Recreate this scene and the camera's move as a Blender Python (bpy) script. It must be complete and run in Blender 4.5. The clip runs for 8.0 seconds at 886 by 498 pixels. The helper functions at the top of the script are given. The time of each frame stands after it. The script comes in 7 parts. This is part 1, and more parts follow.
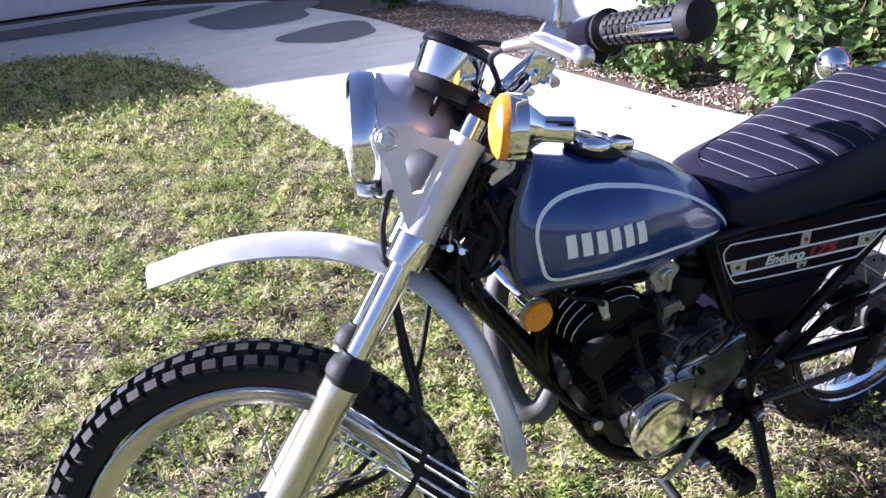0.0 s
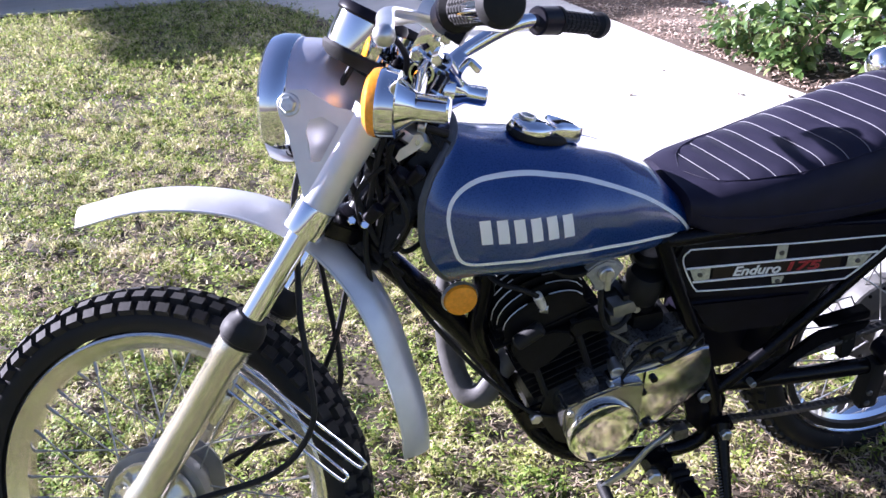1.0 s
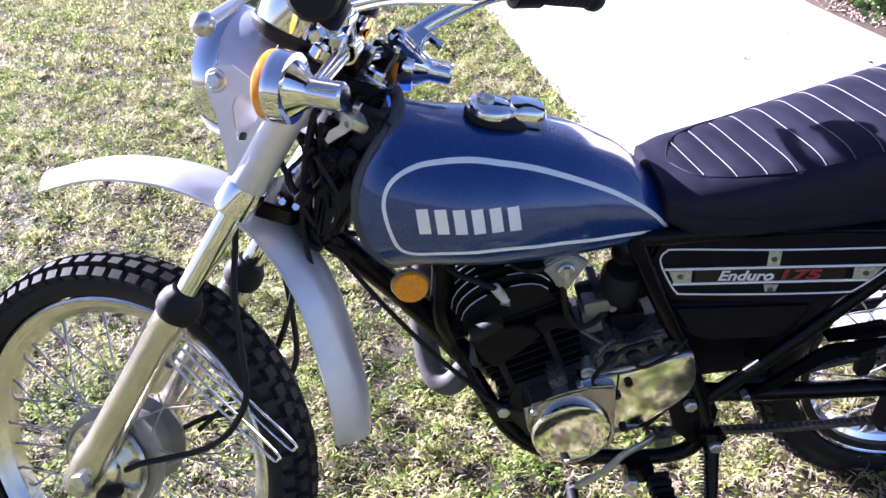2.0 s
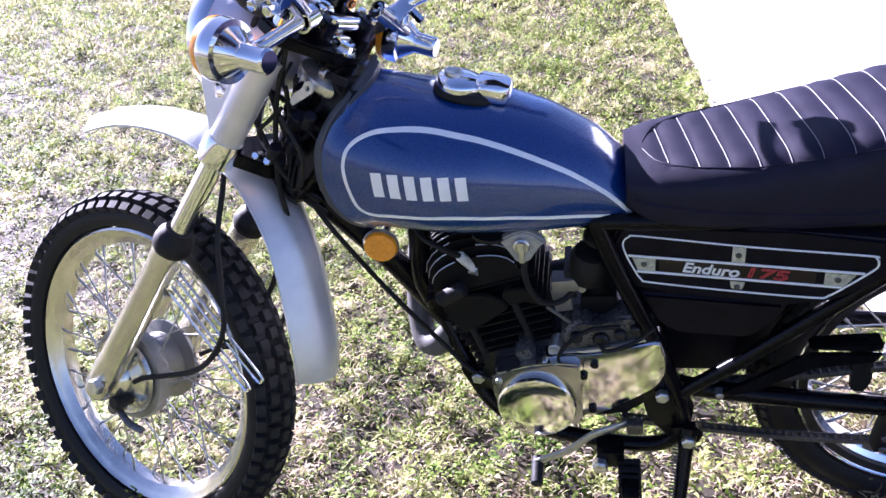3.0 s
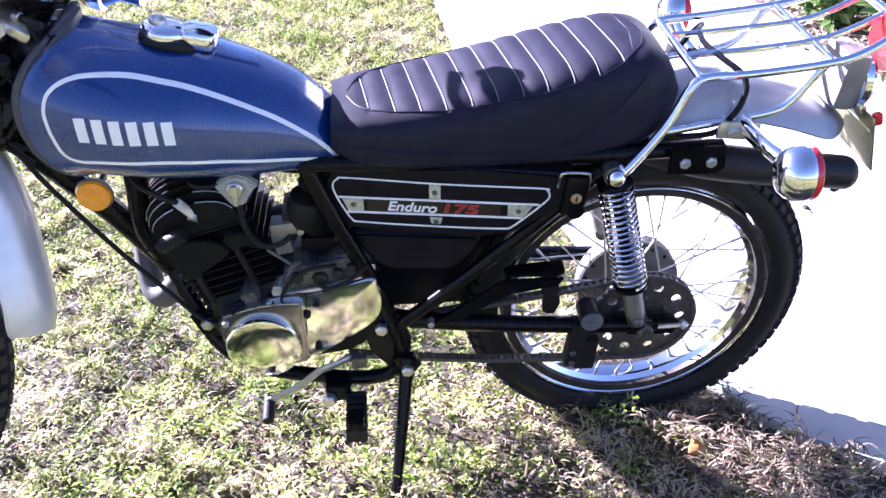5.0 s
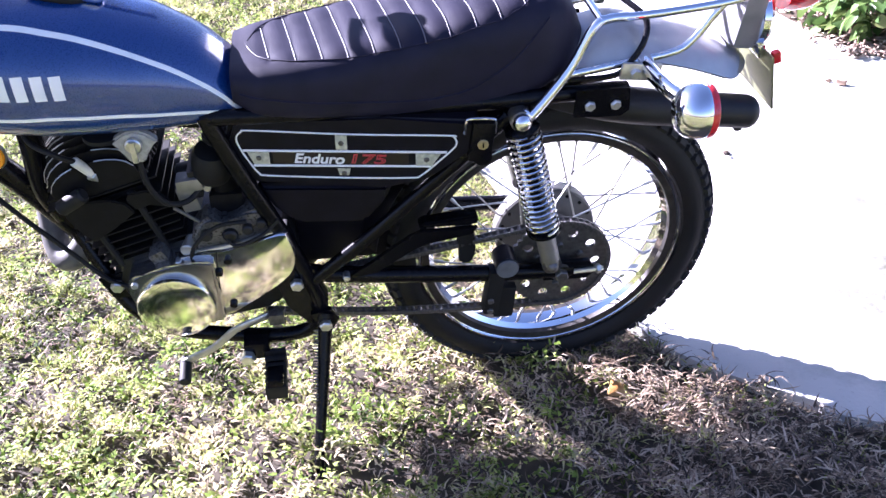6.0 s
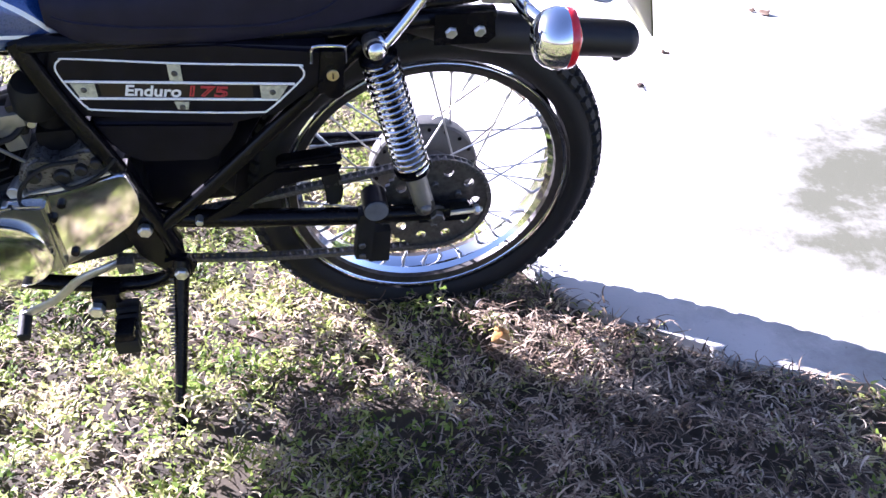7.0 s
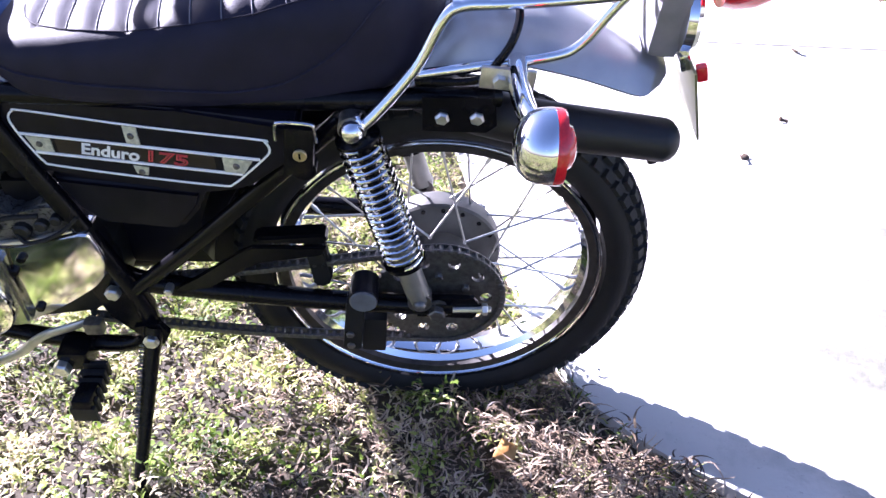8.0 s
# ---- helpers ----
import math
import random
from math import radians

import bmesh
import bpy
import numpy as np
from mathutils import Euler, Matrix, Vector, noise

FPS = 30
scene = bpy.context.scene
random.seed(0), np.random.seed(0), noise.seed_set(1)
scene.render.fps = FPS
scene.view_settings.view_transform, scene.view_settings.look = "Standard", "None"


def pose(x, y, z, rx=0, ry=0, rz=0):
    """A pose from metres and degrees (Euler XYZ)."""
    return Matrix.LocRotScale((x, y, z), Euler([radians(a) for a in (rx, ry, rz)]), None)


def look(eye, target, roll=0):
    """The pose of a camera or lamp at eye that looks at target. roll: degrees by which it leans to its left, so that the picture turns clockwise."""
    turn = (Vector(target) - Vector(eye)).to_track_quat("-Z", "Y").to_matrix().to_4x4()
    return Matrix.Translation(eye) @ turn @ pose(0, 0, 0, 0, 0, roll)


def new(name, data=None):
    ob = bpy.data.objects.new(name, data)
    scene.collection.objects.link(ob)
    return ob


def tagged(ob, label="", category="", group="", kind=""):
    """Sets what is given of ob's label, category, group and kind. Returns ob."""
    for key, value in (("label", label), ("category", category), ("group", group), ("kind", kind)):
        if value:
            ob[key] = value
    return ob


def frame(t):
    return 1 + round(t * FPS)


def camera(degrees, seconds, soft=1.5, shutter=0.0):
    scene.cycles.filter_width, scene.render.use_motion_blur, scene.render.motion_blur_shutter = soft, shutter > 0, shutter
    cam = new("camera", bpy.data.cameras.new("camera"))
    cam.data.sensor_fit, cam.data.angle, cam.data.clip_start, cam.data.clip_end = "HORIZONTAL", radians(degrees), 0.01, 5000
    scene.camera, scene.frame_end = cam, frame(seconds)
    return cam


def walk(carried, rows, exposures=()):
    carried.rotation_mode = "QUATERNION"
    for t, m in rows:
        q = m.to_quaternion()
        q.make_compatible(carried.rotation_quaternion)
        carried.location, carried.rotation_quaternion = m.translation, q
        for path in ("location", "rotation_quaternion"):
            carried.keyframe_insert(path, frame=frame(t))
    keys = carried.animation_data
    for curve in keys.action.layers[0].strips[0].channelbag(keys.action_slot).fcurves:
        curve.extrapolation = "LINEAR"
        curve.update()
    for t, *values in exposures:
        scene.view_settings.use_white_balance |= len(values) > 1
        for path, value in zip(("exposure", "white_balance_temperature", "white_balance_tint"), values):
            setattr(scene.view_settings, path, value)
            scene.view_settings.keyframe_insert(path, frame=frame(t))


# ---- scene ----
cam = camera(55.1, 8.0, soft=1.5)
PATH = [
    (0, (0.066, 0.068, 1.152), (0.645, 1.832, 0.408), -7.0),
    (0.5, (0.226, 0.05, 1.131), (0.576, 1.889, 0.426), -5.8),
    (1, (0.376, 0.009, 1.128), (0.619, 1.832, 0.342), -4.7),
    (1.2, (0.427, 0.007, 1.129), (0.669, 1.816, 0.313), -5.1),
    (2.3, (0.714, 0.069, 1.13), (0.545, 1.864, 0.264), -5.8),
    (2.5, (0.76, 0.066, 1.12), (0.574, 1.869, 0.276), -6.3),
    (3, (0.96, 0.039, 1.117), (0.443, 1.759, 0.236), -5.9),
    (3.5, (1.035, -0.007, 1.107), (0.646, 1.775, 0.287), -2.6),
    (4, (1.076, -0.012, 1.092), (0.784, 1.765, 0.223), -2.0),
    (4.5, (1.09, -0.025, 1.09), (0.905, 1.758, 0.203), -1.4),
    (4.7, (1.077, -0.036, 1.094), (0.967, 1.74, 0.181), -1.0),
    (5.8, (1.124, -0.04, 1.078), (1.173, 1.688, 0.073), -1.3),
    (6, (1.137, -0.042, 1.072), (1.226, 1.673, 0.047), -0.9),
    (6.5, (1.18, -0.03, 1.056), (1.454, 1.626, -0.032), 1.7),
    (7, (1.281, 0.039, 1.028), (1.472, 1.661, -0.127), 0.7),
    (7.5, (1.373, 0.168, 1.013), (1.359, 1.811, -0.127), 0.3),
    (8, (1.482, 0.257, 1.03), (1.361, 1.898, -0.107), 1.1),
]
walk(cam, [(t, look(eye, target, roll)) for t, eye, target, roll in PATH], exposures=[(0.0, 2.12, 5480, 29), (1.2, 2.28, 5480, 31), (2.5, 2.5, 5400, 37), (3.5, 2.72, 5350, 39), (4.5, 3.05, 5350, 39), (6.0, 3.1, 5440, 35), (8.0, 3.02, 5460, 34)])

# ---- light ----
SUN_FROM = Vector((-0.853, 0.522, 0.0)).normalized()
SUN_ELEV = radians(25)
world = bpy.data.worlds.new("sky")
scene.world = world
world.use_nodes = True
wn = world.node_tree.nodes
sky = wn.new("ShaderNodeTexSky")
sky.sky_type = "NISHITA"
sky.sun_disc = False
sky.sun_elevation = SUN_ELEV
sky.sun_rotation = math.atan2(SUN_FROM.x, SUN_FROM.y)
world.node_tree.links.new(sky.outputs[0], wn["Background"].inputs[0])
wn["Background"].inputs[1].default_value = 0.032
sun = new("sun", bpy.data.lights.new("sun", "SUN"))
sun.data.energy, sun.data.angle, sun.data.color = 5.0, radians(0.55), (1.0, 0.95, 0.86)
sun_dir = SUN_FROM * math.cos(SUN_ELEV) + Vector((0, 0, math.sin(SUN_ELEV)))
sun.matrix_world = look(sun_dir * 30, (0, 0, 0))


# ---- materials ----
def material(name, base, rough=0.5, metal=0.0, vary=0.15, scale=40.0, bump=0.0, bump_scale=200.0, coat=0.0, second=None, trans=0.0, ior=1.45, dirt=None, dirt_at=0.6, spec=0.5):
    """A principled surface whose colour wanders at two scales, with fine relief."""
    m = bpy.data.materials.new(name)
    m.use_nodes = True
    nt = m.node_tree
    n, l = nt.nodes, nt.links
    b = n["Principled BSDF"]
    b.inputs["Roughness"].default_value = rough
    b.inputs["Metallic"].default_value = metal
    b.inputs["Coat Weight"].default_value = coat
    b.inputs["Coat Roughness"].default_value = 0.04
    b.inputs["Transmission Weight"].default_value = trans
    b.inputs["IOR"].default_value = ior
    b.inputs["Specular IOR Level"].default_value = spec
    co = n.new("ShaderNodeTexCoord")
    big = n.new("ShaderNodeTexNoise")
    big.inputs["Scale"].default_value = scale
    big.inputs["Detail"].default_value = 6
    l.new(co.outputs["Object"], big.inputs["Vector"])
    ramp = n.new("ShaderNodeMapRange")
    ramp.inputs["From Min"].default_value, ramp.inputs["From Max"].default_value = 0.3, 0.7
    l.new(big.outputs["Fac"], ramp.inputs["Value"])
    mix = n.new("ShaderNodeMix")
    mix.data_type = "RGBA"
    lo = [max(0, c * (1 - vary)) for c in base]
    hi = second or [min(1, c * (1 + vary)) for c in base]
    mix.inputs["A"].default_value = (*lo, 1)
    mix.inputs["B"].default_value = (*hi, 1)
    l.new(ramp.outputs["Result"], mix.inputs["Factor"])
    out = mix.outputs["Result"]
    fine = n.new("ShaderNodeTexNoise")
    fine.inputs["Scale"].default_value = bump_scale
    fine.inputs["Detail"].default_value = 4
    l.new(co.outputs["Object"], fine.inputs["Vector"])
    if dirt:
        d = n.new("ShaderNodeMapRange")
        d.inputs["From Min"].default_value, d.inputs["From Max"].default_value = dirt_at, dirt_at + 0.12
        l.new(fine.outputs["Fac"], d.inputs["Value"])
        dm = n.new("ShaderNodeMix")
        dm.data_type = "RGBA"
        dm.inputs["B"].default_value = (*dirt, 1)
        l.new(d.outputs["Result"], dm.inputs["Factor"])
        l.new(out, dm.inputs["A"])
        out = dm.outputs["Result"]
    l.new(out, b.inputs["Base Color"])
    rr = n.new("ShaderNodeMapRange")
    rr.inputs["To Min"].default_value, rr.inputs["To Max"].default_value = rough * 0.8, min(1, rough * 1.3)
    l.new(big.outputs["Fac"], rr.inputs["Value"])
    l.new(rr.outputs["Result"], b.inputs["Roughness"])
    if bump:
        bp = n.new("ShaderNodeBump")
        bp.inputs["Strength"].default_value = bump
        bp.inputs["Distance"].default_value = 0.002
        l.new(fine.outputs["Fac"], bp.inputs["Height"])
        l.new(bp.outputs["Normal"], b.inputs["Normal"])
    return m


def island_material(name, stops, rough=0.6, translucent=0.0, vary=0.25, spec=0.5):
    """Colours picked piece by piece from a ramp; thin leaves let some light through."""
    m = bpy.data.materials.new(name)
    m.use_nodes = True
    nt = m.node_tree
    n, l = nt.nodes, nt.links
    b = n["Principled BSDF"]
    b.inputs["Roughness"].default_value = rough
    b.inputs["Specular IOR Level"].default_value = spec
    g = n.new("ShaderNodeNewGeometry")
    r = n.new("ShaderNodeValToRGB")
    e = r.color_ramp.elements
    e[0].position, e[0].color = stops[0][0], (*stops[0][1], 1)
    e[1].position, e[1].color = stops[-1][0], (*stops[-1][1], 1)
    for p, c in stops[1:-1]:
        k = e.new(p)
        k.color = (*c, 1)
    co = n.new("ShaderNodeTexCoord")
    patch = n.new("ShaderNodeTexNoise")
    patch.inputs["Scale"].default_value = 4.2
    patch.inputs["Detail"].default_value = 5
    l.new(co.outputs["Object"], patch.inputs["Vector"])
    sp = n.new("ShaderNodeMapRange")
    sp.inputs["From Min"].default_value, sp.inputs["From Max"].default_value = 0.36, 0.64
    sp.inputs["To Min"].default_value, sp.inputs["To Max"].default_value = -vary, vary
    tuft = n.new("ShaderNodeTexNoise")
    tuft.inputs["Scale"].default_value = 17.0
    tuft.inputs["Detail"].default_value = 2
    l.new(co.outputs["Object"], tuft.inputs["Vector"])
    both = n.new("ShaderNodeMix")
    both.inputs["Factor"].default_value = 0.5
    l.new(patch.outputs["Fac"], both.inputs["A"])
    l.new(tuft.outputs["Fac"], both.inputs["B"])
    l.new(both.outputs["Result"], sp.inputs["Value"])
    add = n.new("ShaderNodeMath")
    add.operation = "ADD"
    add.use_clamp = True
    own = n.new("ShaderNodeMapRange")
    own.inputs["To Min"].default_value, own.inputs["To Max"].default_value = 0.16, 0.84
    l.new(g.outputs["Random Per Island"], own.inputs["Value"])
    l.new(own.outputs["Result"], add.inputs[0])
    l.new(sp.outputs["Result"], add.inputs[1])
    l.new(add.outputs[0], r.inputs["Fac"])
    l.new(r.outputs["Color"], b.inputs["Base Color"])
    if translucent:
        t = n.new("ShaderNodeBsdfTranslucent")
        l.new(r.outputs["Color"], t.inputs["Color"])
        mx = n.new("ShaderNodeMixShader")
        mx.inputs[0].default_value = translucent
        l.new(b.outputs[0], mx.inputs[1])
        l.new(t.outputs[0], mx.inputs[2])
        l.new(mx.outputs[0], n["Material Output"].inputs["Surface"])
    return m


PAINT = material("blue_paint", (0.007, 0.043, 0.185), 0.27, 0.2, 0.12, 600, coat=1.0)
PAINT.node_tree.nodes["Principled BSDF"].inputs["Coat IOR"].default_value = 1.55
STRIPE = material("stripe_white", (0.88, 0.88, 0.86), 0.35, vary=0.04)
SILVER = material("silver_paint", (0.64, 0.645, 0.65), 0.36, 0.5, 0.08, 25, bump=0.03, bump_scale=300, coat=0.3)
ALU = material("cast_aluminium", (0.55, 0.53, 0.47), 0.36, 0.85, 0.12, 30, bump=0.06, bump_scale=250)
FORKALU = material("fork_alloy", (0.66, 0.63, 0.52), 0.22, 0.85, 0.08, 25, bump=0.05, bump_scale=300)
HUBALU = material("weathered_alloy", (0.27, 0.265, 0.25), 0.45, 0.7, 0.2, 30, bump=0.1, bump_scale=200)
DRUMALU = material("oxidised_drum", (0.105, 0.104, 0.10), 0.55, 0.5, 0.25, 30, bump=0.12, bump_scale=200)
POLISHED = material("polished_cover", (0.86, 0.85, 0.82), 0.09, 1.0, 0.04, 20, bump=0.02, bump_scale=90)
CHROME = material("chrome", (0.80, 0.81, 0.84), 0.06, 1.0, 0.04, 30)
ZINC = material("zinc_bolt", (0.62, 0.62, 0.60), 0.32, 0.9, 0.15, 120)
BLACK = material("black_paint", (0.0042, 0.004, 0.0055), 0.22, 0.0, 0.3, 40, spec=0.2)
ENGINE = material("engine_black", (0.0075, 0.0072, 0.008), 0.45, 0.0, 0.3, 60, bump=0.12, bump_scale=400, spec=0.15)
PLASTIC = material("black_plastic", (0.006, 0.0055, 0.010), 0.3, 0.0, 0.25, 40, bump=0.04, bump_scale=500, spec=0.18)
RUBBER = material("rubber", (0.008, 0.008, 0.009), 0.6, 0.0, 0.3, 50, bump=0.12, bump_scale=260, spec=0.35)
TREAD = material("tread_rubber", (0.014, 0.014, 0.014), 0.75, 0.0, 0.35, 90, bump=0.2, bump_scale=300, dirt=(0.045, 0.04, 0.033), dirt_at=0.64, spec=0.4)
VINYL = material("seat_vinyl", (0.0155, 0.0142, 0.0270), 0.5, 0.0, 0.2, 25, bump=0.14, bump_scale=700, spec=0.18)
# Seam thread, its pale colour including the highlight on the pleat edges.
THREAD_SHEEN = material("thread_sheen", (0.125, 0.125, 0.145), 0.55, vary=0.1)
AMBER = material("amber_lens", (0.90, 0.33, 0.014), 0.18, 0.0, 0.15, 200, coat=0.6, bump=0.3, bump_scale=700)
REDLENS = material("red_lens", (0.55, 0.015, 0.02), 0.15, 0.0, 0.15, 200, coat=0.6)
GLASS = material("lamp_glass", (0.85, 0.87, 0.88), 0.08, 0.0, 0.05, 60, coat=0.8, bump=0.2, bump_scale=500)
STEEL = material("dark_steel", (0.15, 0.145, 0.14), 0.38, 0.8, 0.3, 150, bump=0.1, bump_scale=400)
SPOKE = material("spoke_steel", (0.42, 0.42, 0.42), 0.34, 0.9, 0.15, 60)
PLATEBRASS = material("dull_brass", (0.55, 0.45, 0.24), 0.35, 0.8, 0.15, 120)
TABMETAL = material("bare_tab", (0.50, 0.50, 0.40), 0.5, 0.2, 0.3, 150)
LIPGREY = material("grey_trim", (0.050, 0.055, 0.068), 0.4, 0.0, 0.2, 60)
PADGREY = material("pad_rubber", (0.10, 0.105, 0.12), 0.7, 0.0, 0.2, 60)
GREYPIPE = material("grey_pipe", (0.10, 0.097, 0.095), 0.6, 0.3, 0.25, 40, bump=0.2)
CREAM = material("cream_paint", (0.62, 0.58, 0.46), 0.5, 0.0, 0.12, 60)
WHITE = material("porcelain", (0.75, 0.73, 0.68), 0.3)
CLEAR = material("clear_plastic", (0.34, 0.335, 0.31), 0.25, 0.0, 0.15, 90, coat=0.5)
RED = material("red_print", (0.5, 0.05, 0.05), 0.4)
BROWN = material("badge_brown", (0.014, 0.008, 0.007), 0.4)
FENDER = material("dull_fender", (0.40, 0.40, 0.41), 0.34, 0.6, 0.10, 25, bump=0.03, bump_scale=300, coat=0.2)
PLATE = material("plate_paint", (0.17, 0.175, 0.09), 0.35, 0.5, 0.15, 60)


# ---- mesh helpers ----
def part(name, bm, mat, parent=None, label="", smooth=True, m=None, angle=35):
    me = bpy.data.meshes.new(name)
    bmesh.ops.recalc_face_normals(bm, faces=bm.faces)
    if smooth:
        for f in bm.faces:
            f.smooth = True
        for e in bm.edges:
            if len(e.link_faces) == 2 and e.calc_face_angle(0) > radians(angle):
                e.smooth = False
    bm.to_mesh(me)
    bm.free()
    me.materials.append(mat)
    ob = new(name, me)
    if parent:
        ob.parent = parent
    if m is not None:
        ob.matrix_basis = m
    if label:
        ob["label"] = label
    return ob


def curve(pts, n=6, closed=False):
    """A smooth line through the points."""
    P = [Vector(p) for p in pts]
    out = []
    k = len(P)
    for i in range(k if closed else k - 1):
        a = P[(i - 1) % k] if closed or i > 0 else P[i] * 2 - P[i + 1]
        b, c = P[i], P[(i + 1) % k]
        d = P[(i + 2) % k] if closed or i + 2 < k else c * 2 - b
        for j in range(n):
            t = j / n
            out.append(0.5 * (2 * b + (c - a) * t + (2 * a - 5 * b + 4 * c - d) * t * t + (3 * b - a - 3 * c + d) * t ** 3))
    if not closed:
        out.append(P[-1])
    return out


def tube(bm, pts, r, seg=10, closed=False, flat=None):
    """A round bar along the line; r may be a list of radii."""
    P = [Vector(p) for p in pts]
    k = len(P)
    rings = []
    side = None
    for i in range(k):
        if closed:
            d = P[(i + 1) % k] - P[i - 1]
        else:
            d = P[min(i + 1, k - 1)] - P[max(i - 1, 0)]
        d.normalize()
        if side is None:
            side = d.orthogonal().normalized() if flat is None else (Vector(flat) - d * d.dot(Vector(flat))).normalized()
        else:
            side = (side - d * d.dot(side)).normalized()
        up = d.cross(side)
        rr = r[i] if isinstance(r, (list, tuple)) else r
        ru, rv = rr if isinstance(rr, tuple) else (rr, rr)
        rings.append([bm.verts.new(P[i] + side * (ru * math.cos(6.28318 * j / seg)) + up * (rv * math.sin(6.28318 * j / seg))) for j in range(seg)])
    skin(bm, rings, closed, not closed)
    return bm


def skin(bm, rings, closed=False, caps=True):
    k, n = len(rings), len(rings[0])
    for i in range(k if closed else k - 1):
        a, b = rings[i], rings[(i + 1) % k]
        for j in range(n):
            bm.faces.new((a[j], a[(j + 1) % n], b[(j + 1) % n], b[j]))
    if caps and not closed:
        bm.faces.new(rings[0][::-1])
        bm.faces.new(rings[-1])


def lathe(bm, profile, m=None, seg=32, close=True, arc=1.0):
    """Turns a profile of (radius, height) round the z axis of m."""
    m = m or Matrix()
    full = arc >= 1.0
    count = seg if full else int(seg * arc) + 1
    cols = []
    for j in range(count):
        a = 6.283185 * j / seg
        col = []
        for r, h in profile:
            col.append(bm.verts.new(m @ Vector((r * math.cos(a), r * math.sin(a), h))))
        cols.append(col)
    p = len(profile)
    for j in range(count if full else count - 1):
        a, b = cols[j], cols[(j + 1) % count]
        for i in range(p if close else p - 1):
            q = (i + 1) % p
            bm.faces.new((a[i], b[i], b[q], a[q]))
    bmesh.ops.remove_doubles(bm, verts=[v for c in cols for v in c], dist=1e-6)
    return bm


def rod(bm, a, b, r, seg=12, bevel=0.15):
    """A round pin from a to b with softened ends."""
    a, b = Vector(a), Vector(b)
    d = (b - a).normalized()
    e = r * bevel
    tube(bm, [a, a + d * e, b - d * e, b], [r - e, r, r, r - e], seg)
    return bm


def box(bm, size, m=None, bevel=0.0):
    r = bmesh.ops.create_cube(bm, size=1.0, matrix=(m or Matrix()) @ Matrix.Diagonal((*size, 1)))
    if bevel:
        es = list({e for v in r["verts"] for e in v.link_edges})
        bmesh.ops.bevel(bm, geom=es, offset=bevel, segments=2, affect="EDGES", profile=0.7)
    return bm


def plate(bm, outline, thick, m=None):
    """A flat outline (x, z) given depth along y, centred on y = 0 of m."""
    m = m or Matrix()
    a = [bm.verts.new(m @ Vector((x, -thick / 2, z))) for x, z in outline]
    b = [bm.verts.new(m @ Vector((x, thick / 2, z))) for x, z in outline]
    k = len(a)
    bm.faces.new(a)
    bm.faces.new(b[::-1])
    for i in range(k):
        bm.faces.new((a[i], b[i], b[(i + 1) % k], a[(i + 1) % k]))
    return bm


def lerp(table, x):
    return float(np.interp(x, [p[0] for p in table], [p[1] for p in table]))


def along(a, b):
    """A frame at a whose z axis points to b."""
    a, b = Vector(a), Vector(b)
    return Matrix.Translation(a) @ (b - a).to_track_quat("Z", "Y").to_matrix().to_4x4()


def mesh_from(name, verts, faces, mat, smooth=False):
    me = bpy.data.meshes.new(name)
    me.from_pydata(verts, [], faces)
    me.materials.append(mat)
    if smooth:
        me.polygons.foreach_set("use_smooth", [True] * len(me.polygons))
    return new(name, me)


BM = bmesh.new


# ---- the setting ----
SOIL = -0.012


def soil_height(x, y):
    bump = 0.026 * math.exp(-((x - 0.14) ** 2 + (y - 1.12) ** 2) / 0.12)
    return SOIL + bump + 0.006 * math.sin(x * 3.1 + y * 1.7)


# left edge of the concrete path, from near to far, as (x, y)
PATH_EDGE = [(4.6, 0.06), (2.15, 0.985), (1.89, 1.115), (1.62, 1.36), (1.40, 2.05), (1.15, 3.15), (1.06, 4.15), (0.90, 5.65), (0.76, 6.85), (0.60, 8.2), (0.30, 9.5), (-0.20, 10.6), (-0.90, 11.4), (-3.0, 12.1), (-9.0, 12.6)]
PATH_RIGHT = [(-9.0, 18.6), (0.3, 18.3), (2.3, 15.5), (2.80, 11.0), (2.84, 8.3), (2.84, 3.6), (3.4, 2.9), (4.8, 2.7)]
PATH_TOP = 0.018


CONCRETE = material("concrete", (0.50, 0.48, 0.44), 0.85, 0.0, 0.10, 3.0, bump=0.35, bump_scale=120, dirt=(0.33, 0.31, 0.28), dirt_at=0.66)


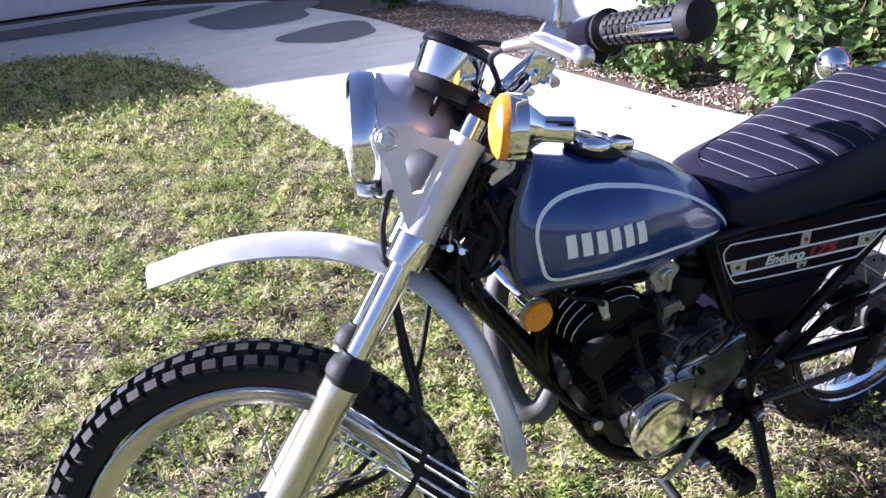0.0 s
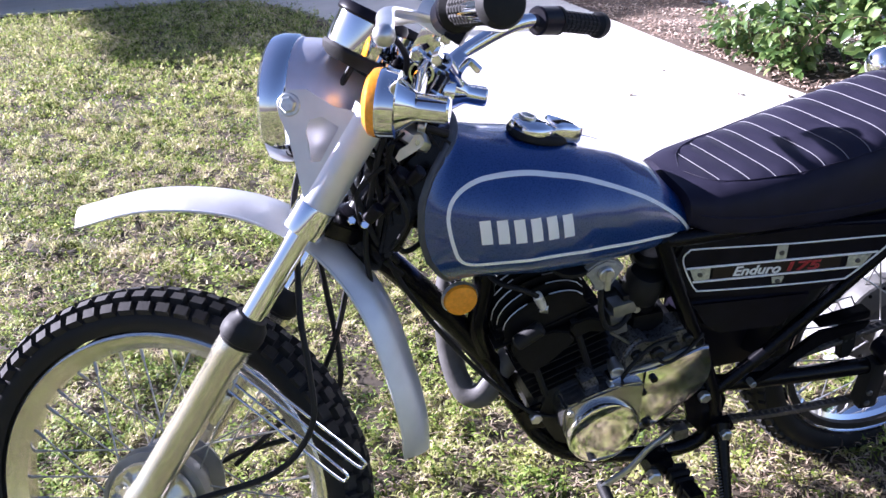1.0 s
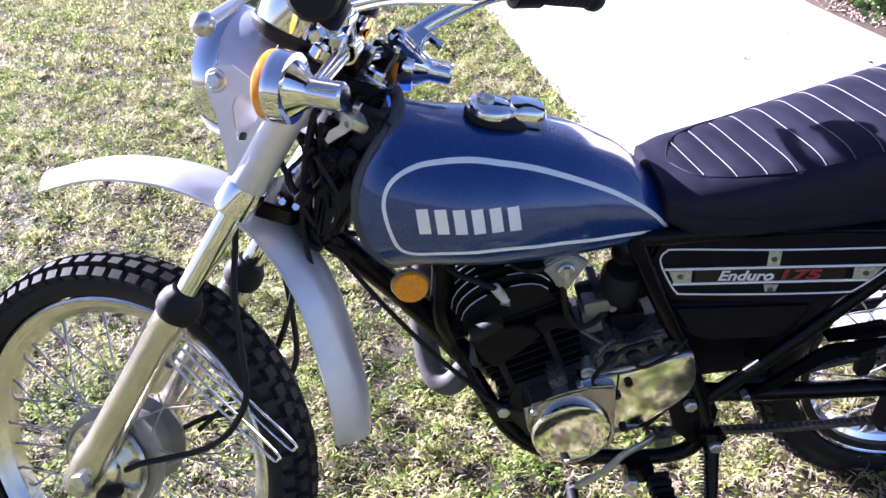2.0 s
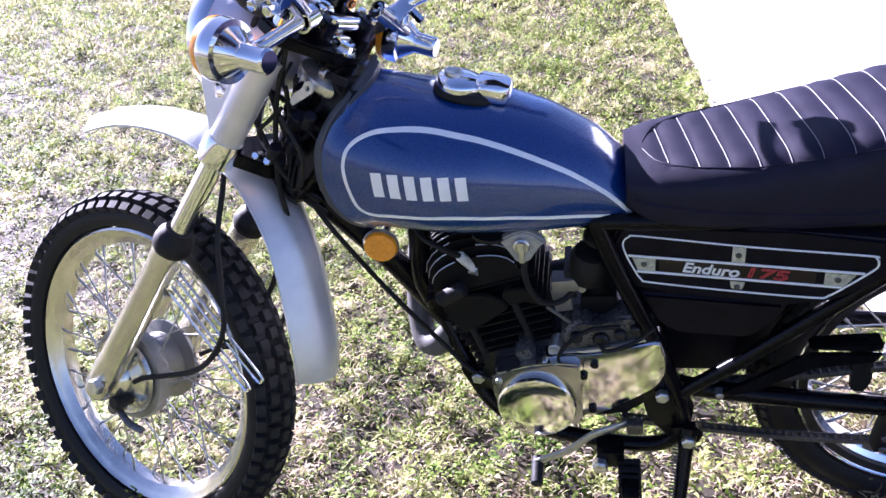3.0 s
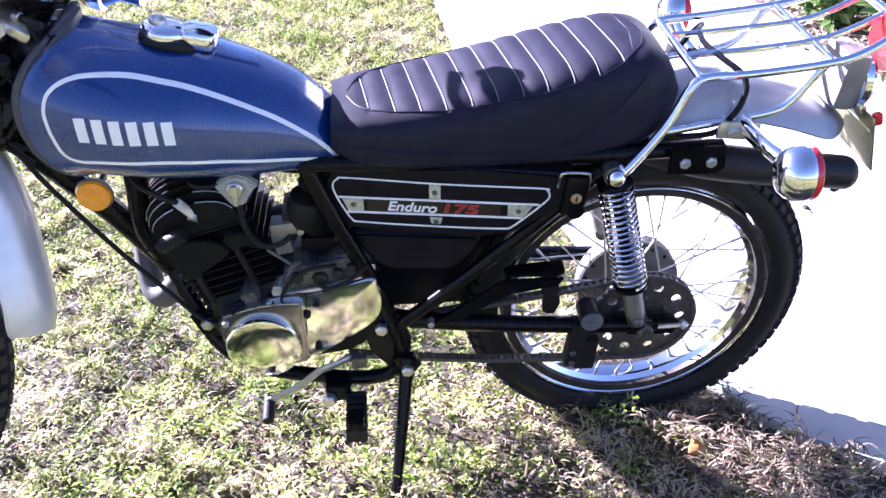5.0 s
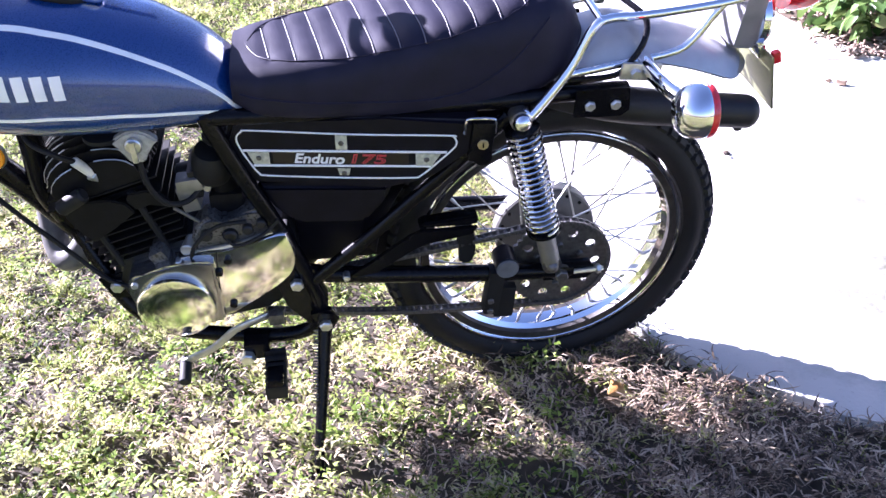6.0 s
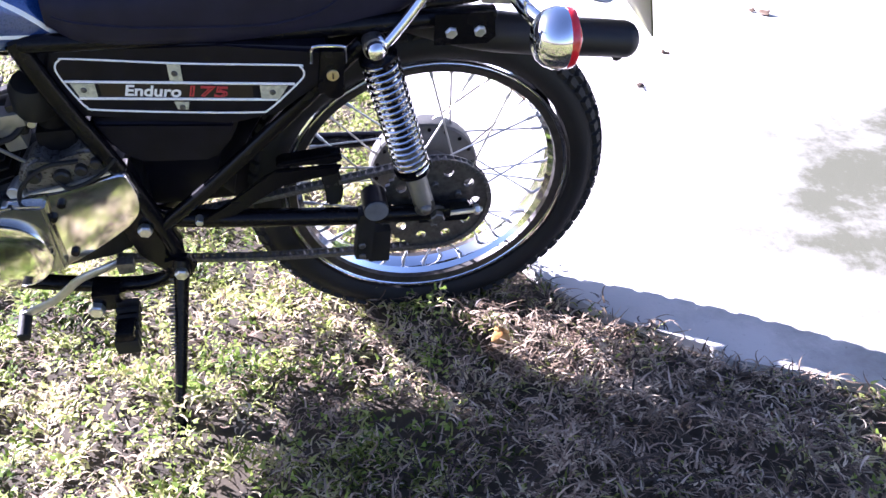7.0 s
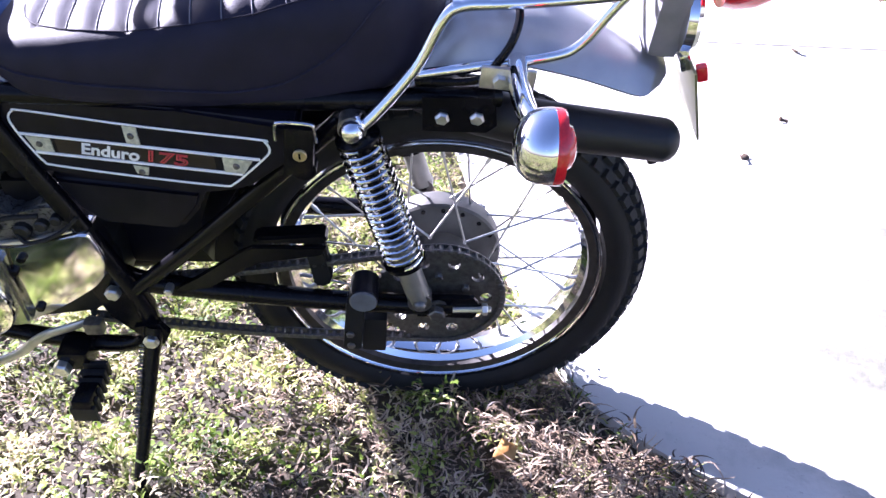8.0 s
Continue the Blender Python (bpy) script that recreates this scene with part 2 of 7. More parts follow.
def dark_patch_concrete():
    """The near slab's concrete, with one soft-edged brown-green dark patch."""
    m = CONCRETE.copy()
    m.name = "dark_patch_concrete"
    n, l = m.node_tree.nodes, m.node_tree.links
    b = n["Principled BSDF"]
    src = b.inputs["Base Color"].links[0].from_socket
    co = n.new("ShaderNodeTexCoord")
    wob = n.new("ShaderNodeTexNoise")
    wob.inputs["Scale"].default_value = 6.0
    wob.inputs["Detail"].default_value = 9
    wob.inputs["Roughness"].default_value = 0.68
    l.new(co.outputs["Object"], wob.inputs["Vector"])
    far = n.new("ShaderNodeVectorMath")
    far.operation = "DISTANCE"
    far.inputs[1].default_value = (2.75, 1.46, PATH_TOP)
    l.new(co.outputs["Object"], far.inputs[0])
    mul = n.new("ShaderNodeMath")
    mul.operation = "MULTIPLY_ADD"
    mul.inputs[1].default_value = 1.0
    l.new(wob.outputs["Fac"], mul.inputs[0])
    l.new(far.outputs["Value"], mul.inputs[2])
    rng = n.new("ShaderNodeMapRange")
    rng.inputs["From Min"].default_value, rng.inputs["From Max"].default_value = 0.90, 1.42
    rng.inputs["To Min"].default_value, rng.inputs["To Max"].default_value = 0.92, 0.0
    l.new(mul.outputs[0], rng.inputs["Value"])
    mix = n.new("ShaderNodeMix")
    mix.data_type = "RGBA"
    mix.inputs["B"].default_value = (0.042, 0.046, 0.019, 1)
    l.new(rng.outputs["Result"], mix.inputs["Factor"])
    l.new(src, mix.inputs["A"])
    l.new(mix.outputs["Result"], b.inputs["Base Color"])
    return m


DARK_PATCH = dark_patch_concrete()
# Damp concrete, its dark colour also standing for patches of tree shade.
DAMP_SHADE = material("damp_shade_concrete", (0.085, 0.083, 0.082), 0.55, 0.0, 0.12, 5.0, bump=0.2, bump_scale=120)
EARTH = material("earth", (0.038, 0.029, 0.018), 0.95, 0.0, 0.4, 30.0, bump=0.8, bump_scale=60, second=(0.07, 0.054, 0.034))
STUCCO = material("stucco", (0.72, 0.75, 0.78), 0.8, 0.0, 0.05, 6.0, bump=0.5, bump_scale=150)


def ground_sheet():
    """One sheet from the lawn to the horizon, fine near the motorcycle."""
    xs = [-600, -120, -30, -10, -6, -4] + [-3 + 0.12 * i for i in range(59)] + [4.4, 6, 10, 30, 120, 600]
    ys = [-600, -120, -30, -8, -3, -1] + [-0.5 + 0.12 * i for i in range(80)] + [10, 14, 20, 40, 120, 600]
    verts = []
    for y in ys:
        for x in xs:
            near = -4 < x < 4.4 and -1 < y < 10
            verts.append((x, y, soil_height(x, y) if near else SOIL))
    w = len(xs)
    faces = [(j * w + i, j * w + i + 1, (j + 1) * w + i + 1, (j + 1) * w + i) for j in range(len(ys) - 1) for i in range(w - 1)]
    g = mesh_from("ground", verts, faces, EARTH, True)
    return tagged(g, "brown earth under thin winter lawn", "ground", kind="structure")


ground_sheet()


def smooth_line(pts, n=5):
    return [(p.x, p.y) for p in curve([(x, y, 0) for x, y in pts], n)]


EDGE = smooth_line(PATH_EDGE)
RIGHT = smooth_line(PATH_RIGHT)


def concrete_path():
    """Slabs of the path, parted by tooled joints."""
    base = tagged(new("pavement"), "pale concrete garden path with tooled joints", "path", kind="structure")
    joints = [-1.0, 3.0, 5.48, 8.0, 10.9]
    right_x = lambda y: lerp(sorted([(b, a) for a, b in RIGHT]), y)

    def left_x(y):
        return lerp(sorted([(b, a) for a, b in EDGE if b <= 11.5]), y)

    gap = 0.008
    for k in range(1, 4):
        y0, y1 = joints[k] + gap, joints[k + 1] - gap
        rows = np.linspace(y0, y1, 14)
        bm = BM()
        slab_from_rows(bm, [(left_x(y), right_x(y), y) for y in rows])
        part("slab", bm, CONCRETE, base, smooth=False)
    # near slab: the fan that meets the drive
    bm = BM()
    front = [(x, y) for x, y in EDGE if y < 3.0 - gap]
    ring = front + [(left_x(3.0 - gap), 3.0 - gap), (2.84, 3.0 - gap), (3.3, 3.0 - gap), (4.6, 2.75), (9.0, 2.6), (9.0, -1.6)]
    polygon_slab(bm, ring)
    part("slab", bm, DARK_PATCH, base, smooth=False)
    # far apron in front of the house
    bm = BM()
    far = [(x, y) for x, y in EDGE if y > 10.9 + gap]
    ring = [(left_x(10.9 + gap), 10.9 + gap)] + far + [(-30, 13.2), (-30, 18.6), (0.3, 18.4), (2.4, 15.2), (2.80, 10.9 + gap)]
    polygon_slab(bm, ring)
    part("slab", bm, CONCRETE, base, smooth=False)


def slab_from_rows(bm, rows):
    top, low = PATH_TOP, PATH_TOP - 0.1
    L = [bm.verts.new((a + 0.006, y, top)) for a, b, y in rows]
    R = [bm.verts.new((b - 0.006, y, top)) for a, b, y in rows]
    L2 = [bm.verts.new((a, y, top - 0.006)) for a, b, y in rows]
    R2 = [bm.verts.new((b, y, top - 0.006)) for a, b, y in rows]
    L3 = [bm.verts.new((a, y, low)) for a, b, y in rows]
    R3 = [bm.verts.new((b, y, low)) for a, b, y in rows]
    for i in range(len(rows) - 1):
        bm.faces.new((L[i], R[i], R[i + 1], L[i + 1]))
        bm.faces.new((L2[i], L[i], L[i + 1], L2[i + 1]))
        bm.faces.new((L3[i], L2[i], L2[i + 1], L3[i + 1]))
        bm.faces.new((R[i], R2[i], R2[i + 1], R[i + 1]))
        bm.faces.new((R2[i], R3[i], R3[i + 1], R2[i + 1]))
    for i in (0, -1):
        bm.faces.new((L[i], L2[i], L3[i], R3[i], R2[i], R[i]))


def polygon_slab(bm, ring):
    top, low = PATH_TOP, PATH_TOP - 0.1
    a = [bm.verts.new((x, y, top)) for x, y in ring]
    b = [bm.verts.new((x, y, low)) for x, y in ring]
    f = bm.faces.new(a)
    k = len(a)
    for i in range(k):
        bm.faces.new((a[i], b[i], b[(i + 1) % k], a[(i + 1) % k]))
    bmesh.ops.triangulate(bm, faces=[f])


concrete_path()


def damp_shade_patch(cx, cy, rx, ry, seed, turn=0.0):
    """A thin dark sheet for damp and tree shade on the concrete, with a lobed outline."""
    rnd = random.Random(seed)
    ph = [rnd.uniform(0, 6.28) for _ in range(4)]
    bm = BM()
    pts = []
    for i in range(40):
        a = 6.28318 * i / 40
        k = 1 + 0.16 * math.sin(2 * a + ph[0]) + 0.10 * math.sin(3 * a + ph[1]) + 0.06 * math.sin(5 * a + ph[2])
        x, y = rx * k * math.cos(a), ry * k * math.sin(a)
        c, s = math.cos(turn), math.sin(turn)
        pts.append(bm.verts.new((cx + c * x - s * y, cy + s * x + c * y, PATH_TOP + 0.002 + 0.002 * seed)))
    bm.faces.new(pts)
    ob = part("damp_shade_patch", bm, DAMP_SHADE, None, smooth=False)
    return tagged(ob, "dark patch of damp and tree shade on the concrete path", "water stain", "damp patches", "structure")


damp_shade_patch(2.16, 9.45, 0.48, 0.92, 1)
damp_shade_patch(1.90, 12.9, 0.95, 1.65, 2)
damp_shade_patch(-0.9, 15.7, 2.1, 1.5, 3)


def house():
    """The plain stucco house wall beside the bed, and the far front with its sill band."""
    h = tagged(new("house"), "white stucco house wall behind the planting bed", "house", kind="structure")
    bm = BM()
    box(bm, (0.25, 6.4, 3.0), Matrix.Translation((3.98, 8.2, 1.48)), 0.01)
    part("wall", bm, STUCCO, h)
    bm = BM()
    box(bm, (5.0, 0.25, 3.0), Matrix.Translation((6.6, 11.53, 1.48)), 0.01)
    part("wall", bm, STUCCO, h)
    bm = BM()
    box(bm, (34.0, 0.25, 3.0), Matrix.Translation((-10.0, 19.2, 1.5)), 0.01)
    part("wall", bm, STUCCO, h)
    # garage door between two posts in the far front
    bm = BM()
    box(bm, (0.28, 0.12, 2.3), Matrix.Translation((-3.05, 19.02, 1.15)), 0.01)
    part("door_post", bm, STUCCO, h)
    bm = BM()
    box(bm, (0.28, 0.12, 2.3), Matrix.Translation((2.75, 19.02, 1.15)), 0.01)
    part("door_post", bm, STUCCO, h)
    lilac = material("door_paint", (0.55, 0.52, 0.60), 0.5, 0.0, 0.06, 8)
    for i in range(4):
        bm = BM()
        box(bm, (5.5, 0.05, 0.53), Matrix.Translation((-0.15, 19.045, 0.34 + 0.545 * i)), 0.008)
        part("door_panel", bm, lilac, h)
    bm = BM()
    box(bm, (5.5, 0.06, 0.05), Matrix.Translation((-0.15, 19.04, 0.045)), 0.004)
    part("door_seal", bm, BLACK, h)
    bm = BM()
    box(bm, (5.4, 7.2, 0.16), Matrix.Translation((6.55, 8.2, 3.1)), 0.02)
    part("roof", bm, material("roof_edge", (0.35, 0.33, 0.31), 0.8), h)


house()


# ---- the motorcycle ----
# Its own frame: x to the rear from the rear axle, y to its right, z up from the ground; it leans on its stand.
BIKE = Matrix.Translation((1.394, 1.353, -0.008)) @ pose(0, 0, 0, 0, 0, 5) @ pose(0, 0, 0, 9, 0, 0)
# The steered front: z up along the fork, y to the right along the axle, from the front axle.
FRONT_WORLD = Matrix(((0.7559, 0.2624, 0.5997, 0.078), (-0.349, 0.9367, 0.03, 1.113), (-0.5539, -0.2319, 0.7996, 0.321), (0, 0, 0, 1)))
FRONT = BIKE.inverted() @ FRONT_WORLD

bike = tagged(new("motorcycle"), "blue vintage trail motorcycle leaning on its side stand", "motorcycle")
bike.matrix_basis = BIKE


def wheel(radius, rim_r, half, centre_m, knob_rows, knobs, knob_size, spoke_n, hub_r, hub_w, spoke_r, fresh):
    """Tyre with tread knobs, rim with spokes, and hub. centre_m: axle along y."""
    turn = centre_m @ Matrix.Rotation(radians(90), 4, "X")
    # tyre carcass: a rounded section between the rim and the crown
    prof = []
    body = radius - 0.012
    mid = (body + rim_r) / 2
    hgt = (body - rim_r) / 2 + 0.004
    for i in range(17):
        a = radians(-128 + 256 * i / 16)
        prof.append((mid + hgt * math.cos(a), half * math.sin(a)))
    bm = BM()
    lathe(bm, prof, turn, 72)
    tyre = part("tyre", bm, RUBBER, bike, "black rubber tyre with square tread knobs")
    # knobs share one mesh per row width
    w, d, h = knob_size
    bm = BM()
    box(bm, (w, d, h), None, 0.0)
    for v in bm.verts:
        if v.co.z > 0:
            v.co.x *= 0.86
            v.co.y *= 0.86
    first = part("knob", bm, TREAD, tyre, smooth=False)
    k = 0
    for off, tilt, shift in knob_rows:
        for i in range(knobs):
            ang = 360.0 * (i + shift) / knobs
            r = mid + (hgt + h * 0.36) * math.cos(radians(tilt))
            y = (half + h * 0.36) * math.sin(radians(tilt)) if tilt else off
            m = centre_m @ Matrix.Rotation(radians(ang), 4, "Y") @ Matrix.Translation((0, y, r)) @ Matrix.Rotation(radians(-tilt * 0.8), 4, "X")
            ob = first if k == 0 else first.copy()
            if k:
                scene.collection.objects.link(ob)
            ob.matrix_basis = m
            k += 1
    # rim: shouldered alloy section
    bm = BM()
    hw = half * 0.74
    lathe(bm, [(rim_r, -hw), (rim_r - 0.004, -hw + 0.004), (rim_r - 0.010, -hw + 0.006), (rim_r - 0.014, -hw * 0.7), (rim_r - 0.024, -hw * 0.42), (rim_r - 0.026, 0), (rim_r - 0.024, hw * 0.42), (rim_r - 0.014, hw * 0.7), (rim_r - 0.010, hw - 0.006), (rim_r - 0.004, hw - 0.004), (rim_r, hw), (rim_r + 0.004, hw - 0.002), (rim_r - 0.004, hw * 0.8), (rim_r - 0.008, 0), (rim_r - 0.004, -hw * 0.8), (rim_r + 0.004, -hw + 0.002)], turn, 96)
    rim = part("rim", bm, CHROME if not fresh else RIMMETAL, bike, "bright metal rim with laced wire spokes")
    if not fresh:
        for side in (-1, 1):
            # Dark band just inside the chrome bead.
            bm = BM()
            lathe(bm, [(rim_r - 0.002, side * (hw - 0.004)), (rim_r - 0.003, side * (hw + 0.001)), (rim_r - 0.015, side * (hw - 0.002)), (rim_r - 0.016, side * (hw - 0.012))], turn, 96)
            part("rim_wall", bm, RIMWALL, rim, "dark side wall of the rim")
            bm = BM()
            lathe(bm, [(rim_r + 0.003 + 0.0022 * math.cos(radians(a)), side * hw + 0.0022 * math.sin(radians(a))) for a in range(0, 360, 60)], turn, 96)
            part("rim_bead", bm, CHROME, rim)
    for i in range(spoke_n):
        side = -1 if i % 2 else 1
        a = 6.28318 * i / spoke_n
        lead = 0.55 if (i // 2) % 2 else -0.55
        p = Vector((hub_r * math.cos(a + lead), side * hub_w * 0.86, hub_r * math.sin(a + lead)))
        q = Vector(((rim_r - 0.024) * math.cos(a), side * 0.004, (rim_r - 0.024) * math.sin(a)))
        bm = BM()
        tube(bm, [p, q], spoke_r, 6)
        nip = q + (p - q).normalized() * 0.018
        tube(bm, [q, nip], spoke_r * 1.9, 6)
        part("spoke", bm, SPOKE, rim, m=centre_m)
    return tyre, rim, turn


RIMWALL = material("rim_wall_dark", (0.05, 0.047, 0.045), 0.4, 0.6, 0.3, 60)
RIMMETAL = material("brushed_rim", (0.66, 0.64, 0.58), 0.22, 0.95, 0.1, 40)

REAR_C = Matrix.Translation((0.0, 0, 0.300))
rows_rear = [(0, 0, 0), (-0.022, -24, 0.5), (0.022, 24, 0.5), (0, -52, 0), (0, 52, 0)]
wheel(0.314, 0.2375, 0.046, REAR_C, rows_rear, 72, (0.0190, 0.0150, 0.0075), 36, 0.072, 0.042, 0.0016, False)
rows_front = [(0, 0, 0), (-0.02, -27, 0.5), (0.02, 27, 0.5), (0, -58, 0), (0, 58, 0)]
FW = FRONT
wheel(0.310, 0.2475, 0.039, FW, rows_front, 66, (0.0205, 0.0165, 0.012), 36, 0.062, 0.046, 0.0013, True)


def front_hub():
    m = FRONT @ Matrix.Rotation(radians(90), 4, "X")
    bm = BM()
    lathe(bm, [(0.0, -0.052), (0.060, -0.050), (0.070, -0.044), (0.072, -0.036), (0.052, -0.030), (0.050, 0.020), (0.078, 0.030), (0.080, 0.048), (0.074, 0.050), (0.0, 0.050)], m, 48)
    hub = part("hub", bm, HUBALU, bike, "cast alloy drum brake hub")
    bm = BM()
    lathe(bm, [(0.0, 0.052), (0.066, 0.052), (0.069, 0.056), (0.066, 0.062), (0.058, 0.060), (0.052, 0.062), (0.034, 0.070), (0.030, 0.080), (0.022, 0.086), (0.0, 0.086)], m, 48)
    bp = part("brake_plate", bm, FORKALU, bike, "alloy brake plate with ribs and a lever")
    for i in range(9):
        a = 6.28318 * i / 9
        bm = BM()
        box(bm, (0.030, 0.010, 0.006), FRONT @ Matrix.Rotation(a, 4, "Y") @ Matrix.Translation((0.046, -0.063, 0)), 0.0015)
        part("rib", bm, FORKALU, bp)
    bm = BM()
    lathe(bm, [(0.074, 0.026), (0.0815, 0.028), (0.0825, 0.040), (0.080, 0.050), (0.074, 0.051)], m, 48)
    part("spoke_flange", bm, HUBALU, hub)
    bm = BM()
    rod(bm, (0.034, -0.062, -0.016), (0.034, -0.098, -0.016), 0.013, 16, 0.2)
    part("cable_boot", bm, RUBBER, bp, m=FRONT)
    bm = BM()
    box(bm, (0.030, 0.024, 0.036), Matrix.Translation((-0.004, -0.074, 0.034)), 0.006)
    part("speedometer_drive", bm, HUBALU, bp, m=FRONT)
    bm = BM()
    rod(bm, (0, -0.115, 0), (0, 0.115, 0), 0.008)
    rod(bm, (0, -0.122, 0), (0, -0.108, 0), 0.014, 6, 0.1)
    part("axle", bm, ZINC, bike, m=FRONT)
    bm = BM()
    tube(bm, curve([(0.03, -0.078, -0.04), (0.07, -0.084, -0.035), (0.10, -0.085, -0.02)]), [(0.006, 0.003)] * 13, 8)
    rod(bm, (0.03, -0.09, -0.04), (0.03, -0.066, -0.04), 0.010)
    part("brake_lever", bm, STEEL, bp, m=FRONT)
    for i in range(8):
        a = 6.28318 * i / 8
        bm = BM()
        rod(bm, (0.055 * math.cos(a), -0.064, 0.055 * math.sin(a)), (0.055 * math.cos(a), -0.070, 0.055 * math.sin(a)), 0.004, 6)
        part("screw", bm, ZINC, bp, m=FRONT)


front_hub()


def fork():
    for side in (-1, 1):
        x, y = -0.012, 0.085 * side
        bm = BM()
        lathe(bm, [(0.0, -0.045), (0.018, -0.045), (0.025, -0.035), (0.027, 0.02), (0.0245, 0.05), (0.0235, 0.27), (0.0255, 0.275), (0.0255, 0.300), (0.0, 0.300)], FRONT @ Matrix.Translation((x, y, 0)), 24)
        leg = part("fork_leg", bm, FORKALU, bike, "cast alloy fork slider")
        bm = BM()
        box(bm, (0.030, 0.030, 0.055), Matrix.Translation((x + 0.004, y * 0.86, 0.0)), 0.006)
        part("axle_lug", bm, FORKALU, leg, m=FRONT)
        bm = BM()
        box(bm, (0.014, 0.020, 0.050), Matrix.Translation((x + 0.026, y * 0.88, 0.20)), 0.004)
        part("fork_lug", bm, FORKALU, leg, m=FRONT)
        bm = BM()
        lathe(bm, [(0.0, 0.300), (0.026, 0.300), (0.0265, 0.304), (0.0295, 0.307), (0.0305, 0.317), (0.0280, 0.330), (0.0225, 0.337), (0.0215, 0.342), (0.0, 0.342)], FRONT @ Matrix.Translation((x, y, 0)), 24)
        part("dust_boot", bm, RUBBER, bike, "black rubber fork dust boot")
        bm = BM()
        rod(bm, (x, y, 0.33), (x, y, 0.72), 0.0165, 20, 0.05)
        part("fork_tube", bm, CHROME, bike, "chrome fork tube", m=FRONT)
        bm = BM()
        lathe(bm, [(0.017, 0.478), (0.0265, 0.478), (0.0272, 0.484), (0.0272, 0.513), (0.0262, 0.519), (0.017, 0.519)], FRONT @ Matrix.Translation((x, y, 0)), 24)
        part("clamp_collar", bm, CHROME, bike, "chrome fork clamp collar")
        bm = BM()
        lathe(bm, [(0.016, 0.518), (0.0245, 0.518), (0.0240, 0.53), (0.0240, 0.645), (0.0255, 0.660), (0.016, 0.660)], FRONT @ Matrix.Translation((x, y, 0)), 24)
        cover = part("fork_cover", bm, SILVER, bike, "silver fork shroud with lamp bracket")
        # the lamp bracket, a pierced triangle
        bm = BM()
        yy = y + side * 0.016
        tri = [(-0.012, 0.655), (-0.055, 0.640), (-0.095, 0.640), (-0.116, 0.626), (-0.120, 0.606), (-0.106, 0.592), (-0.085, 0.578), (-0.030, 0.522), (-0.008, 0.520)]
        hole = [(-0.036, 0.622), (-0.060, 0.622), (-0.072, 0.610), (-0.070, 0.596), (-0.044, 0.566), (-0.034, 0.572)]
        pierced(bm, tri, hole, 0.004, Matrix.Translation((0, yy, 0)))
        part("lamp_bracket", bm, SILVER, cover, "silver lamp bracket", m=FRONT)
        bm = BM()
        rod(bm, (-0.104, yy + side * 0.010, 0.612), (-0.104, yy, 0.612), 0.011, 6, 0.2)
        rod(bm, (-0.104, yy + side * 0.004, 0.612), (-0.104, yy - side * 0.02, 0.612), 0.015, 16, 0.1)
        part("lamp_bolt", bm, ZINC, cover, m=FRONT)
    # yokes
    bm = BM()
    plate3(bm, [(-0.026, -0.075), (0.010, -0.080), (0.050, -0.035), (0.055, 0.0), (0.050, 0.035), (0.010, 0.080), (-0.026, 0.075), (-0.016, 0.04), (-0.016, -0.04)], 0.484, 0.508)
    part("lower_yoke", bm, BLACK, bike, "black lower fork yoke", m=FRONT)
    bm = BM()
    plate3(bm, [(-0.034, -0.106), (0.010, -0.108), (0.052, -0.035), (0.057, 0.0), (0.052, 0.035), (0.010, 0.108), (-0.034, 0.106), (-0.02, 0.04), (-0.02, -0.04)], 0.688, 0.706)
    top = part("upper_yoke", bm, BLACK, bike, "black upper fork yoke", m=FRONT)
    for side in (-1, 1):
        bm = BM()
        rod(bm, (-0.012, 0.085 * side, 0.704), (-0.012, 0.085 * side, 0.716), 0.016, 6, 0.2)
        part("fork_cap", bm, CHROME, top)
    bm = BM()
    rod(bm, (0.034, -0.008, 0.706), (0.034, -0.008, 0.718), 0.0145, 6, 0.2)
    rod(bm, (0.034, -0.008, 0.703), (0.034, -0.008, 0.708), 0.022, 24, 0.2)
    part("stem_nut", bm, CHROME, top)
    bm = BM()
    lathe(bm, [(0, 0.505), (0.030, 0.505), (0.034, 0.515), (0.026, 0.525), (0.024, 0.64), (0.026, 0.66), (0.026, 0.69), (0, 0.69)], FRONT @ Matrix.Translation((0.034, 0, 0)), 28)
    part("head_tube", bm, BLACK, bike, "black steering head tube")
    bm = BM()
    lathe(bm, [(0.022, 0.640), (0.036, 0.640), (0.0415, 0.644), (0.0425, 0.650), (0.0415, 0.656), (0.038, 0.659), (0.034, 0.664), (0.028, 0.668), (0.022, 0.668)], FRONT @ Matrix.Translation((0.034, 0, 0)), 36)
    part("bearing_cover", bm, ZINC, bike, "dull metal steering bearing cover")
    bm = BM()
    rod(bm, (0.040, -0.034, 0.669), (0.050, -0.034, 0.672), 0.0075, 12, 0.15)
    stop = part("lock_stop", bm, ZINC, bike, "zinc stop bolt with a black sleeve", m=FRONT)
    bm = BM()
    rod(bm, (0.050, -0.034, 0.672), (0.080, -0.031, 0.681), 0.0055, 12, 0.1)
    part("sleeve", bm, RUBBER, stop)


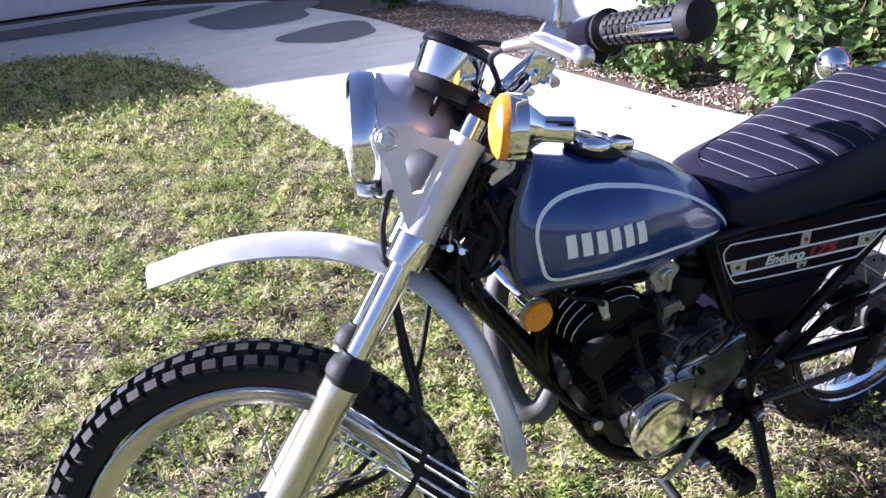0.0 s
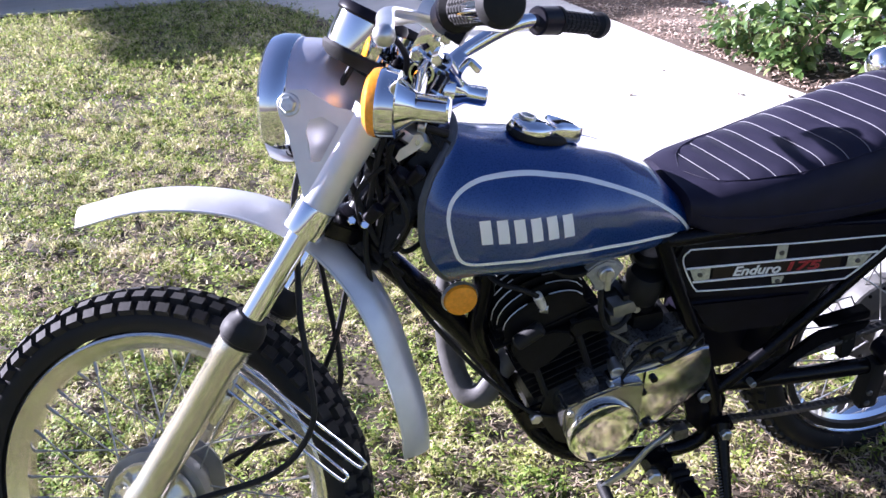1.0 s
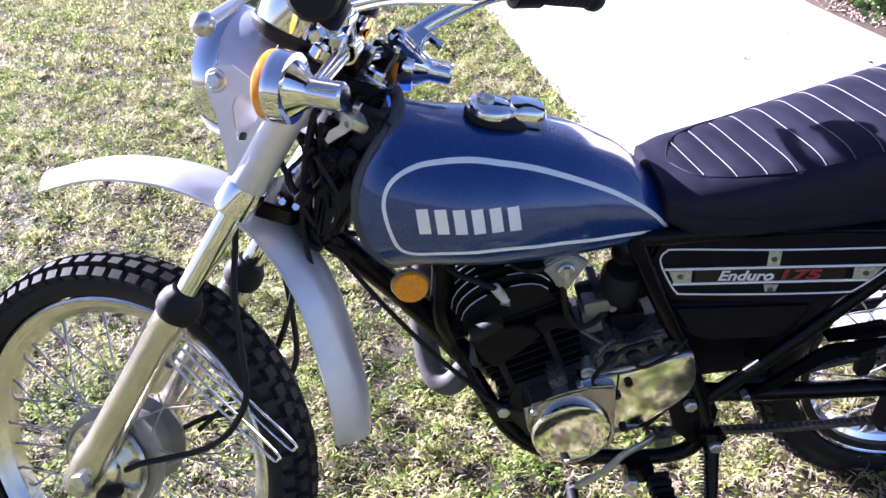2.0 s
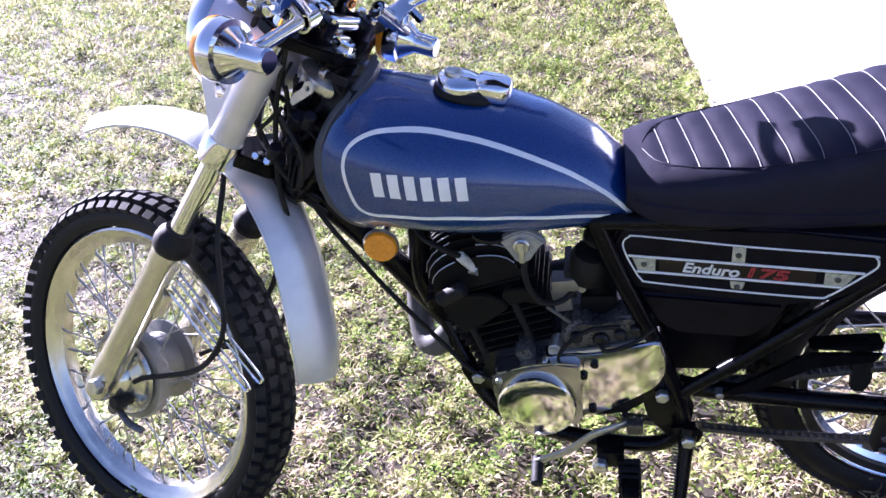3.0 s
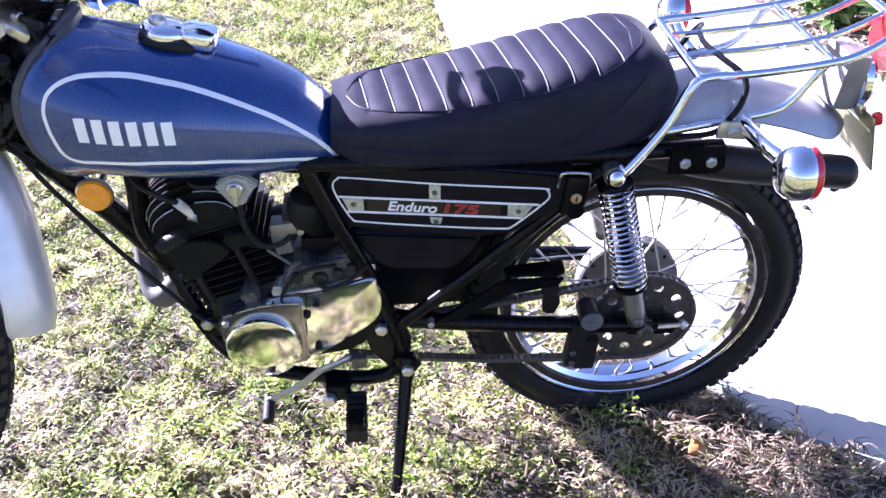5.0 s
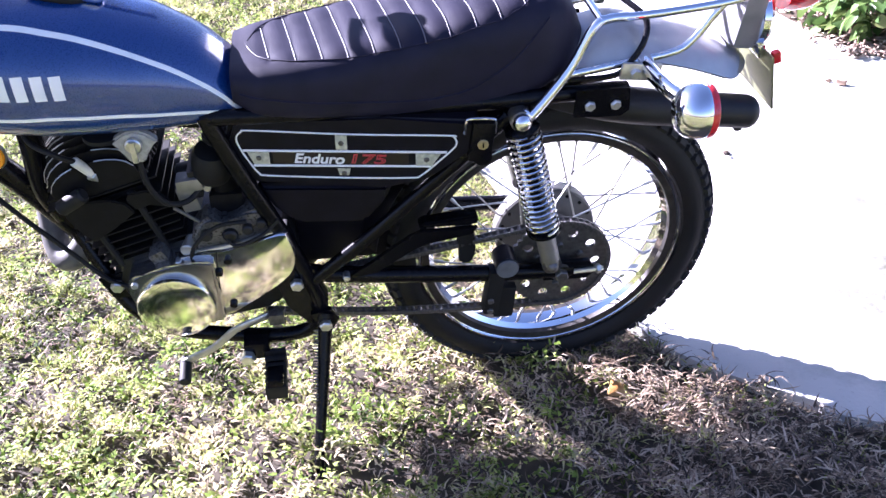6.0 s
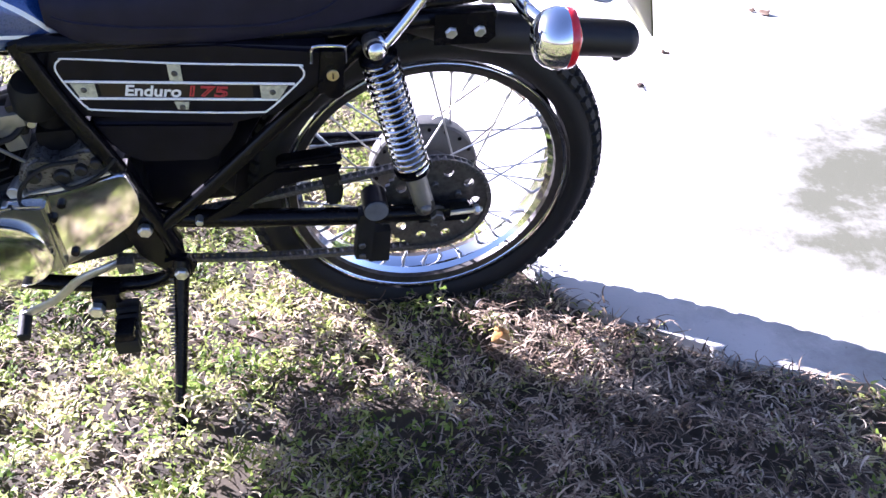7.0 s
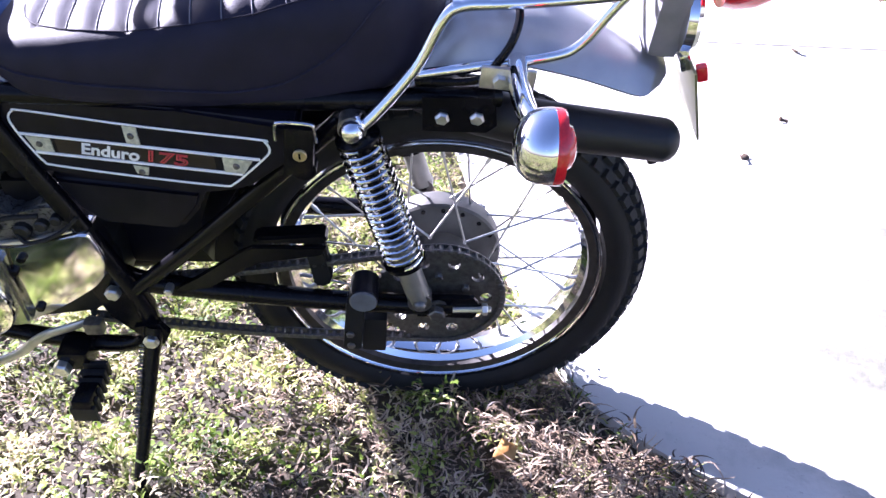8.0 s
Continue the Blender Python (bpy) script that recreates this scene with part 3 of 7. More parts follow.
def plate3(bm, outline, z0, z1):
    """A flat outline (x, y) between two heights, edges softened."""
    a = [bm.verts.new((x, y, z0)) for x, y in outline]
    b = [bm.verts.new((x, y, z1)) for x, y in outline]
    k = len(a)
    bm.faces.new(a)
    bm.faces.new(b)
    for i in range(k):
        bm.faces.new((a[i], a[(i + 1) % k], b[(i + 1) % k], b[i]))
    bmesh.ops.bevel(bm, geom=bm.edges[:], offset=0.003, segments=2, affect="EDGES")


def pierced(bm, outer, hole, thick, m):
    """An outline (x, z) with one hole, given depth along y."""
    k, n = len(outer), len(hole)
    layers = []
    for y in (-thick / 2, thick / 2):
        o = [bm.verts.new(m @ Vector((x, y, z))) for x, z in outer]
        h = [bm.verts.new(m @ Vector((x, y, z))) for x, z in hole]
        es = [bm.edges.new((o[i], o[(i + 1) % k])) for i in range(k)] + [bm.edges.new((h[i], h[(i + 1) % n])) for i in range(n)]
        bmesh.ops.triangle_fill(bm, edges=es, use_beauty=True)
        layers.append((o, h))
    (o1, h1), (o2, h2) = layers
    for a, b, c in ((o1, o2, k), (h1, h2, n)):
        for i in range(c):
            bm.faces.new((a[i], a[(i + 1) % c], b[(i + 1) % c], b[i]))


fork()


def front_fender():
    line = curve([(-0.318, 0, 0.308), (-0.24, 0, 0.388), (-0.145, 0, 0.447), (-0.06, 0, 0.474), (0.03, 0, 0.474), (0.125, 0, 0.438), (0.21, 0, 0.372), (0.262, 0, 0.322), (0.290, 0, 0.284)], 6)
    k = len(line)
    bm = BM()
    outer, inner = [], []
    for i, p in enumerate(line):
        d = (line[min(i + 1, k - 1)] - line[max(i - 1, 0)]).normalized()
        nrm = Vector((-d.z, 0, d.x))
        t = i / (k - 1)
        w = 0.049 + 0.004 * math.sin(t * 3.14)
        if t < 0.06:
            w *= 0.72 + 0.28 * math.sqrt(t / 0.06)
        if t > 0.95:
            w *= 0.86 + 0.14 * math.sqrt((1 - t) / 0.05)
        ro, ri = [], []
        for j in range(15):
            a = -1 + 2 * j / 14
            drop = 0.026 * abs(a) ** 2.4
            q = p + Vector((0, w * a, 0)) - nrm * drop
            ro.append(bm.verts.new(q))
            ri.append(bm.verts.new(q - nrm * 0.003))
        outer.append(ro)
        inner.append(ri)
    for i in range(k - 1):
        for j in range(14):
            bm.faces.new((outer[i][j], outer[i][j + 1], outer[i + 1][j + 1], outer[i + 1][j]))
            bm.faces.new((inner[i][j], inner[i + 1][j], inner[i + 1][j + 1], inner[i][j + 1]))
        bm.faces.new((outer[i][0], outer[i + 1][0], inner[i + 1][0], inner[i][0]))
        bm.faces.new((outer[i][14], inner[i][14], inner[i + 1][14], outer[i + 1][14]))
    for i in (0, k - 1):
        for j in range(14):
            bm.faces.new((outer[i][j], inner[i][j], inner[i][j + 1], outer[i][j + 1]))
    f = part("front_fender", bm, SILVER, bike, "high silver front fender", m=FRONT)
    # rolled lip along both edges
    for side, j in ((-1, 0), (1, 14)):
        bm = BM()
        pts = []
        for i, p in enumerate(line):
            d = (line[min(i + 1, k - 1)] - line[max(i - 1, 0)]).normalized()
            nrm = Vector((-d.z, 0, d.x))
            t = i / (k - 1)
            w = 0.049 + 0.004 * math.sin(t * 3.14)
            if t < 0.06:
                w *= 0.72 + 0.28 * math.sqrt(t / 0.06)
            if t > 0.95:
                w *= 0.86 + 0.14 * math.sqrt((1 - t) / 0.05)
            pts.append(p + Vector((0, side * w, 0)) - nrm * 0.0275)
        tube(bm, pts, 0.0024, 8)
        part("lip", bm, SILVER, f)


front_fender()


def headlamp():
    # lamp frame: z axis towards the front of the machine
    fwd = Vector((-0.86, 0.0, -0.50)).normalized()
    at = Vector((-0.096, 0, 0.622))
    m = FRONT @ along(at, at + fwd)
    bm = BM()
    lathe(bm, [(0.0, -0.085), (0.030, -0.082), (0.058, -0.066), (0.076, -0.040), (0.083, -0.010), (0.084, 0.024), (0.080, 0.024), (0.0, 0.0)], m, 48)
    lamp = part("headlamp_shell", bm, SHELL, bike, "silver headlamp shell with chrome rim")
    bm = BM()
    lathe(bm, [(0.085, 0.022), (0.088, 0.026), (0.089, 0.044), (0.086, 0.056), (0.080, 0.061), (0.076, 0.058), (0.078, 0.026)], m, 56)
    part("lamp_rim", bm, CHROME, lamp, "chrome lamp rim")
    bm = BM()
    lathe(bm, [(0.0, 0.071), (0.03, 0.069), (0.057, 0.064), (0.077, 0.056), (0.077, 0.051), (0.0, 0.048)], m, 48)
    part("lamp_lens", bm, GLASS, lamp, "ribbed glass lens")


SHELL = material("lamp_silver", (0.60, 0.60, 0.66), 0.34, 0.65, 0.08, 30)
headlamp()


def gauges():
    for side in (-1, 1):
        c = Vector((-0.068, 0.064 * side, 0.692))
        m = FRONT @ along(c, c + Vector((-0.10, 0, 1.0)))
        bm = BM()
        lathe(bm, [(0, 0.0), (0.036, 0.0), (0.044, 0.006), (0.0475, 0.014), (0.046, 0.018), (0, 0.022)], m, 36)
        cup = part("gauge_cup", bm, RUBBER, bike, "round instrument with chrome body")
        bm = BM()
        lathe(bm, [(0.0, 0.016), (0.043, 0.016), (0.0445, 0.020), (0.0445, 0.060), (0.0, 0.060)], m, 40)
        part("gauge_body", bm, CHROME, cup)
        bm = BM()
        lathe(bm, [(0.038, 0.058), (0.0455, 0.058), (0.0475, 0.061), (0.0470, 0.067), (0.044, 0.072), (0.040, 0.071), (0.038, 0.066)], m, 40)
        part("bezel", bm, PLASTIC, cup, "black bezel")
        bm = BM()
        lathe(bm, [(0.0, 0.065), (0.039, 0.065), (0.039, 0.061), (0.0, 0.061)], m, 32)
        part("dial", bm, BLACK, cup, "dark dial")
        bm = BM()
        rod(bm, m @ Vector((0, 0.041, 0.036)), m @ Vector((0, 0.046, 0.036)), 0.007, 12)
        part("light_socket", bm, BLACK, cup)
        bm = BM()
        tube(bm, [FRONT @ Vector(p) for p in curve([c + Vector((0.0, 0, 0)), c + Vector((0.0, 0, -0.03)), c + Vector((-0.004, -0.02 * side, -0.10)), c + Vector((0.012, -0.03 * side, -0.19)), Vector((-0.004, 0.050 * side, 0.43)), Vector((0.042, 0.070 * side, 0.371)), Vector((0.091, 0.075 * side, 0.315)), Vector((0.130, 0.075 * side, 0.26)), Vector((0.136, 0.075 * side, 0.20)), Vector((0.119, 0.075 * side, 0.15)), Vector((0.085, 0.078 * side, 0.104)), Vector((0.053, 0.080 * side, 0.064)), Vector((0.035, 0.074 * side, 0.03))], 5)], 0.0045, 8)
        part("gauge_cable", bm, RUBBER, bike)
    bm = BM()
    box(bm, (0.05, 0.15, 0.006), Matrix.Translation((-0.05, 0, 0.692)), 0.002)
    box(bm, (0.05, 0.02, 0.03), Matrix.Translation((-0.03, 0, 0.685)), 0.003)
    part("gauge_bracket", bm, BLACK, bike, m=FRONT)
    bm = BM()
    rod(bm, (-0.022, 0.0, 0.694), (-0.026, 0.0, 0.728), 0.016, 20, 0.1)
    sw = part("ignition_switch", bm, BLACK, bike, "black ignition switch with a chrome ring", m=FRONT)
    bm = BM()
    lathe(bm, [(0.007, 0.0), (0.0145, 0.0), (0.0150, 0.003), (0.013, 0.005), (0.007, 0.004)], along((-0.026, 0.0, 0.727), (-0.0265, 0.0, 0.75)), 20)
    part("switch_ring", bm, CHROME, sw)


gauges()


def handlebar():
    line = [(0.172, 0.300, 0.929), (0.112, 0.215, 0.893), (0.066, 0.165, 0.856), (0.028, 0.122, 0.788), (0.014, 0.085, 0.738), (0.012, 0.04, 0.727), (0.012, -0.04, 0.727), (0.012, -0.085, 0.738), (0.020, -0.150, 0.772), (0.030, -0.225, 0.802), (0.045, -0.30, 0.812), (0.085, -0.426, 0.826)]
    bm = BM()
    tube(bm, curve(line, 6), 0.0112, 14)
    bar = part("handlebar", bm, CHROME, bike, "chrome braced handlebar", m=FRONT)
    bm = BM()
    tube(bm, curve([(0.056, 0.156, 0.842), (0.034, 0.04, 0.822), (0.022, -0.08, 0.806), (0.022, -0.19, 0.788)], 5), 0.0078, 12)
    part("cross_brace", bm, CHROME, bar)
    for y in (-0.045, 0.045):
        bm = BM()
        box(bm, (0.034, 0.024, 0.036), Matrix.Translation((0.014, y, 0.722)), 0.005)
        clamp = part("bar_clamp", bm, BLACK, bar, "black handlebar clamp")
        for x in (0.002, 0.026):
            bm = BM()
            rod(bm, (x, y, 0.738), (x, y, 0.746), 0.0055, 6, 0.2)
            part("clamp_bolt", bm, CHROME, clamp)
    # grips
    for a, b in (((0.045, -0.30, 0.814), (0.092, -0.430, 0.834)), ((0.108, 0.210, 0.891), (0.173, 0.302, 0.930))):
        a, b = Vector(a), Vector(b)
        m = along(a, b)
        L = (b - a).length
        bm = BM()
        rings = []
        zs = [(0.0, 0.0212, 0), (0.005, 0.0222, 0), (0.010, 0.0156, 0)]
        z = 0.013
        while z < L - 0.030:
            zs += [(z, 0.0148, 0), (z + 0.0012, 0.0148, 1), (z + 0.0078, 0.0148, 1), (z + 0.009, 0.0148, 0)]
            z += 0.0105
        zs += [(L - 0.020, 0.0156, 0), (L - 0.015, 0.0204, 0), (L - 0.006, 0.0212, 0), (L + 0.001, 0.018, 0), (L + 0.003, 0.012, 0)]
        for zz, rr, block in zs:
            ring = []
            for j in range(48):
                q = rr + (0.0019 if block and j % 4 < 3 else 0)
                ang = 6.283185 * j / 48
                ring.append(bm.verts.new(m @ Vector((q * math.cos(ang), q * math.sin(ang), zz))))
            rings.append(ring)
        skin(bm, rings)
        part("grip", bm, RUBBER, bar, "ribbed black rubber grip")
    # left controls
    bm = BM()
    rod(bm, (0.034, -0.254, 0.805), (0.044, -0.297, 0.812), 0.021, 20, 0.12)
    box(bm, (0.020, 0.024, 0.030), Matrix.Translation((0.052, -0.276, 0.800)), 0.004)
    part("switch_box", bm, PLASTIC, bar, "black switch housing")
    bm = BM()
    tube(bm, curve([(0.012, -0.215, 0.792), (-0.006, -0.24, 0.784), (-0.014, -0.30, 0.776), (0.002, -0.36, 0.768), (0.018, -0.415, 0.760)], 5), [(0.009, 0.005)] * 20 + [(0.008, 0.006)], 10)
    bmesh.ops.create_icosphere(bm, subdivisions=2, radius=0.0105, matrix=Matrix.Translation((0.018, -0.416, 0.760)))
    part("clutch_lever", bm, ALULIGHT, bar, "polished alloy lever with ball end")
    bm = BM()
    box(bm, (0.036, 0.026, 0.030), Matrix.Translation((0.012, -0.205, 0.796)), 0.006)
    rod(bm, (0.0, -0.205, 0.790), (-0.03, -0.170, 0.770), 0.007)
    part("lever_perch", bm, ALULIGHT, bar)
    bm = BM()
    tube(bm, curve([(-0.03, -0.17, 0.77), (-0.035, -0.13, 0.755), (-0.008, -0.085, 0.735), (0.006, -0.080, 0.68), (0.024, -0.066, 0.60), (0.060, -0.035, 0.50), (0.10, -0.01, 0.44)], 6), 0.004, 8)
    part("clutch_cable", bm, RUBBER, bar)
    bm = BM()
    box(bm, (0.030, 0.030, 0.034), Matrix.Translation((0.018, -0.168, 0.772)) @ pose(0, 0, 0, 20, 0, 0), 0.006)
    clamp = part("signal_clamp", bm, CHROME, bar, "chrome clamp of the turn signal")
    for x, z in ((0.030, 0.786), (0.034, 0.762), (0.012, 0.754)):
        bm = BM()
        rod(bm, (x, -0.176, z), (x + 0.004, -0.196, z - 0.004), 0.0075, 6, 0.2)
        part("clamp_screw", bm, CHROME, clamp)
    bm = BM()
    box(bm, (0.026, 0.024, 0.030), Matrix.Translation((0.030, 0.098, 0.760)) @ pose(0, 0, 0, -30, 0, 0), 0.005)
    clamp = part("signal_clamp", bm, CHROME, bar, "chrome clamp of the turn signal")
    bm = BM()
    rod(bm, (0.040, 0.098, 0.772), (0.060, 0.104, 0.768), 0.0065, 6, 0.2)
    part("clamp_screw", bm, CHROME, clamp)
    bm = BM()
    lathe(bm, [(0.011, -0.007), (0.0145, -0.007), (0.0145, 0.007), (0.011, 0.007)], along((0.018, 0.068, 0.734), (0.024, 0.100, 0.762)), 18)
    part("cable_band", bm, RUBBER, bar)
    # right controls
    bm = BM()
    rod(bm, (0.086, 0.180, 0.874), (0.108, 0.212, 0.891), 0.022, 20, 0.12)
    part("throttle_box", bm, PLASTIC, bar)
    bm = BM()
    tube(bm, curve([(0.050, 0.155, 0.842), (0.02, 0.18, 0.828), (0.04, 0.25, 0.85), (0.085, 0.32, 0.880)], 5), 0.006, 8)
    part("brake_lever", bm, ALULIGHT, bar)
    bm = BM()
    tube(bm, curve([(0.02, 0.2, 0.83), (-0.05, 0.15, 0.80), (-0.08, 0.05, 0.72), (-0.02, 0.03, 0.6), (0.06, 0.04, 0.42), (0.10, 0.055, 0.25), (0.06, 0.07, 0.05)], 6), 0.0045, 8)
    part("brake_cable", bm, RUBBER, bar)
    # mirror stalk
    bm = BM()
    tube(bm, curve([(0.016, -0.19, 0.80), (-0.01, -0.20, 0.86), (-0.05, -0.21, 0.98), (-0.07, -0.24, 1.10)], 5), 0.005, 8)
    part("mirror_stalk", bm, CHROME, bar)


ALULIGHT = material("lever_alloy", (0.66, 0.65, 0.64), 0.3, 0.9, 0.06, 30)
handlebar()


def turn_signal(lens_at, back, lens_mat, r=0.040, depth=0.075, stub=0.045, m=None, label=""):
    """A chrome bullet with a coloured lens on its open end; back: the way from the lens to the stub."""
    lens_at, back = Vector(lens_at), Vector(back).normalized()
    mm = (m or Matrix()) @ along(lens_at, lens_at + back)
    bm = BM()
    lathe(bm, [(0.0, 0.006), (r * 0.97, 0.006), (r, 0.008), (r, 0.014), (r * 0.97, 0.028), (r * 0.78, depth * 0.62), (r * 0.44, depth), (r * 0.40, depth + 0.004), (r * 0.40, depth + stub), (r * 0.34, depth + stub + 0.003), (0, depth + stub + 0.003)], mm, 36)
    body = part("turn_signal", bm, CHROME, bike, label)
    bm = BM()
    lathe(bm, [(0.0, -0.013), (r * 0.4, -0.012), (r * 0.75, -0.008), (r * 0.95, -0.002), (r * 0.99, 0.004), (r * 0.99, 0.009), (0, 0.009)], mm, 36)
    part("lens", bm, lens_mat, body)
    return body


def front_signals():
    back = Vector((0.90, 0.0, 0.43))
    turn_signal((0.004, -0.208, 0.684), back, AMBER, 0.039, 0.046, 0.036, FRONT, "chrome turn signal with amber lens")
    turn_signal((0.014, 0.120, 0.712), Vector((0.90, 0.20, 0.36)), AMBER, 0.038, 0.046, 0.030, FRONT, "chrome turn signal with amber lens")
    for a, b in (((0.045, -0.205, 0.702), (0.014, -0.085, 0.735)), ((0.052, 0.130, 0.728), (0.018, 0.070, 0.748))):
        bm = BM()
        rod(bm, a, b, 0.0095)
        lathe(bm, [(0.013, -0.012), (0.016, -0.012), (0.016, 0.012), (0.013, 0.012)], along(b, a), 16)
        part("signal_stem", bm, CHROME, bike, m=FRONT)


front_signals()


def wire_guides():
    for a, tip, w in (((0.012, -0.072, 0.262), (0.222, -0.064, 0.236), 0.013), ((0.012, -0.072, 0.232), (0.212, -0.066, 0.206), 0.013)):
        a, tip = Vector(a), Vector(tip)
        d = (tip - a).normalized()
        s = Vector((d.z, 0, -d.x))
        bm = BM()
        tube(bm, curve([a + s * w * 0.5, a.lerp(tip, 0.5) + s * w * 0.5, tip + s * w * 0.5 - d * 0.01, tip, tip - s * w * 0.5 - d * 0.01, a.lerp(tip, 0.5) - s * w * 0.5, a - s * w * 0.5], 5), 0.0021, 8)
        part("cable_guide", bm, CHROME, bike, "bent chrome wire cable guide", m=FRONT)


wire_guides()

# ---- tank ----
# Half width, top and bottom from the front rim (0) to the tail (1); the rim leans back towards its top.
TANK_W = [(0, 0.1055), (0.046, 0.108), (0.148, 0.120), (0.33, 0.1335), (0.514, 0.131), (0.696, 0.114), (0.856, 0.091), (0.959, 0.0785), (1, 0.065)]
TANK_T = [(0, 0.862), (0.04, 0.841), (0.265, 0.820), (0.545, 0.7995), (0.74, 0.7695), (0.88, 0.735), (0.95, 0.702), (1, 0.6775)]
TANK_B = [(0, 0.616), (0.03, 0.617), (0.1, 0.624), (0.5, 0.6215), (0.9, 0.614), (0.957, 0.619), (1, 0.633)]
TANK_RIM = [(0.63, -0.879), (0.66, -0.903), (0.70, -0.925), (0.74, -0.930), (0.78, -0.926), (0.815, -0.906), (0.84, -0.878), (0.855, -0.860), (0.868, -0.846)]
TANK_END = -0.499


def smooth_lerp(table, x, h=0.012):
    """Interpolates with the corners eased."""
    return (lerp(table, x - h) + 2 * lerp(table, x) + lerp(table, x + h)) / 4


def tank_section(u):
    return smooth_lerp(TANK_W, u, 0.03), smooth_lerp(TANK_T, u, 0.03), smooth_lerp(TANK_B, u, 0.02)


def rim_x(z):
    return smooth_lerp(TANK_RIM, z, 0.008)


def tank_y(x, z):
    """How far the tank's left flank stands out."""
    f = rim_x(z)
    w, t, b = tank_section(max(0, min(1, (x - f) / (TANK_END - f))))
    c = b + 0.42 * (t - b)
    u = (z - c) / (t - c) if z > c else (c - z) / (c - b)
    return -w * max(0.0, 1 - min(1, u) ** (2.1 if z > c else 3.4)) ** (1 / 2.3)


def tank():
    bm = BM()
    rings = []
    for u in np.linspace(0, 1, 60):
        w, t, b = tank_section(u)
        c = b + 0.42 * (t - b)
        ring = []
        for j in range(64):
            a = 6.283185 * j / 64
            cs, sn = math.cos(a), math.sin(a)
            y = w * math.copysign(abs(cs) ** (2 / 2.3), cs)
            z = c + ((t - c) * abs(sn) ** (2 / 2.1) if sn > 0 else -(c - b) * abs(sn) ** (2 / 3.4))
            f = rim_x(z)
            ring.append(bm.verts.new((f + (TANK_END - f) * u, y, z)))
        rings.append(ring)
    rim = [v.co.copy() for v in rings[0]]
    skin(bm, rings)
    tk = part("fuel_tank", bm, PAINT, bike, "metallic blue fuel tank with white pinstripe", angle=60)
    bm = BM()
    mid = sum(rim, Vector()) / len(rim)
    lines = [[bm.verts.new(mid + (p - mid) * k + Vector((dx, 0, 0))) for p in rim] for k, dx in ((1.001, 0.006), (1.009, 0.003), (1.011, -0.001), (1.004, -0.004), (0.980, -0.002), (0.94, 0.010), (0.6, 0.02))]
    skin(bm, lines)
    part("front_lip", bm, LIPGREY, tk, "grey rolled front edge")

    def on(x, z, off=0.0008):
        return Vector((x, tank_y(x, z) - off, z))

    loop = [(-0.891, 0.757), (-0.884, 0.775), (-0.868, 0.788), (-0.843, 0.7955), (-0.810, 0.796), (-0.774, 0.793), (-0.737, 0.785), (-0.699, 0.7755), (-0.661, 0.760), (-0.623, 0.742), (-0.587, 0.721), (-0.550, 0.694), (-0.524, 0.670), (-0.504, 0.644), (-0.592, 0.662), (-0.671, 0.676), (-0.747, 0.6825), (-0.825, 0.6815), (-0.862, 0.681), (-0.879, 0.691), (-0.887, 0.715), (-0.891, 0.739)]
    sharp = 13
    seg = loop[sharp:] + loop[:sharp + 1]
    flat = [(p.x, p.z) for p in curve([(x, 0, z) for x, z in seg], 8)]
    bm = BM()
    hw = 0.0024
    rows = []
    for i, (x, z) in enumerate(flat):
        a = flat[max(i - 1, 0)]
        b = flat[min(i + 1, len(flat) - 1)]
        d = Vector((b[0] - a[0], b[1] - a[1])).normalized()
        nx, nz = -d.y, d.x
        rows.append([bm.verts.new(on(x + nx * s * hw, z + nz * s * hw, o)) for s, o in ((-1.1, -0.0005), (-1, 0.0007), (0, 0.0009), (1, 0.0007), (1.1, -0.0005))])
    for p, q in zip(rows, rows[1:]):
        for j in range(4):
            bm.faces.new((p[j], p[j + 1], q[j + 1], q[j]))
    part("pinstripe", bm, STRIPE, tk, "white pinstripe")
    # maker's mark as six plain white blocks
    x0, x1 = -0.855, -0.716
    step = (x1 - x0) / 6
    for i in range(6):
        a = x0 + step * i + 0.003
        b = a + step - 0.008
        z0 = 0.7145 - 0.005 * (i / 5)
        z1 = 0.7490 - 0.008 * (i / 5)
        bm = BM()
        grid = [[on(a + (b - a) * u + 0.002 * (1 - v), z0 + (z1 - z0) * v, 0.0011) for u in (0, 0.5, 1)] for v in (0, 0.33, 0.66, 1)]
        vs = [[bm.verts.new(p) for p in r] for r in grid]
        for r, q in zip(vs, vs[1:]):
            for j in range(2):
                bm.faces.new((r[j], r[j + 1], q[j + 1], q[j]))
        part("mark", bm, STRIPE, tk, "plain white block mark")
    # filler cap: a chrome lid with a hinged tail lying on the tank's top
    lie = Matrix.Translation((-0.735, -0.002, 0.822)) @ pose(0, 0, 0, 0, 15, 0)

    def lid(bm, cx, rx, ry, z0, z1, power=2.0, crown=0.006):
        rings = []
        for k, dz in ((0.94, z0), (1.0, z0 + 0.003), (1.0, z1 - 0.008), (0.965, z1 - 0.003), (0.88, z1), (0.45, z1 + crown * 0.8), (0.08, z1 + crown)):
            ring = []
            for j in range(40):
                a = 6.283185 * j / 40
                cs, sn = math.cos(a), math.sin(a)
                ring.append(bm.verts.new(lie @ Vector((cx + k * rx * math.copysign(abs(cs) ** (2 / power), cs), k * ry * math.copysign(abs(sn) ** (2 / power), sn), dz))))
            rings.append(ring)
        skin(bm, rings)

    bm = BM()
    lid(bm, 0.0, 0.034, 0.034, -0.012, 0.008, 2.0, 0.004)
    cap = part("filler_cap", bm, CHROME, tk, "chrome filler cap with latch")
    bm = BM()
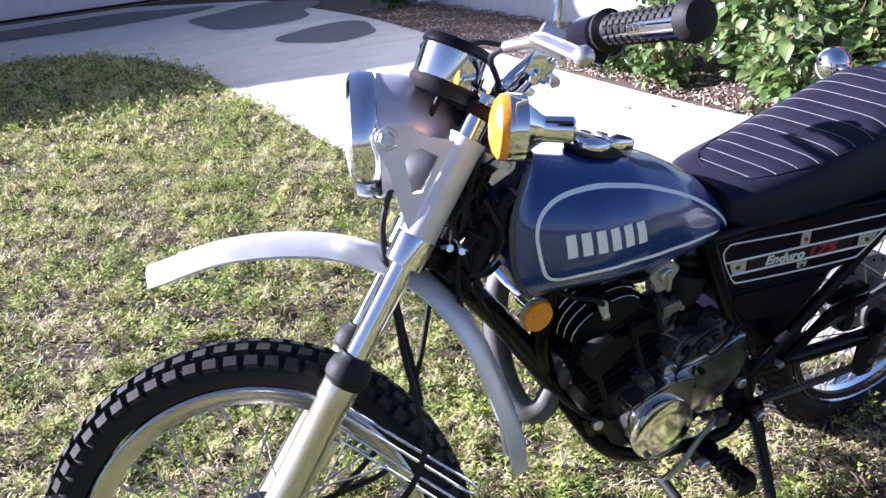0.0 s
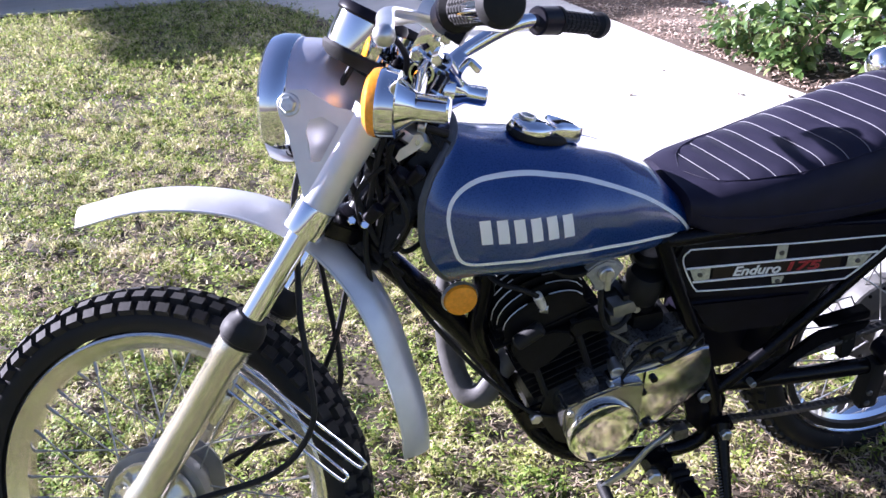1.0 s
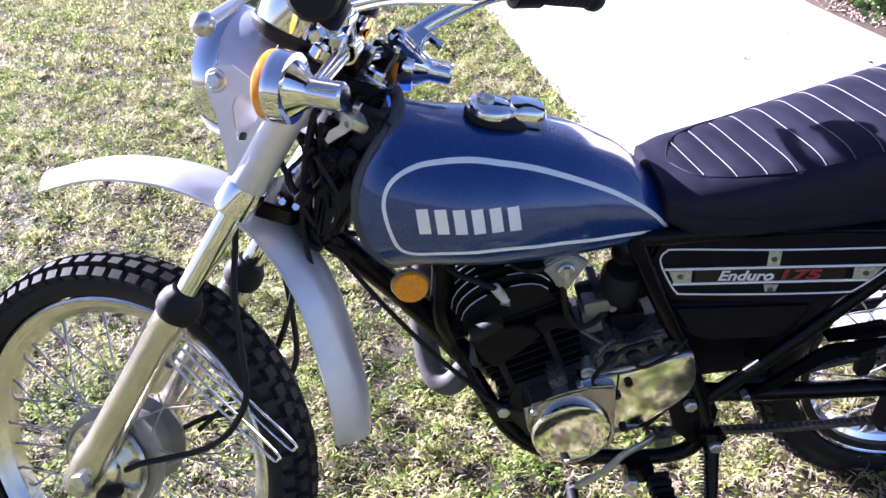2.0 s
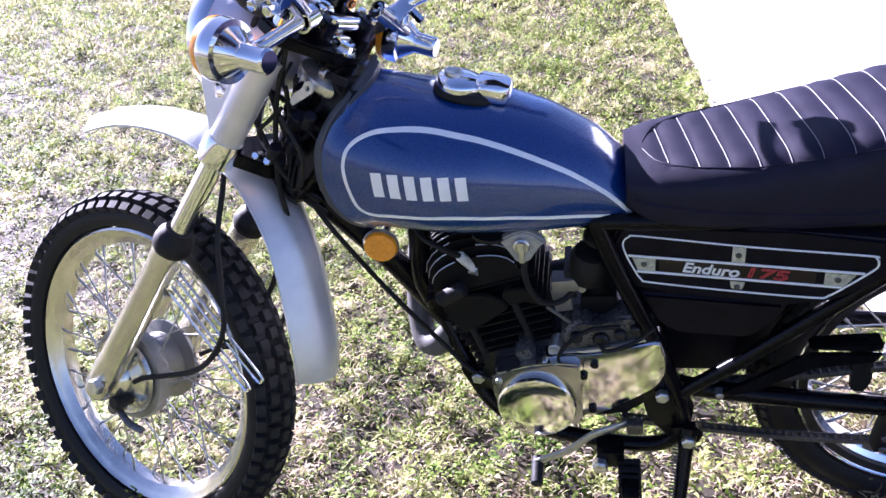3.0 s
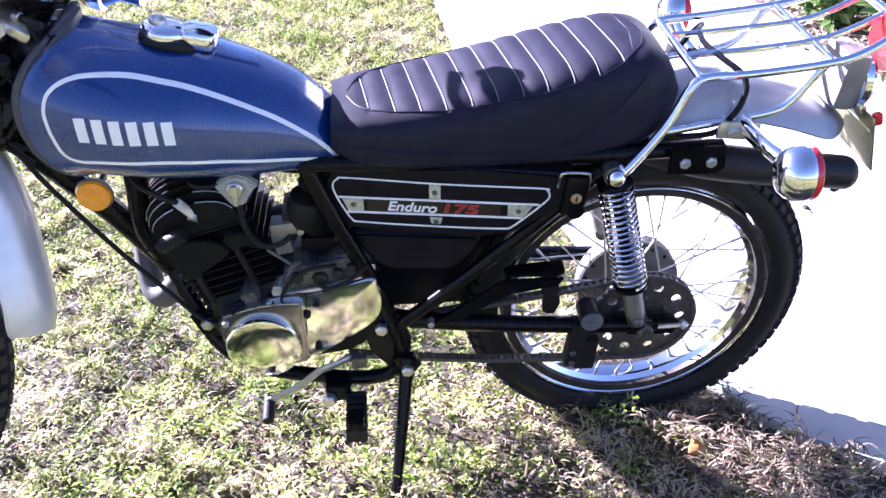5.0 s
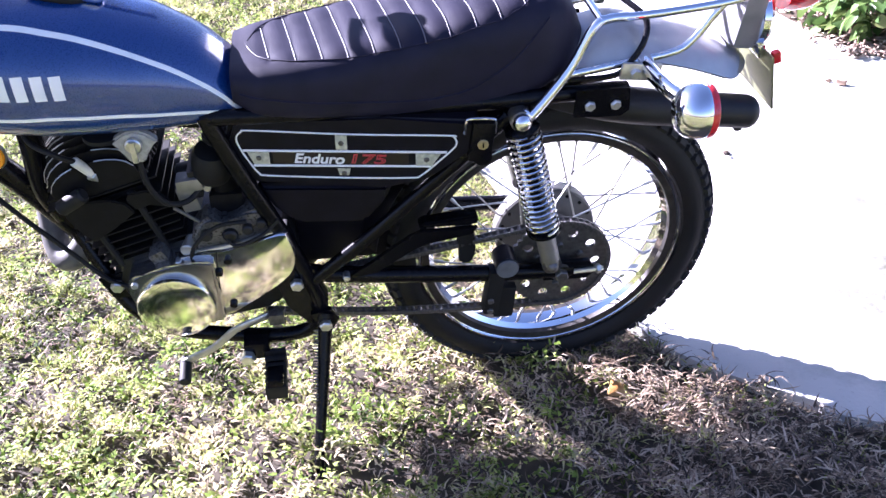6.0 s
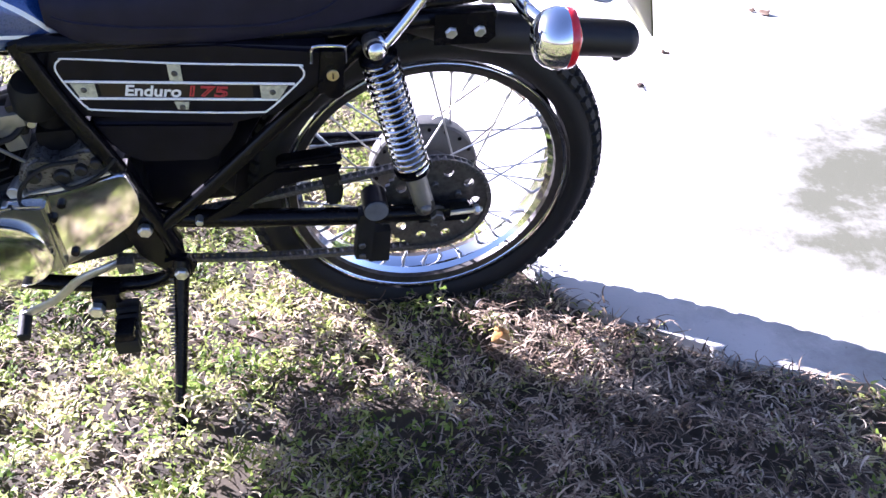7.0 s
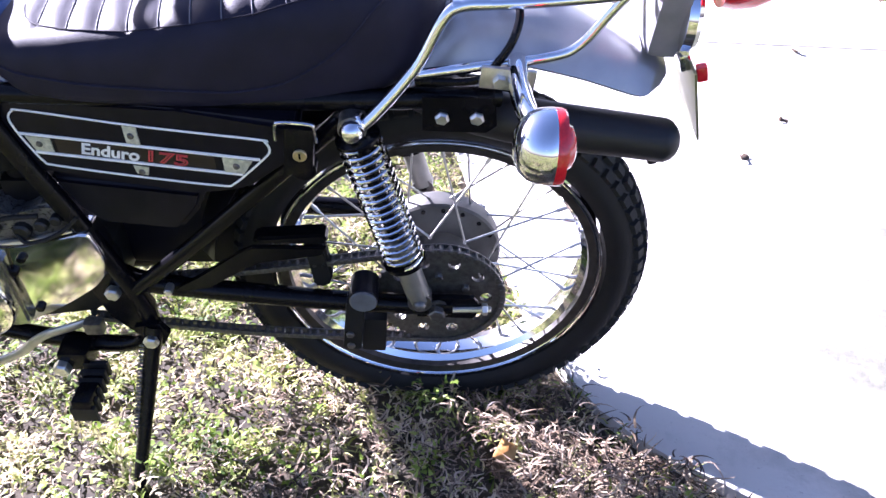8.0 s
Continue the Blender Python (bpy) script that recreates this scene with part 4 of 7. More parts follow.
    lid(bm, 0.046, 0.026, 0.027, -0.010, 0.013, 3.4, 0.002)
    part("cap_latch", bm, CHROME, cap)
    bm = BM()
    lathe(bm, [(0.009, 0.0), (0.013, 0.0), (0.013, 0.004), (0.009, 0.004)], lie @ Matrix.Translation((-0.012, 0.0, 0.011)), 24)
    part("cap_lock", bm, ZINC, cap)
    bm = BM()
    lid(bm, 0.010, 0.046, 0.037, -0.016, -0.002, 2.4, 0.0)
    part("cap_gasket", bm, RUBBER, cap)
    bm = BM()
    lathe(bm, [(0, 0), (0.030, 0), (0.030, 0.006), (0, 0.006)], along((-0.70, -0.078, 0.626), (-0.70, -0.078, 0.59)), 16)
    part("tank_mount", bm, RUBBER, tk)


tank()

# ---- seat ----
SEAT_W = [(-0.512, 0.080), (-0.48, 0.100), (-0.42, 0.110), (-0.30, 0.118), (-0.15, 0.121), (-0.06, 0.112), (-0.025, 0.096), (-0.005, 0.074), (0.008, 0.045)]
SEAT_T = [(-0.512, 0.706), (-0.48, 0.714), (-0.42, 0.723), (-0.365, 0.732), (-0.31, 0.745), (-0.26, 0.758), (-0.18, 0.780), (-0.10, 0.798), (-0.05, 0.799), (-0.022, 0.784), (-0.006, 0.760), (0.004, 0.732), (0.008, 0.710)]
SEAT_B = [(-0.512, 0.655), (-0.48, 0.632), (-0.20, 0.622), (-0.12, 0.630), (-0.06, 0.652), (-0.02, 0.674), (0.008, 0.692)]
PIPING = [(-0.50, 0.678), (-0.482, 0.676), (-0.386, 0.668), (-0.232, 0.666), (-0.175, 0.678), (-0.115, 0.716), (-0.082, 0.752), (-0.060, 0.782)]


def seat_section(x):
    return smooth_lerp(SEAT_W, x), smooth_lerp(SEAT_T, x), smooth_lerp(SEAT_B, x)


PLEATS = [-0.463, -0.427, -0.391, -0.356, -0.320, -0.284, -0.249, -0.215, -0.178, -0.143, -0.105]
SLANT = -0.13
PANEL = [(-0.489, 0.0), (-0.478, 0.042), (-0.456, 0.064), (-0.418, 0.080), (-0.345, 0.096), (-0.27, 0.103), (-0.20, 0.106), (-0.126, 0.102), (-0.095, 0.090), (-0.06, 0.050), (-0.048, 0.0)]


def seat_top(x, y):
    w, t, b = seat_section(x)
    c = b + 0.45 * (t - b)
    u = min(1, abs(y) / w)
    return c + (t - c) * max(0, 1 - u ** 5.0) ** (1 / 3.0)


def seat():
    bm = BM()
    rings = []
    xs = list(np.linspace(-0.512, 0.008, 150))
    for x in xs:
        w, t, b = seat_section(x)
        c = b + 0.45 * (t - b)
        ring = []
        for j in range(64):
            a = 6.283185 * j / 64
            cs, sn = math.cos(a), math.sin(a)
            y = w * math.copysign(abs(cs) ** (2 / 5.0), cs)
            if sn > 0:
                z = c + (t - c) * abs(sn) ** (2 / 3.0)
                if abs(y) < lerp(PANEL, x) and -0.489 < x < -0.048:
                    u = x - SLANT * y
                    near = min(abs(u - p) for p in PLEATS)
                    z += 0.0035 * min(1.0, near / 0.014) ** 0.6 - 0.003
            else:
                z = c - (c - b) * abs(sn) ** (2 / 5)
                y *= 1 - 0.10 * abs(sn) ** 2
            ring.append(bm.verts.new((x, y, z)))
        rings.append(ring)
    skin(bm, rings)
    st = part("seat", bm, VINYL, bike, "black vinyl seat with pale pleat seams", angle=70)
    for x in PLEATS:
        w, t, b = seat_section(x)
        lim = lerp(PANEL, x)
        pts = [Vector((x + SLANT * y, y, seat_top(x + SLANT * y, y) - 0.0016)) for y in np.linspace(-lim, lim, 25) if abs(y) < lerp(PANEL, x + SLANT * y) + 0.002]
        bm = BM()
        tube(bm, pts, 0.0008, 6)
        part("pleat_seam", bm, THREAD_SHEEN, st, "pleat seam, paled by the highlight on its edge")
    # edge seam round the pleated panel and the bottom piping
    pts = []
    for side in (-1, 1):
        xs = np.linspace(-0.488, -0.049, 60)
        for x in xs if side < 0 else xs[::-1]:
            y = side * smooth_lerp(PANEL, x, 0.006)
            pts.append(Vector((x, y, seat_top(x, y) + 0.0004)))
    bm = BM()
    tube(bm, pts, 0.0009, 6)
    part("panel_seam", bm, VINYL, st)
    bm = BM()
    tube(bm, [Vector((x, y, seat_top(x, y) - 0.0004)) for x, y in [(lerp([(0, -0.068), (1, -0.058)], 1 - abs(k)) - 0.010, 0.062 * k) for k in np.linspace(-1, 1, 15)]], 0.001, 6)
    part("pleat_seam", bm, THREAD_SHEEN, st)
    for side in (-1, 1):
        pts = []
        for x in np.linspace(-0.50, -0.062, 48):
            w, t, b = seat_section(x)
            z = smooth_lerp(PIPING, x, 0.015)
            c = b + 0.45 * (t - b)
            y = w * (max(0, 1 - ((z - c) / (t - c)) ** 3.0) ** 0.2 if z > c else 1 - 0.10 * ((c - z) / (c - b)) ** 5)
            pts.append(Vector((x, side * (y + 0.0005), z)))
        bm = BM()
        tube(bm, pts, 0.002, 6)
        part("side_piping", bm, VINYL, st)


seat()


# ---- frame ----
def frame_tubes():
    fr = BM()
    tube(fr, curve([(-0.985, -0.028, 0.735), (-0.90, -0.016, 0.725), (-0.75, 0, 0.69), (-0.56, 0, 0.645)], 6), 0.026, 14)
    root = part("frame", fr, BLACK, bike, "black painted tube frame")
    bm = BM()
    tube(bm, curve([(-1.005, -0.03, 0.700), (-0.955, -0.024, 0.640), (-0.87, -0.012, 0.52), (-0.80, -0.004, 0.40)], 6), 0.020, 14)
    part("down_tube", bm, BLACK, root)
    bm = BM()
    plate(bm, [(-0.82, 0.650), (-0.55, 0.650), (-0.548, 0.585), (-0.60, 0.592), (-0.66, 0.606), (-0.82, 0.606)], 0.045)
    part("backbone_plate", bm, BLACK, root)
    bm = BM()
    tube(bm, curve([(-0.818, -0.030, 0.645), (-0.820, -0.030, 0.58), (-0.828, -0.022, 0.50), (-0.815, -0.012, 0.44)], 5), 0.018, 14)
    part("front_strut", bm, BLACK, root)
    for s in (-1, 1):
        bm = BM()
        tube(bm, curve([(-0.815, 0.0, 0.43), (-0.775, 0.035 * s, 0.345), (-0.735, 0.066 * s, 0.275), (-0.67, 0.080 * s, 0.228), (-0.56, 0.088 * s, 0.205), (-0.475, 0.092 * s, 0.200), (-0.432, 0.094 * s, 0.222), (-0.420, 0.095 * s, 0.268), (-0.434, 0.095 * s, 0.328), (-0.475, 0.090 * s, 0.44), (-0.525, 0.086 * s, 0.56), (-0.556, 0.082 * s, 0.645)], 6), 0.0135, 12)
        part("cradle_tube", bm, BLACK, root)
        bm = BM()
        tube(bm, curve([(-0.425, 0.096 * s, 0.325), (-0.34, 0.105 * s, 0.405), (-0.20, 0.114 * s, 0.545), (-0.115, 0.118 * s, 0.632)], 5), 0.0115, 12)
        part("stay_tube", bm, BLACK, root)
        bm = BM()
        tube(bm, curve([(-0.56, 0.082 * s, 0.64), (-0.30, 0.10 * s, 0.645), (-0.10, 0.112 * s, 0.655), (0.03, 0.108 * s, 0.658), (0.065, 0.100 * s, 0.654)], 6), 0.0125, 12)
        part("seat_rail", bm, BLACK, root)
        bm = BM()
        plate(bm, [(-0.470, 0.375), (-0.425, 0.350), (-0.405, 0.300), (-0.410, 0.235), (-0.440, 0.225), (-0.475, 0.270), (-0.490, 0.330)], 0.006, Matrix.Translation((0, 0.096 * s, 0)))
        part("gusset", bm, BLACK, root)
        bm = BM()
        rod(bm, (-0.455, 0.100 * s, 0.326), (-0.455, 0.114 * s, 0.326), 0.011, 6, 0.2)
        part("pivot_nut", bm, ZINC, root)
        bm = BM()
        plate(bm, [(-0.775, 0.345), (-0.735, 0.355), (-0.715, 0.330), (-0.725, 0.300), (-0.760, 0.305)], 0.005, Matrix.Translation((0, 0.070 * s, 0)))
        part("engine_bracket", bm, BLACK, root)
        bm = BM()
        rod(bm, (-0.747, 0.070 * s, 0.332), (-0.747, 0.084 * s, 0.332), 0.011, 6, 0.2)
        part("mount_bolt", bm, ZINC, root)
        # gusset under the seat rail with two bolts, rear
        bm = BM()
        plate(bm, [(-0.022, 0.676), (0.058, 0.676), (0.062, 0.640), (0.050, 0.630), (-0.022, 0.632)], 0.004, Matrix.Translation((0, 0.136 * s, 0)))
        part("fender_bracket", bm, BLACK, root)
        for x in (0.000, 0.039):
            bm = BM()
            rod(bm, (x, 0.137 * s, 0.651), (x, 0.145 * s, 0.651), 0.0085, 6, 0.3)
            part("bracket_bolt", bm, ZINC, root)


frame_tubes()


def swing_arm():
    arm = None
    for s in (-1, 1):
        bm = BM()
        tube(bm, curve([(-0.455, 0.070 * s, 0.330), (-0.40, 0.090 * s, 0.330), (-0.25, 0.098 * s, 0.318), (-0.08, 0.102 * s, 0.306), (0.02, 0.102 * s, 0.302)], 5), [(0.015, 0.015)] * 15 + [(0.014, 0.016)] * 4 + [(0.013, 0.018)] * 2, 12)
        a = part("swing_arm", bm, BLACK, bike, "black swing arm tube")
        arm = arm or a
        bm = BM()
        plate(bm, [(-0.03, 0.325), (0.05, 0.322), (0.062, 0.302), (0.05, 0.282), (-0.03, 0.285)], 0.008, Matrix.Translation((0, 0.104 * s, 0)))
        part("axle_plate", bm, BLACK, a)
        bm = BM()
        rod(bm, (-0.002, 0.108 * s, 0.304), (-0.002, 0.126 * s, 0.304), 0.012, 6, 0.15)
        lathe(bm, [(0.008, 0.0), (0.018, 0.0), (0.018, 0.003), (0.008, 0.003)], along((-0.002, 0.110 * s, 0.304), (-0.002, 0.13 * s, 0.304)), 20)
        part("axle_nut", bm, STEEL, a)
        bm = BM()
        rod(bm, (0.012, 0.110 * s, 0.302), (0.075, 0.110 * s, 0.304), 0.0045, 8)
        rod(bm, (0.062, 0.110 * s, 0.304), (0.070, 0.110 * s, 0.304), 0.009, 6)
        part("chain_adjuster", bm, ZINC, a)
    # chain block and guard
    bm = BM()
    box(bm, (0.028, 0.030, 0.098), Matrix.Translation((-0.120, -0.108, 0.276)) @ pose(0, 0, 0, 0, 6, 0), 0.007)
    box(bm, (0.036, 0.024, 0.070), Matrix.Translation((-0.094, -0.088, 0.232)) @ pose(0, 0, 0, 0, 3, 0), 0.005)
    guide = part("chain_guide", bm, RUBBER, arm, "black rubber chain guide")
    for z in (0.238, 0.262):
        bm = BM()
        rod(bm, (-0.126, -0.118, z), (-0.126, -0.127, z), 0.006, 6, 0.2)
        part("guide_bolt", bm, STEEL, guide)
    bm = BM()
    rod(bm, (-0.103, -0.134, 0.343), (-0.103, -0.090, 0.343), 0.020, 20, 0.1)
    part("rubber_pad", bm, PLASTIC, arm)
    bm = BM()
    rod(bm, (-0.103, -0.137, 0.343), (-0.103, -0.132, 0.343), 0.019, 20, 0.1)
    part("pad_cap", bm, PADGREY, arm, "grey rubber pad face")
    bm = BM()
    plate(bm, [(-0.250, 0.420), (-0.242, 0.429), (-0.152, 0.437), (-0.148, 0.422), (-0.160, 0.418)], 0.026, Matrix.Translation((0, -0.090, 0)))
    bmesh.ops.bevel(bm, geom=bm.edges[:], offset=0.003, segments=2, affect="EDGES")
    guard = part("chain_guard", bm, BLACK, arm, "black chain guard")
    bm = BM()
    plate(bm, [(-0.372, 0.334), (-0.352, 0.330), (-0.318, 0.338), (-0.262, 0.378), (-0.240, 0.392), (-0.160, 0.402), (-0.150, 0.418), (-0.248, 0.418), (-0.268, 0.406), (-0.330, 0.356)], 0.008, Matrix.Translation((0, -0.104, 0)))
    bmesh.ops.bevel(bm, geom=bm.edges[:], offset=0.002, segments=2, affect="EDGES")
    part("guard_stay", bm, BLACK, guard)
    bm = BM()
    plate(bm, [(-0.186, 0.404), (-0.156, 0.404), (-0.148, 0.345), (-0.156, 0.322), (-0.176, 0.322), (-0.178, 0.352)], 0.020, Matrix.Translation((0, -0.078, 0)))
    bmesh.ops.bevel(bm, geom=bm.edges[:], offset=0.004, segments=2, affect="EDGES")
    part("chain_rubber", bm, RUBBER, guard)
    bm = BM()
    rod(bm, (-0.372, -0.122, 0.342), (-0.372, -0.105, 0.342), 0.006, 6)
    part("guard_bolt", bm, ZINC, guard)


swing_arm()


def rear_hub():
    m = REAR_C @ Matrix.Rotation(radians(90), 4, "X")
    bm = BM()
    lathe(bm, [(0, -0.062), (0.066, -0.060), (0.086, -0.052), (0.093, -0.040), (0.094, -0.014), (0.091, -0.010), (0.078, -0.008), (0.074, -0.005), (0.050, -0.001), (0.046, 0.030), (0.060, 0.036), (0.060, 0.044), (0, 0.046)], m, 56)
    hub = part("hub", bm, DRUMALU, bike, "dull grey cast alloy rear drum hub with a drilled flange")
    for k in range(18):
        a = 6.28318 * (k + 0.3) / 18
        bm = BM()
        rod(bm, (0.0845 * math.cos(a), 0.0070, 0.300 + 0.0845 * math.sin(a)), (0.0845 * math.cos(a), 0.0105, 0.300 + 0.0845 * math.sin(a)), 0.0034, 10)
        part("flange_hole", bm, BLACK, hub)
    # sprocket with round holes
    bm = BM()
    teeth = 48
    outer, hole_r, hole_c = [], 0.0088, 0.0690
    for i in range(teeth * 2):
        r = 0.0945 if i % 2 == 0 else 0.0895
        a = 6.28318 * i / (teeth * 2)
        outer.append((r * math.cos(a), r * math.sin(a)))
    layers = []
    for y in (-0.0830, -0.0770):
        o = [bm.verts.new((x, y, z + 0.300)) for x, z in outer]
        es = [bm.edges.new((o[i], o[(i + 1) % len(o)])) for i in range(len(o))]
        hs = []
        for k in range(10):
            a = 6.28318 * k / 10
            h = [bm.verts.new((hole_c * math.cos(a) + hole_r * math.cos(6.28318 * j / 10), y, 0.300 + hole_c * math.sin(a) + hole_r * math.sin(6.28318 * j / 10))) for j in range(10)]
            es += [bm.edges.new((h[j], h[(j + 1) % 10])) for j in range(10)]
            hs.append(h)
        bmesh.ops.triangle_fill(bm, edges=es, use_beauty=True)
        layers.append([o] + hs)
    for a, b in zip(*layers):
        k = len(a)
        for i in range(k):
            bm.faces.new((a[i], a[(i + 1) % k], b[(i + 1) % k], b[i]))
    part("sprocket", bm, STEEL, bike, "dark steel rear sprocket with round holes", smooth=False)
    for k in range(6):
        a = 6.28318 * (k + 0.5) / 6
        bm = BM()
        rod(bm, (0.044 * math.cos(a), -0.090, 0.300 + 0.044 * math.sin(a)), (0.044 * math.cos(a), -0.07, 0.300 + 0.044 * math.sin(a)), 0.006, 6, 0.2)
        part("sprocket_bolt", bm, STEEL, bike)


rear_hub()


def chain():
    """Upper and lower run, link by link."""
    front_c, rf = Vector((-0.525, -0.080, 0.284)), 0.031
    rear_c, rr = Vector((0, -0.080, 0.300)), 0.0925
    line = []
    up = [front_c + Vector((0, 0, rf)), rear_c + Vector((-0.02, 0, rr))]
    n = 44
    for i in range(n):
        line.append(up[0].lerp(up[1], i / n) - Vector((0, 0, 0.006 * math.sin(3.14 * i / n))))
    for i in range(26):
        a = radians(100 - 196 * i / 25)
        line.append(rear_c + Vector((rr * math.cos(a), 0, rr * math.sin(a))))
    lo = [rear_c + Vector((-0.014, 0, -rr)), front_c + Vector((0, 0, -rf))]
    for i in range(n):
        line.append(lo[0].lerp(lo[1], (i + 1) / n) - Vector((0, 0, 0.012 * math.sin(3.14 * i / n))))
    bm = BM()
    for y in (-0.006, 0.006):
        box(bm, (0.0125, 0.0022, 0.0085), Matrix.Translation((0, y, 0)))
    rod(bm, (0, -0.008, 0), (0, 0.008, 0), 0.0038, 8)
    me_ob = part("chain_link", bm, STEEL, None)
    chain_root = BM()
    tube(chain_root, curve([line[i] for i in range(0, len(line), 3)], 2), 0.0018, 6)
    root = part("chain", chain_root, STEEL, bike, "oily steel drive chain")
    total = sum((b - a).length for a, b in zip(line, line[1:]))
    count = int(total / 0.0127)
    acc = [0.0]
    for a, b in zip(line, line[1:]):
        acc.append(acc[-1] + (b - a).length)
    for i in range(count):
        s = i * 0.0127
        k = min(len(line) - 2, int(np.searchsorted(acc, s, side="right")) - 1)
        t = (s - acc[k]) / max(1e-6, acc[k + 1] - acc[k])
        p = line[k].lerp(line[k + 1], t)
        d = line[k + 1] - line[k]
        ob = me_ob if i == 0 else me_ob.copy()
        if i:
            scene.collection.objects.link(ob)
        ob.parent = root
        ob.matrix_basis = Matrix.Translation(p) @ Matrix.Rotation(-math.atan2(d.z, d.x), 4, "Y")


chain()


def shocks():
    for s in (-1, 1):
        top, low = Vector((-0.101, 0.130 * s, 0.634)), Vector((-0.026, 0.124 * s, 0.342))
        m = along(low, top)
        L = (top - low).length
        bm = BM()
        rod(bm, low, low + (top - low) * 0.40, 0.0165, 16, 0.1)
        body = part("shock_body", bm, HUBALU, bike, "rear shock absorber with chrome spring")
        bm = BM()
        rod(bm, low + (top - low) * 0.2, top, 0.010, 12)
        part("damper_rod", bm, BLACK, body)
        bm = BM()
        pts = []
        turns = 18
        for i in range(turns * 16 + 1):
            a = 6.28318 * i / 16
            pts.append(m @ Vector((0.0250 * math.cos(a), 0.0250 * math.sin(a), L * (0.27 + 0.66 * i / (turns * 16)))))
        tube(bm, pts, 0.0026, 8)
        part("spring", bm, CHROME, body, "chrome coil spring")
        bm = BM()
        lathe(bm, [(0, L * 0.93), (0.0265, L * 0.93), (0.027, L * 0.945), (0.017, L * 0.965), (0, L * 0.965)], m, 24)
        part("spring_seat", bm, BLACK, body)
        bm = BM()
        lathe(bm, [(0.0165, L * 0.245), (0.029, L * 0.25), (0.029, L * 0.27), (0.0165, L * 0.275)], m, 24)
        part("spring_seat", bm, BLACK, body)
        for p in (top, low):
            bm = BM()
            lathe(bm, [(0.007, -0.012), (0.0165, -0.012), (0.0165, 0.012), (0.007, 0.012)], Matrix.Translation(p) @ Matrix.Rotation(radians(90), 4, "X"), 20)
            part("eyelet", bm, STEEL, body)
            bm = BM()
            k = 1.0 if p is top else 0.66
            lathe(bm, [(r * k, h * k) for r, h in ((0, -0.004), (0.0145, -0.004), (0.0145, 0.004), (0.012, 0.011), (0.007, 0.015), (0, 0.016))], along(p + Vector((0, 0.012 * s, 0)), p + Vector((0, 0.04 * s, 0))), 12)
            part("acorn_nut", bm, CHROME if p is top else STEEL, body)


shocks()


# ---- side cover ----
def cover_y(x):
    return -0.088 - 0.184 * (x + 0.489)


def side_cover():
    def on(x, z, off):
        return Vector((x, cover_y(x) - off, z - 0.007))

    bm = BM()
    outline = [(-0.520, 0.640), (-0.535, 0.600), (-0.505, 0.530), (-0.30, 0.525), (-0.235, 0.545), (-0.165, 0.605), (-0.160, 0.650), (-0.30, 0.650)]
    a = [bm.verts.new(on(x, z, 0.0)) for x, z in outline]
    b = [bm.verts.new(on(x, z, -0.05)) for x, z in outline]
    k = len(a)
    bm.faces.new(a)
    bm.faces.new(b)
    for i in range(k):
        bm.faces.new((a[i], a[(i + 1) % k], b[(i + 1) % k], b[i]))
    bmesh.ops.bevel(bm, geom=bm.edges[:], offset=0.006, segments=3, affect="EDGES")
    cv = part("side_cover", bm, PLASTIC, bike, "black side cover with striped emblem")
    # outlined emblem: rim and two bars
    rim = [(-0.508, 0.622), (-0.516, 0.610), (-0.512, 0.592), (-0.500, 0.566), (-0.490, 0.550), (-0.475, 0.546), (-0.36, 0.546), (-0.265, 0.549), (-0.248, 0.554), (-0.223, 0.579), (-0.202, 0.602), (-0.197, 0.610), (-0.197, 0.617), (-0.201, 0.623), (-0.210, 0.6255), (-0.35, 0.623), (-0.49, 0.625)]
    bm = BM()
    tube(bm, curve([on(x, z, 0.001) for x, z in rim], 4, True), 0.0014, 8, True)
    em = part("emblem", bm, STRIPE, cv, "white outlined side emblem")
    for z0, z1, xa, xb in ((0.590, 0.5965, -0.509, -0.210), (0.564, 0.571, -0.496, -0.234)):
        bm = BM()
        tube(bm, [on(xa, z0, 0.001), on(xb, z1, 0.001)], 0.0019, 8)
        part("emblem_bar", bm, STRIPE, em)
    bm = BM()
    for xa, xb, za, zb in ((-0.466, -0.266, 0.567, 0.590),):
        v = [bm.verts.new(on(x, z, 0.0006)) for x, z in ((xa, za), (xb, za + 0.005), (xb, zb + 0.004), (xa, zb))]
        bm.faces.new(v)
    part("emblem_band", bm, BROWN, em, smooth=False)
    turn = Matrix.Rotation(-math.atan(0.184), 4, "Z")
    for x, z, outline in ((-0.487, 0.578, [(-0.016, 0.009), (-0.008, -0.011), (0.016, -0.011), (0.016, 0.010)]), (-0.240, 0.583, [(-0.016, -0.011), (0.008, -0.011), (0.021, 0.010), (-0.016, 0.010)]), (-0.364, 0.608, [(-0.008, -0.012), (0.009, -0.012), (0.009, 0.013), (-0.008, 0.013)]), (-0.362, 0.555, [(-0.010, 0.008), (-0.007, -0.004), (0.007, -0.004), (0.010, 0.008)])):
        bm = BM()
        plate(bm, outline, 0.0016, Matrix.Translation(on(x, z, 0.0010)) @ turn)
        part("emblem_tab", bm, TABMETAL, em, "bright metal mounting tab")
        bm = BM()
        lathe(bm, [(0, 0.0030), (0.0032, 0.0026), (0.0042, 0.0008), (0.0042, 0.0), (0, 0.0)], Matrix.Translation(on(x, z, 0.0020)) @ turn @ Matrix.Rotation(radians(90), 4, "X"), 12)
        part("emblem_rivet", bm, STEEL, em)
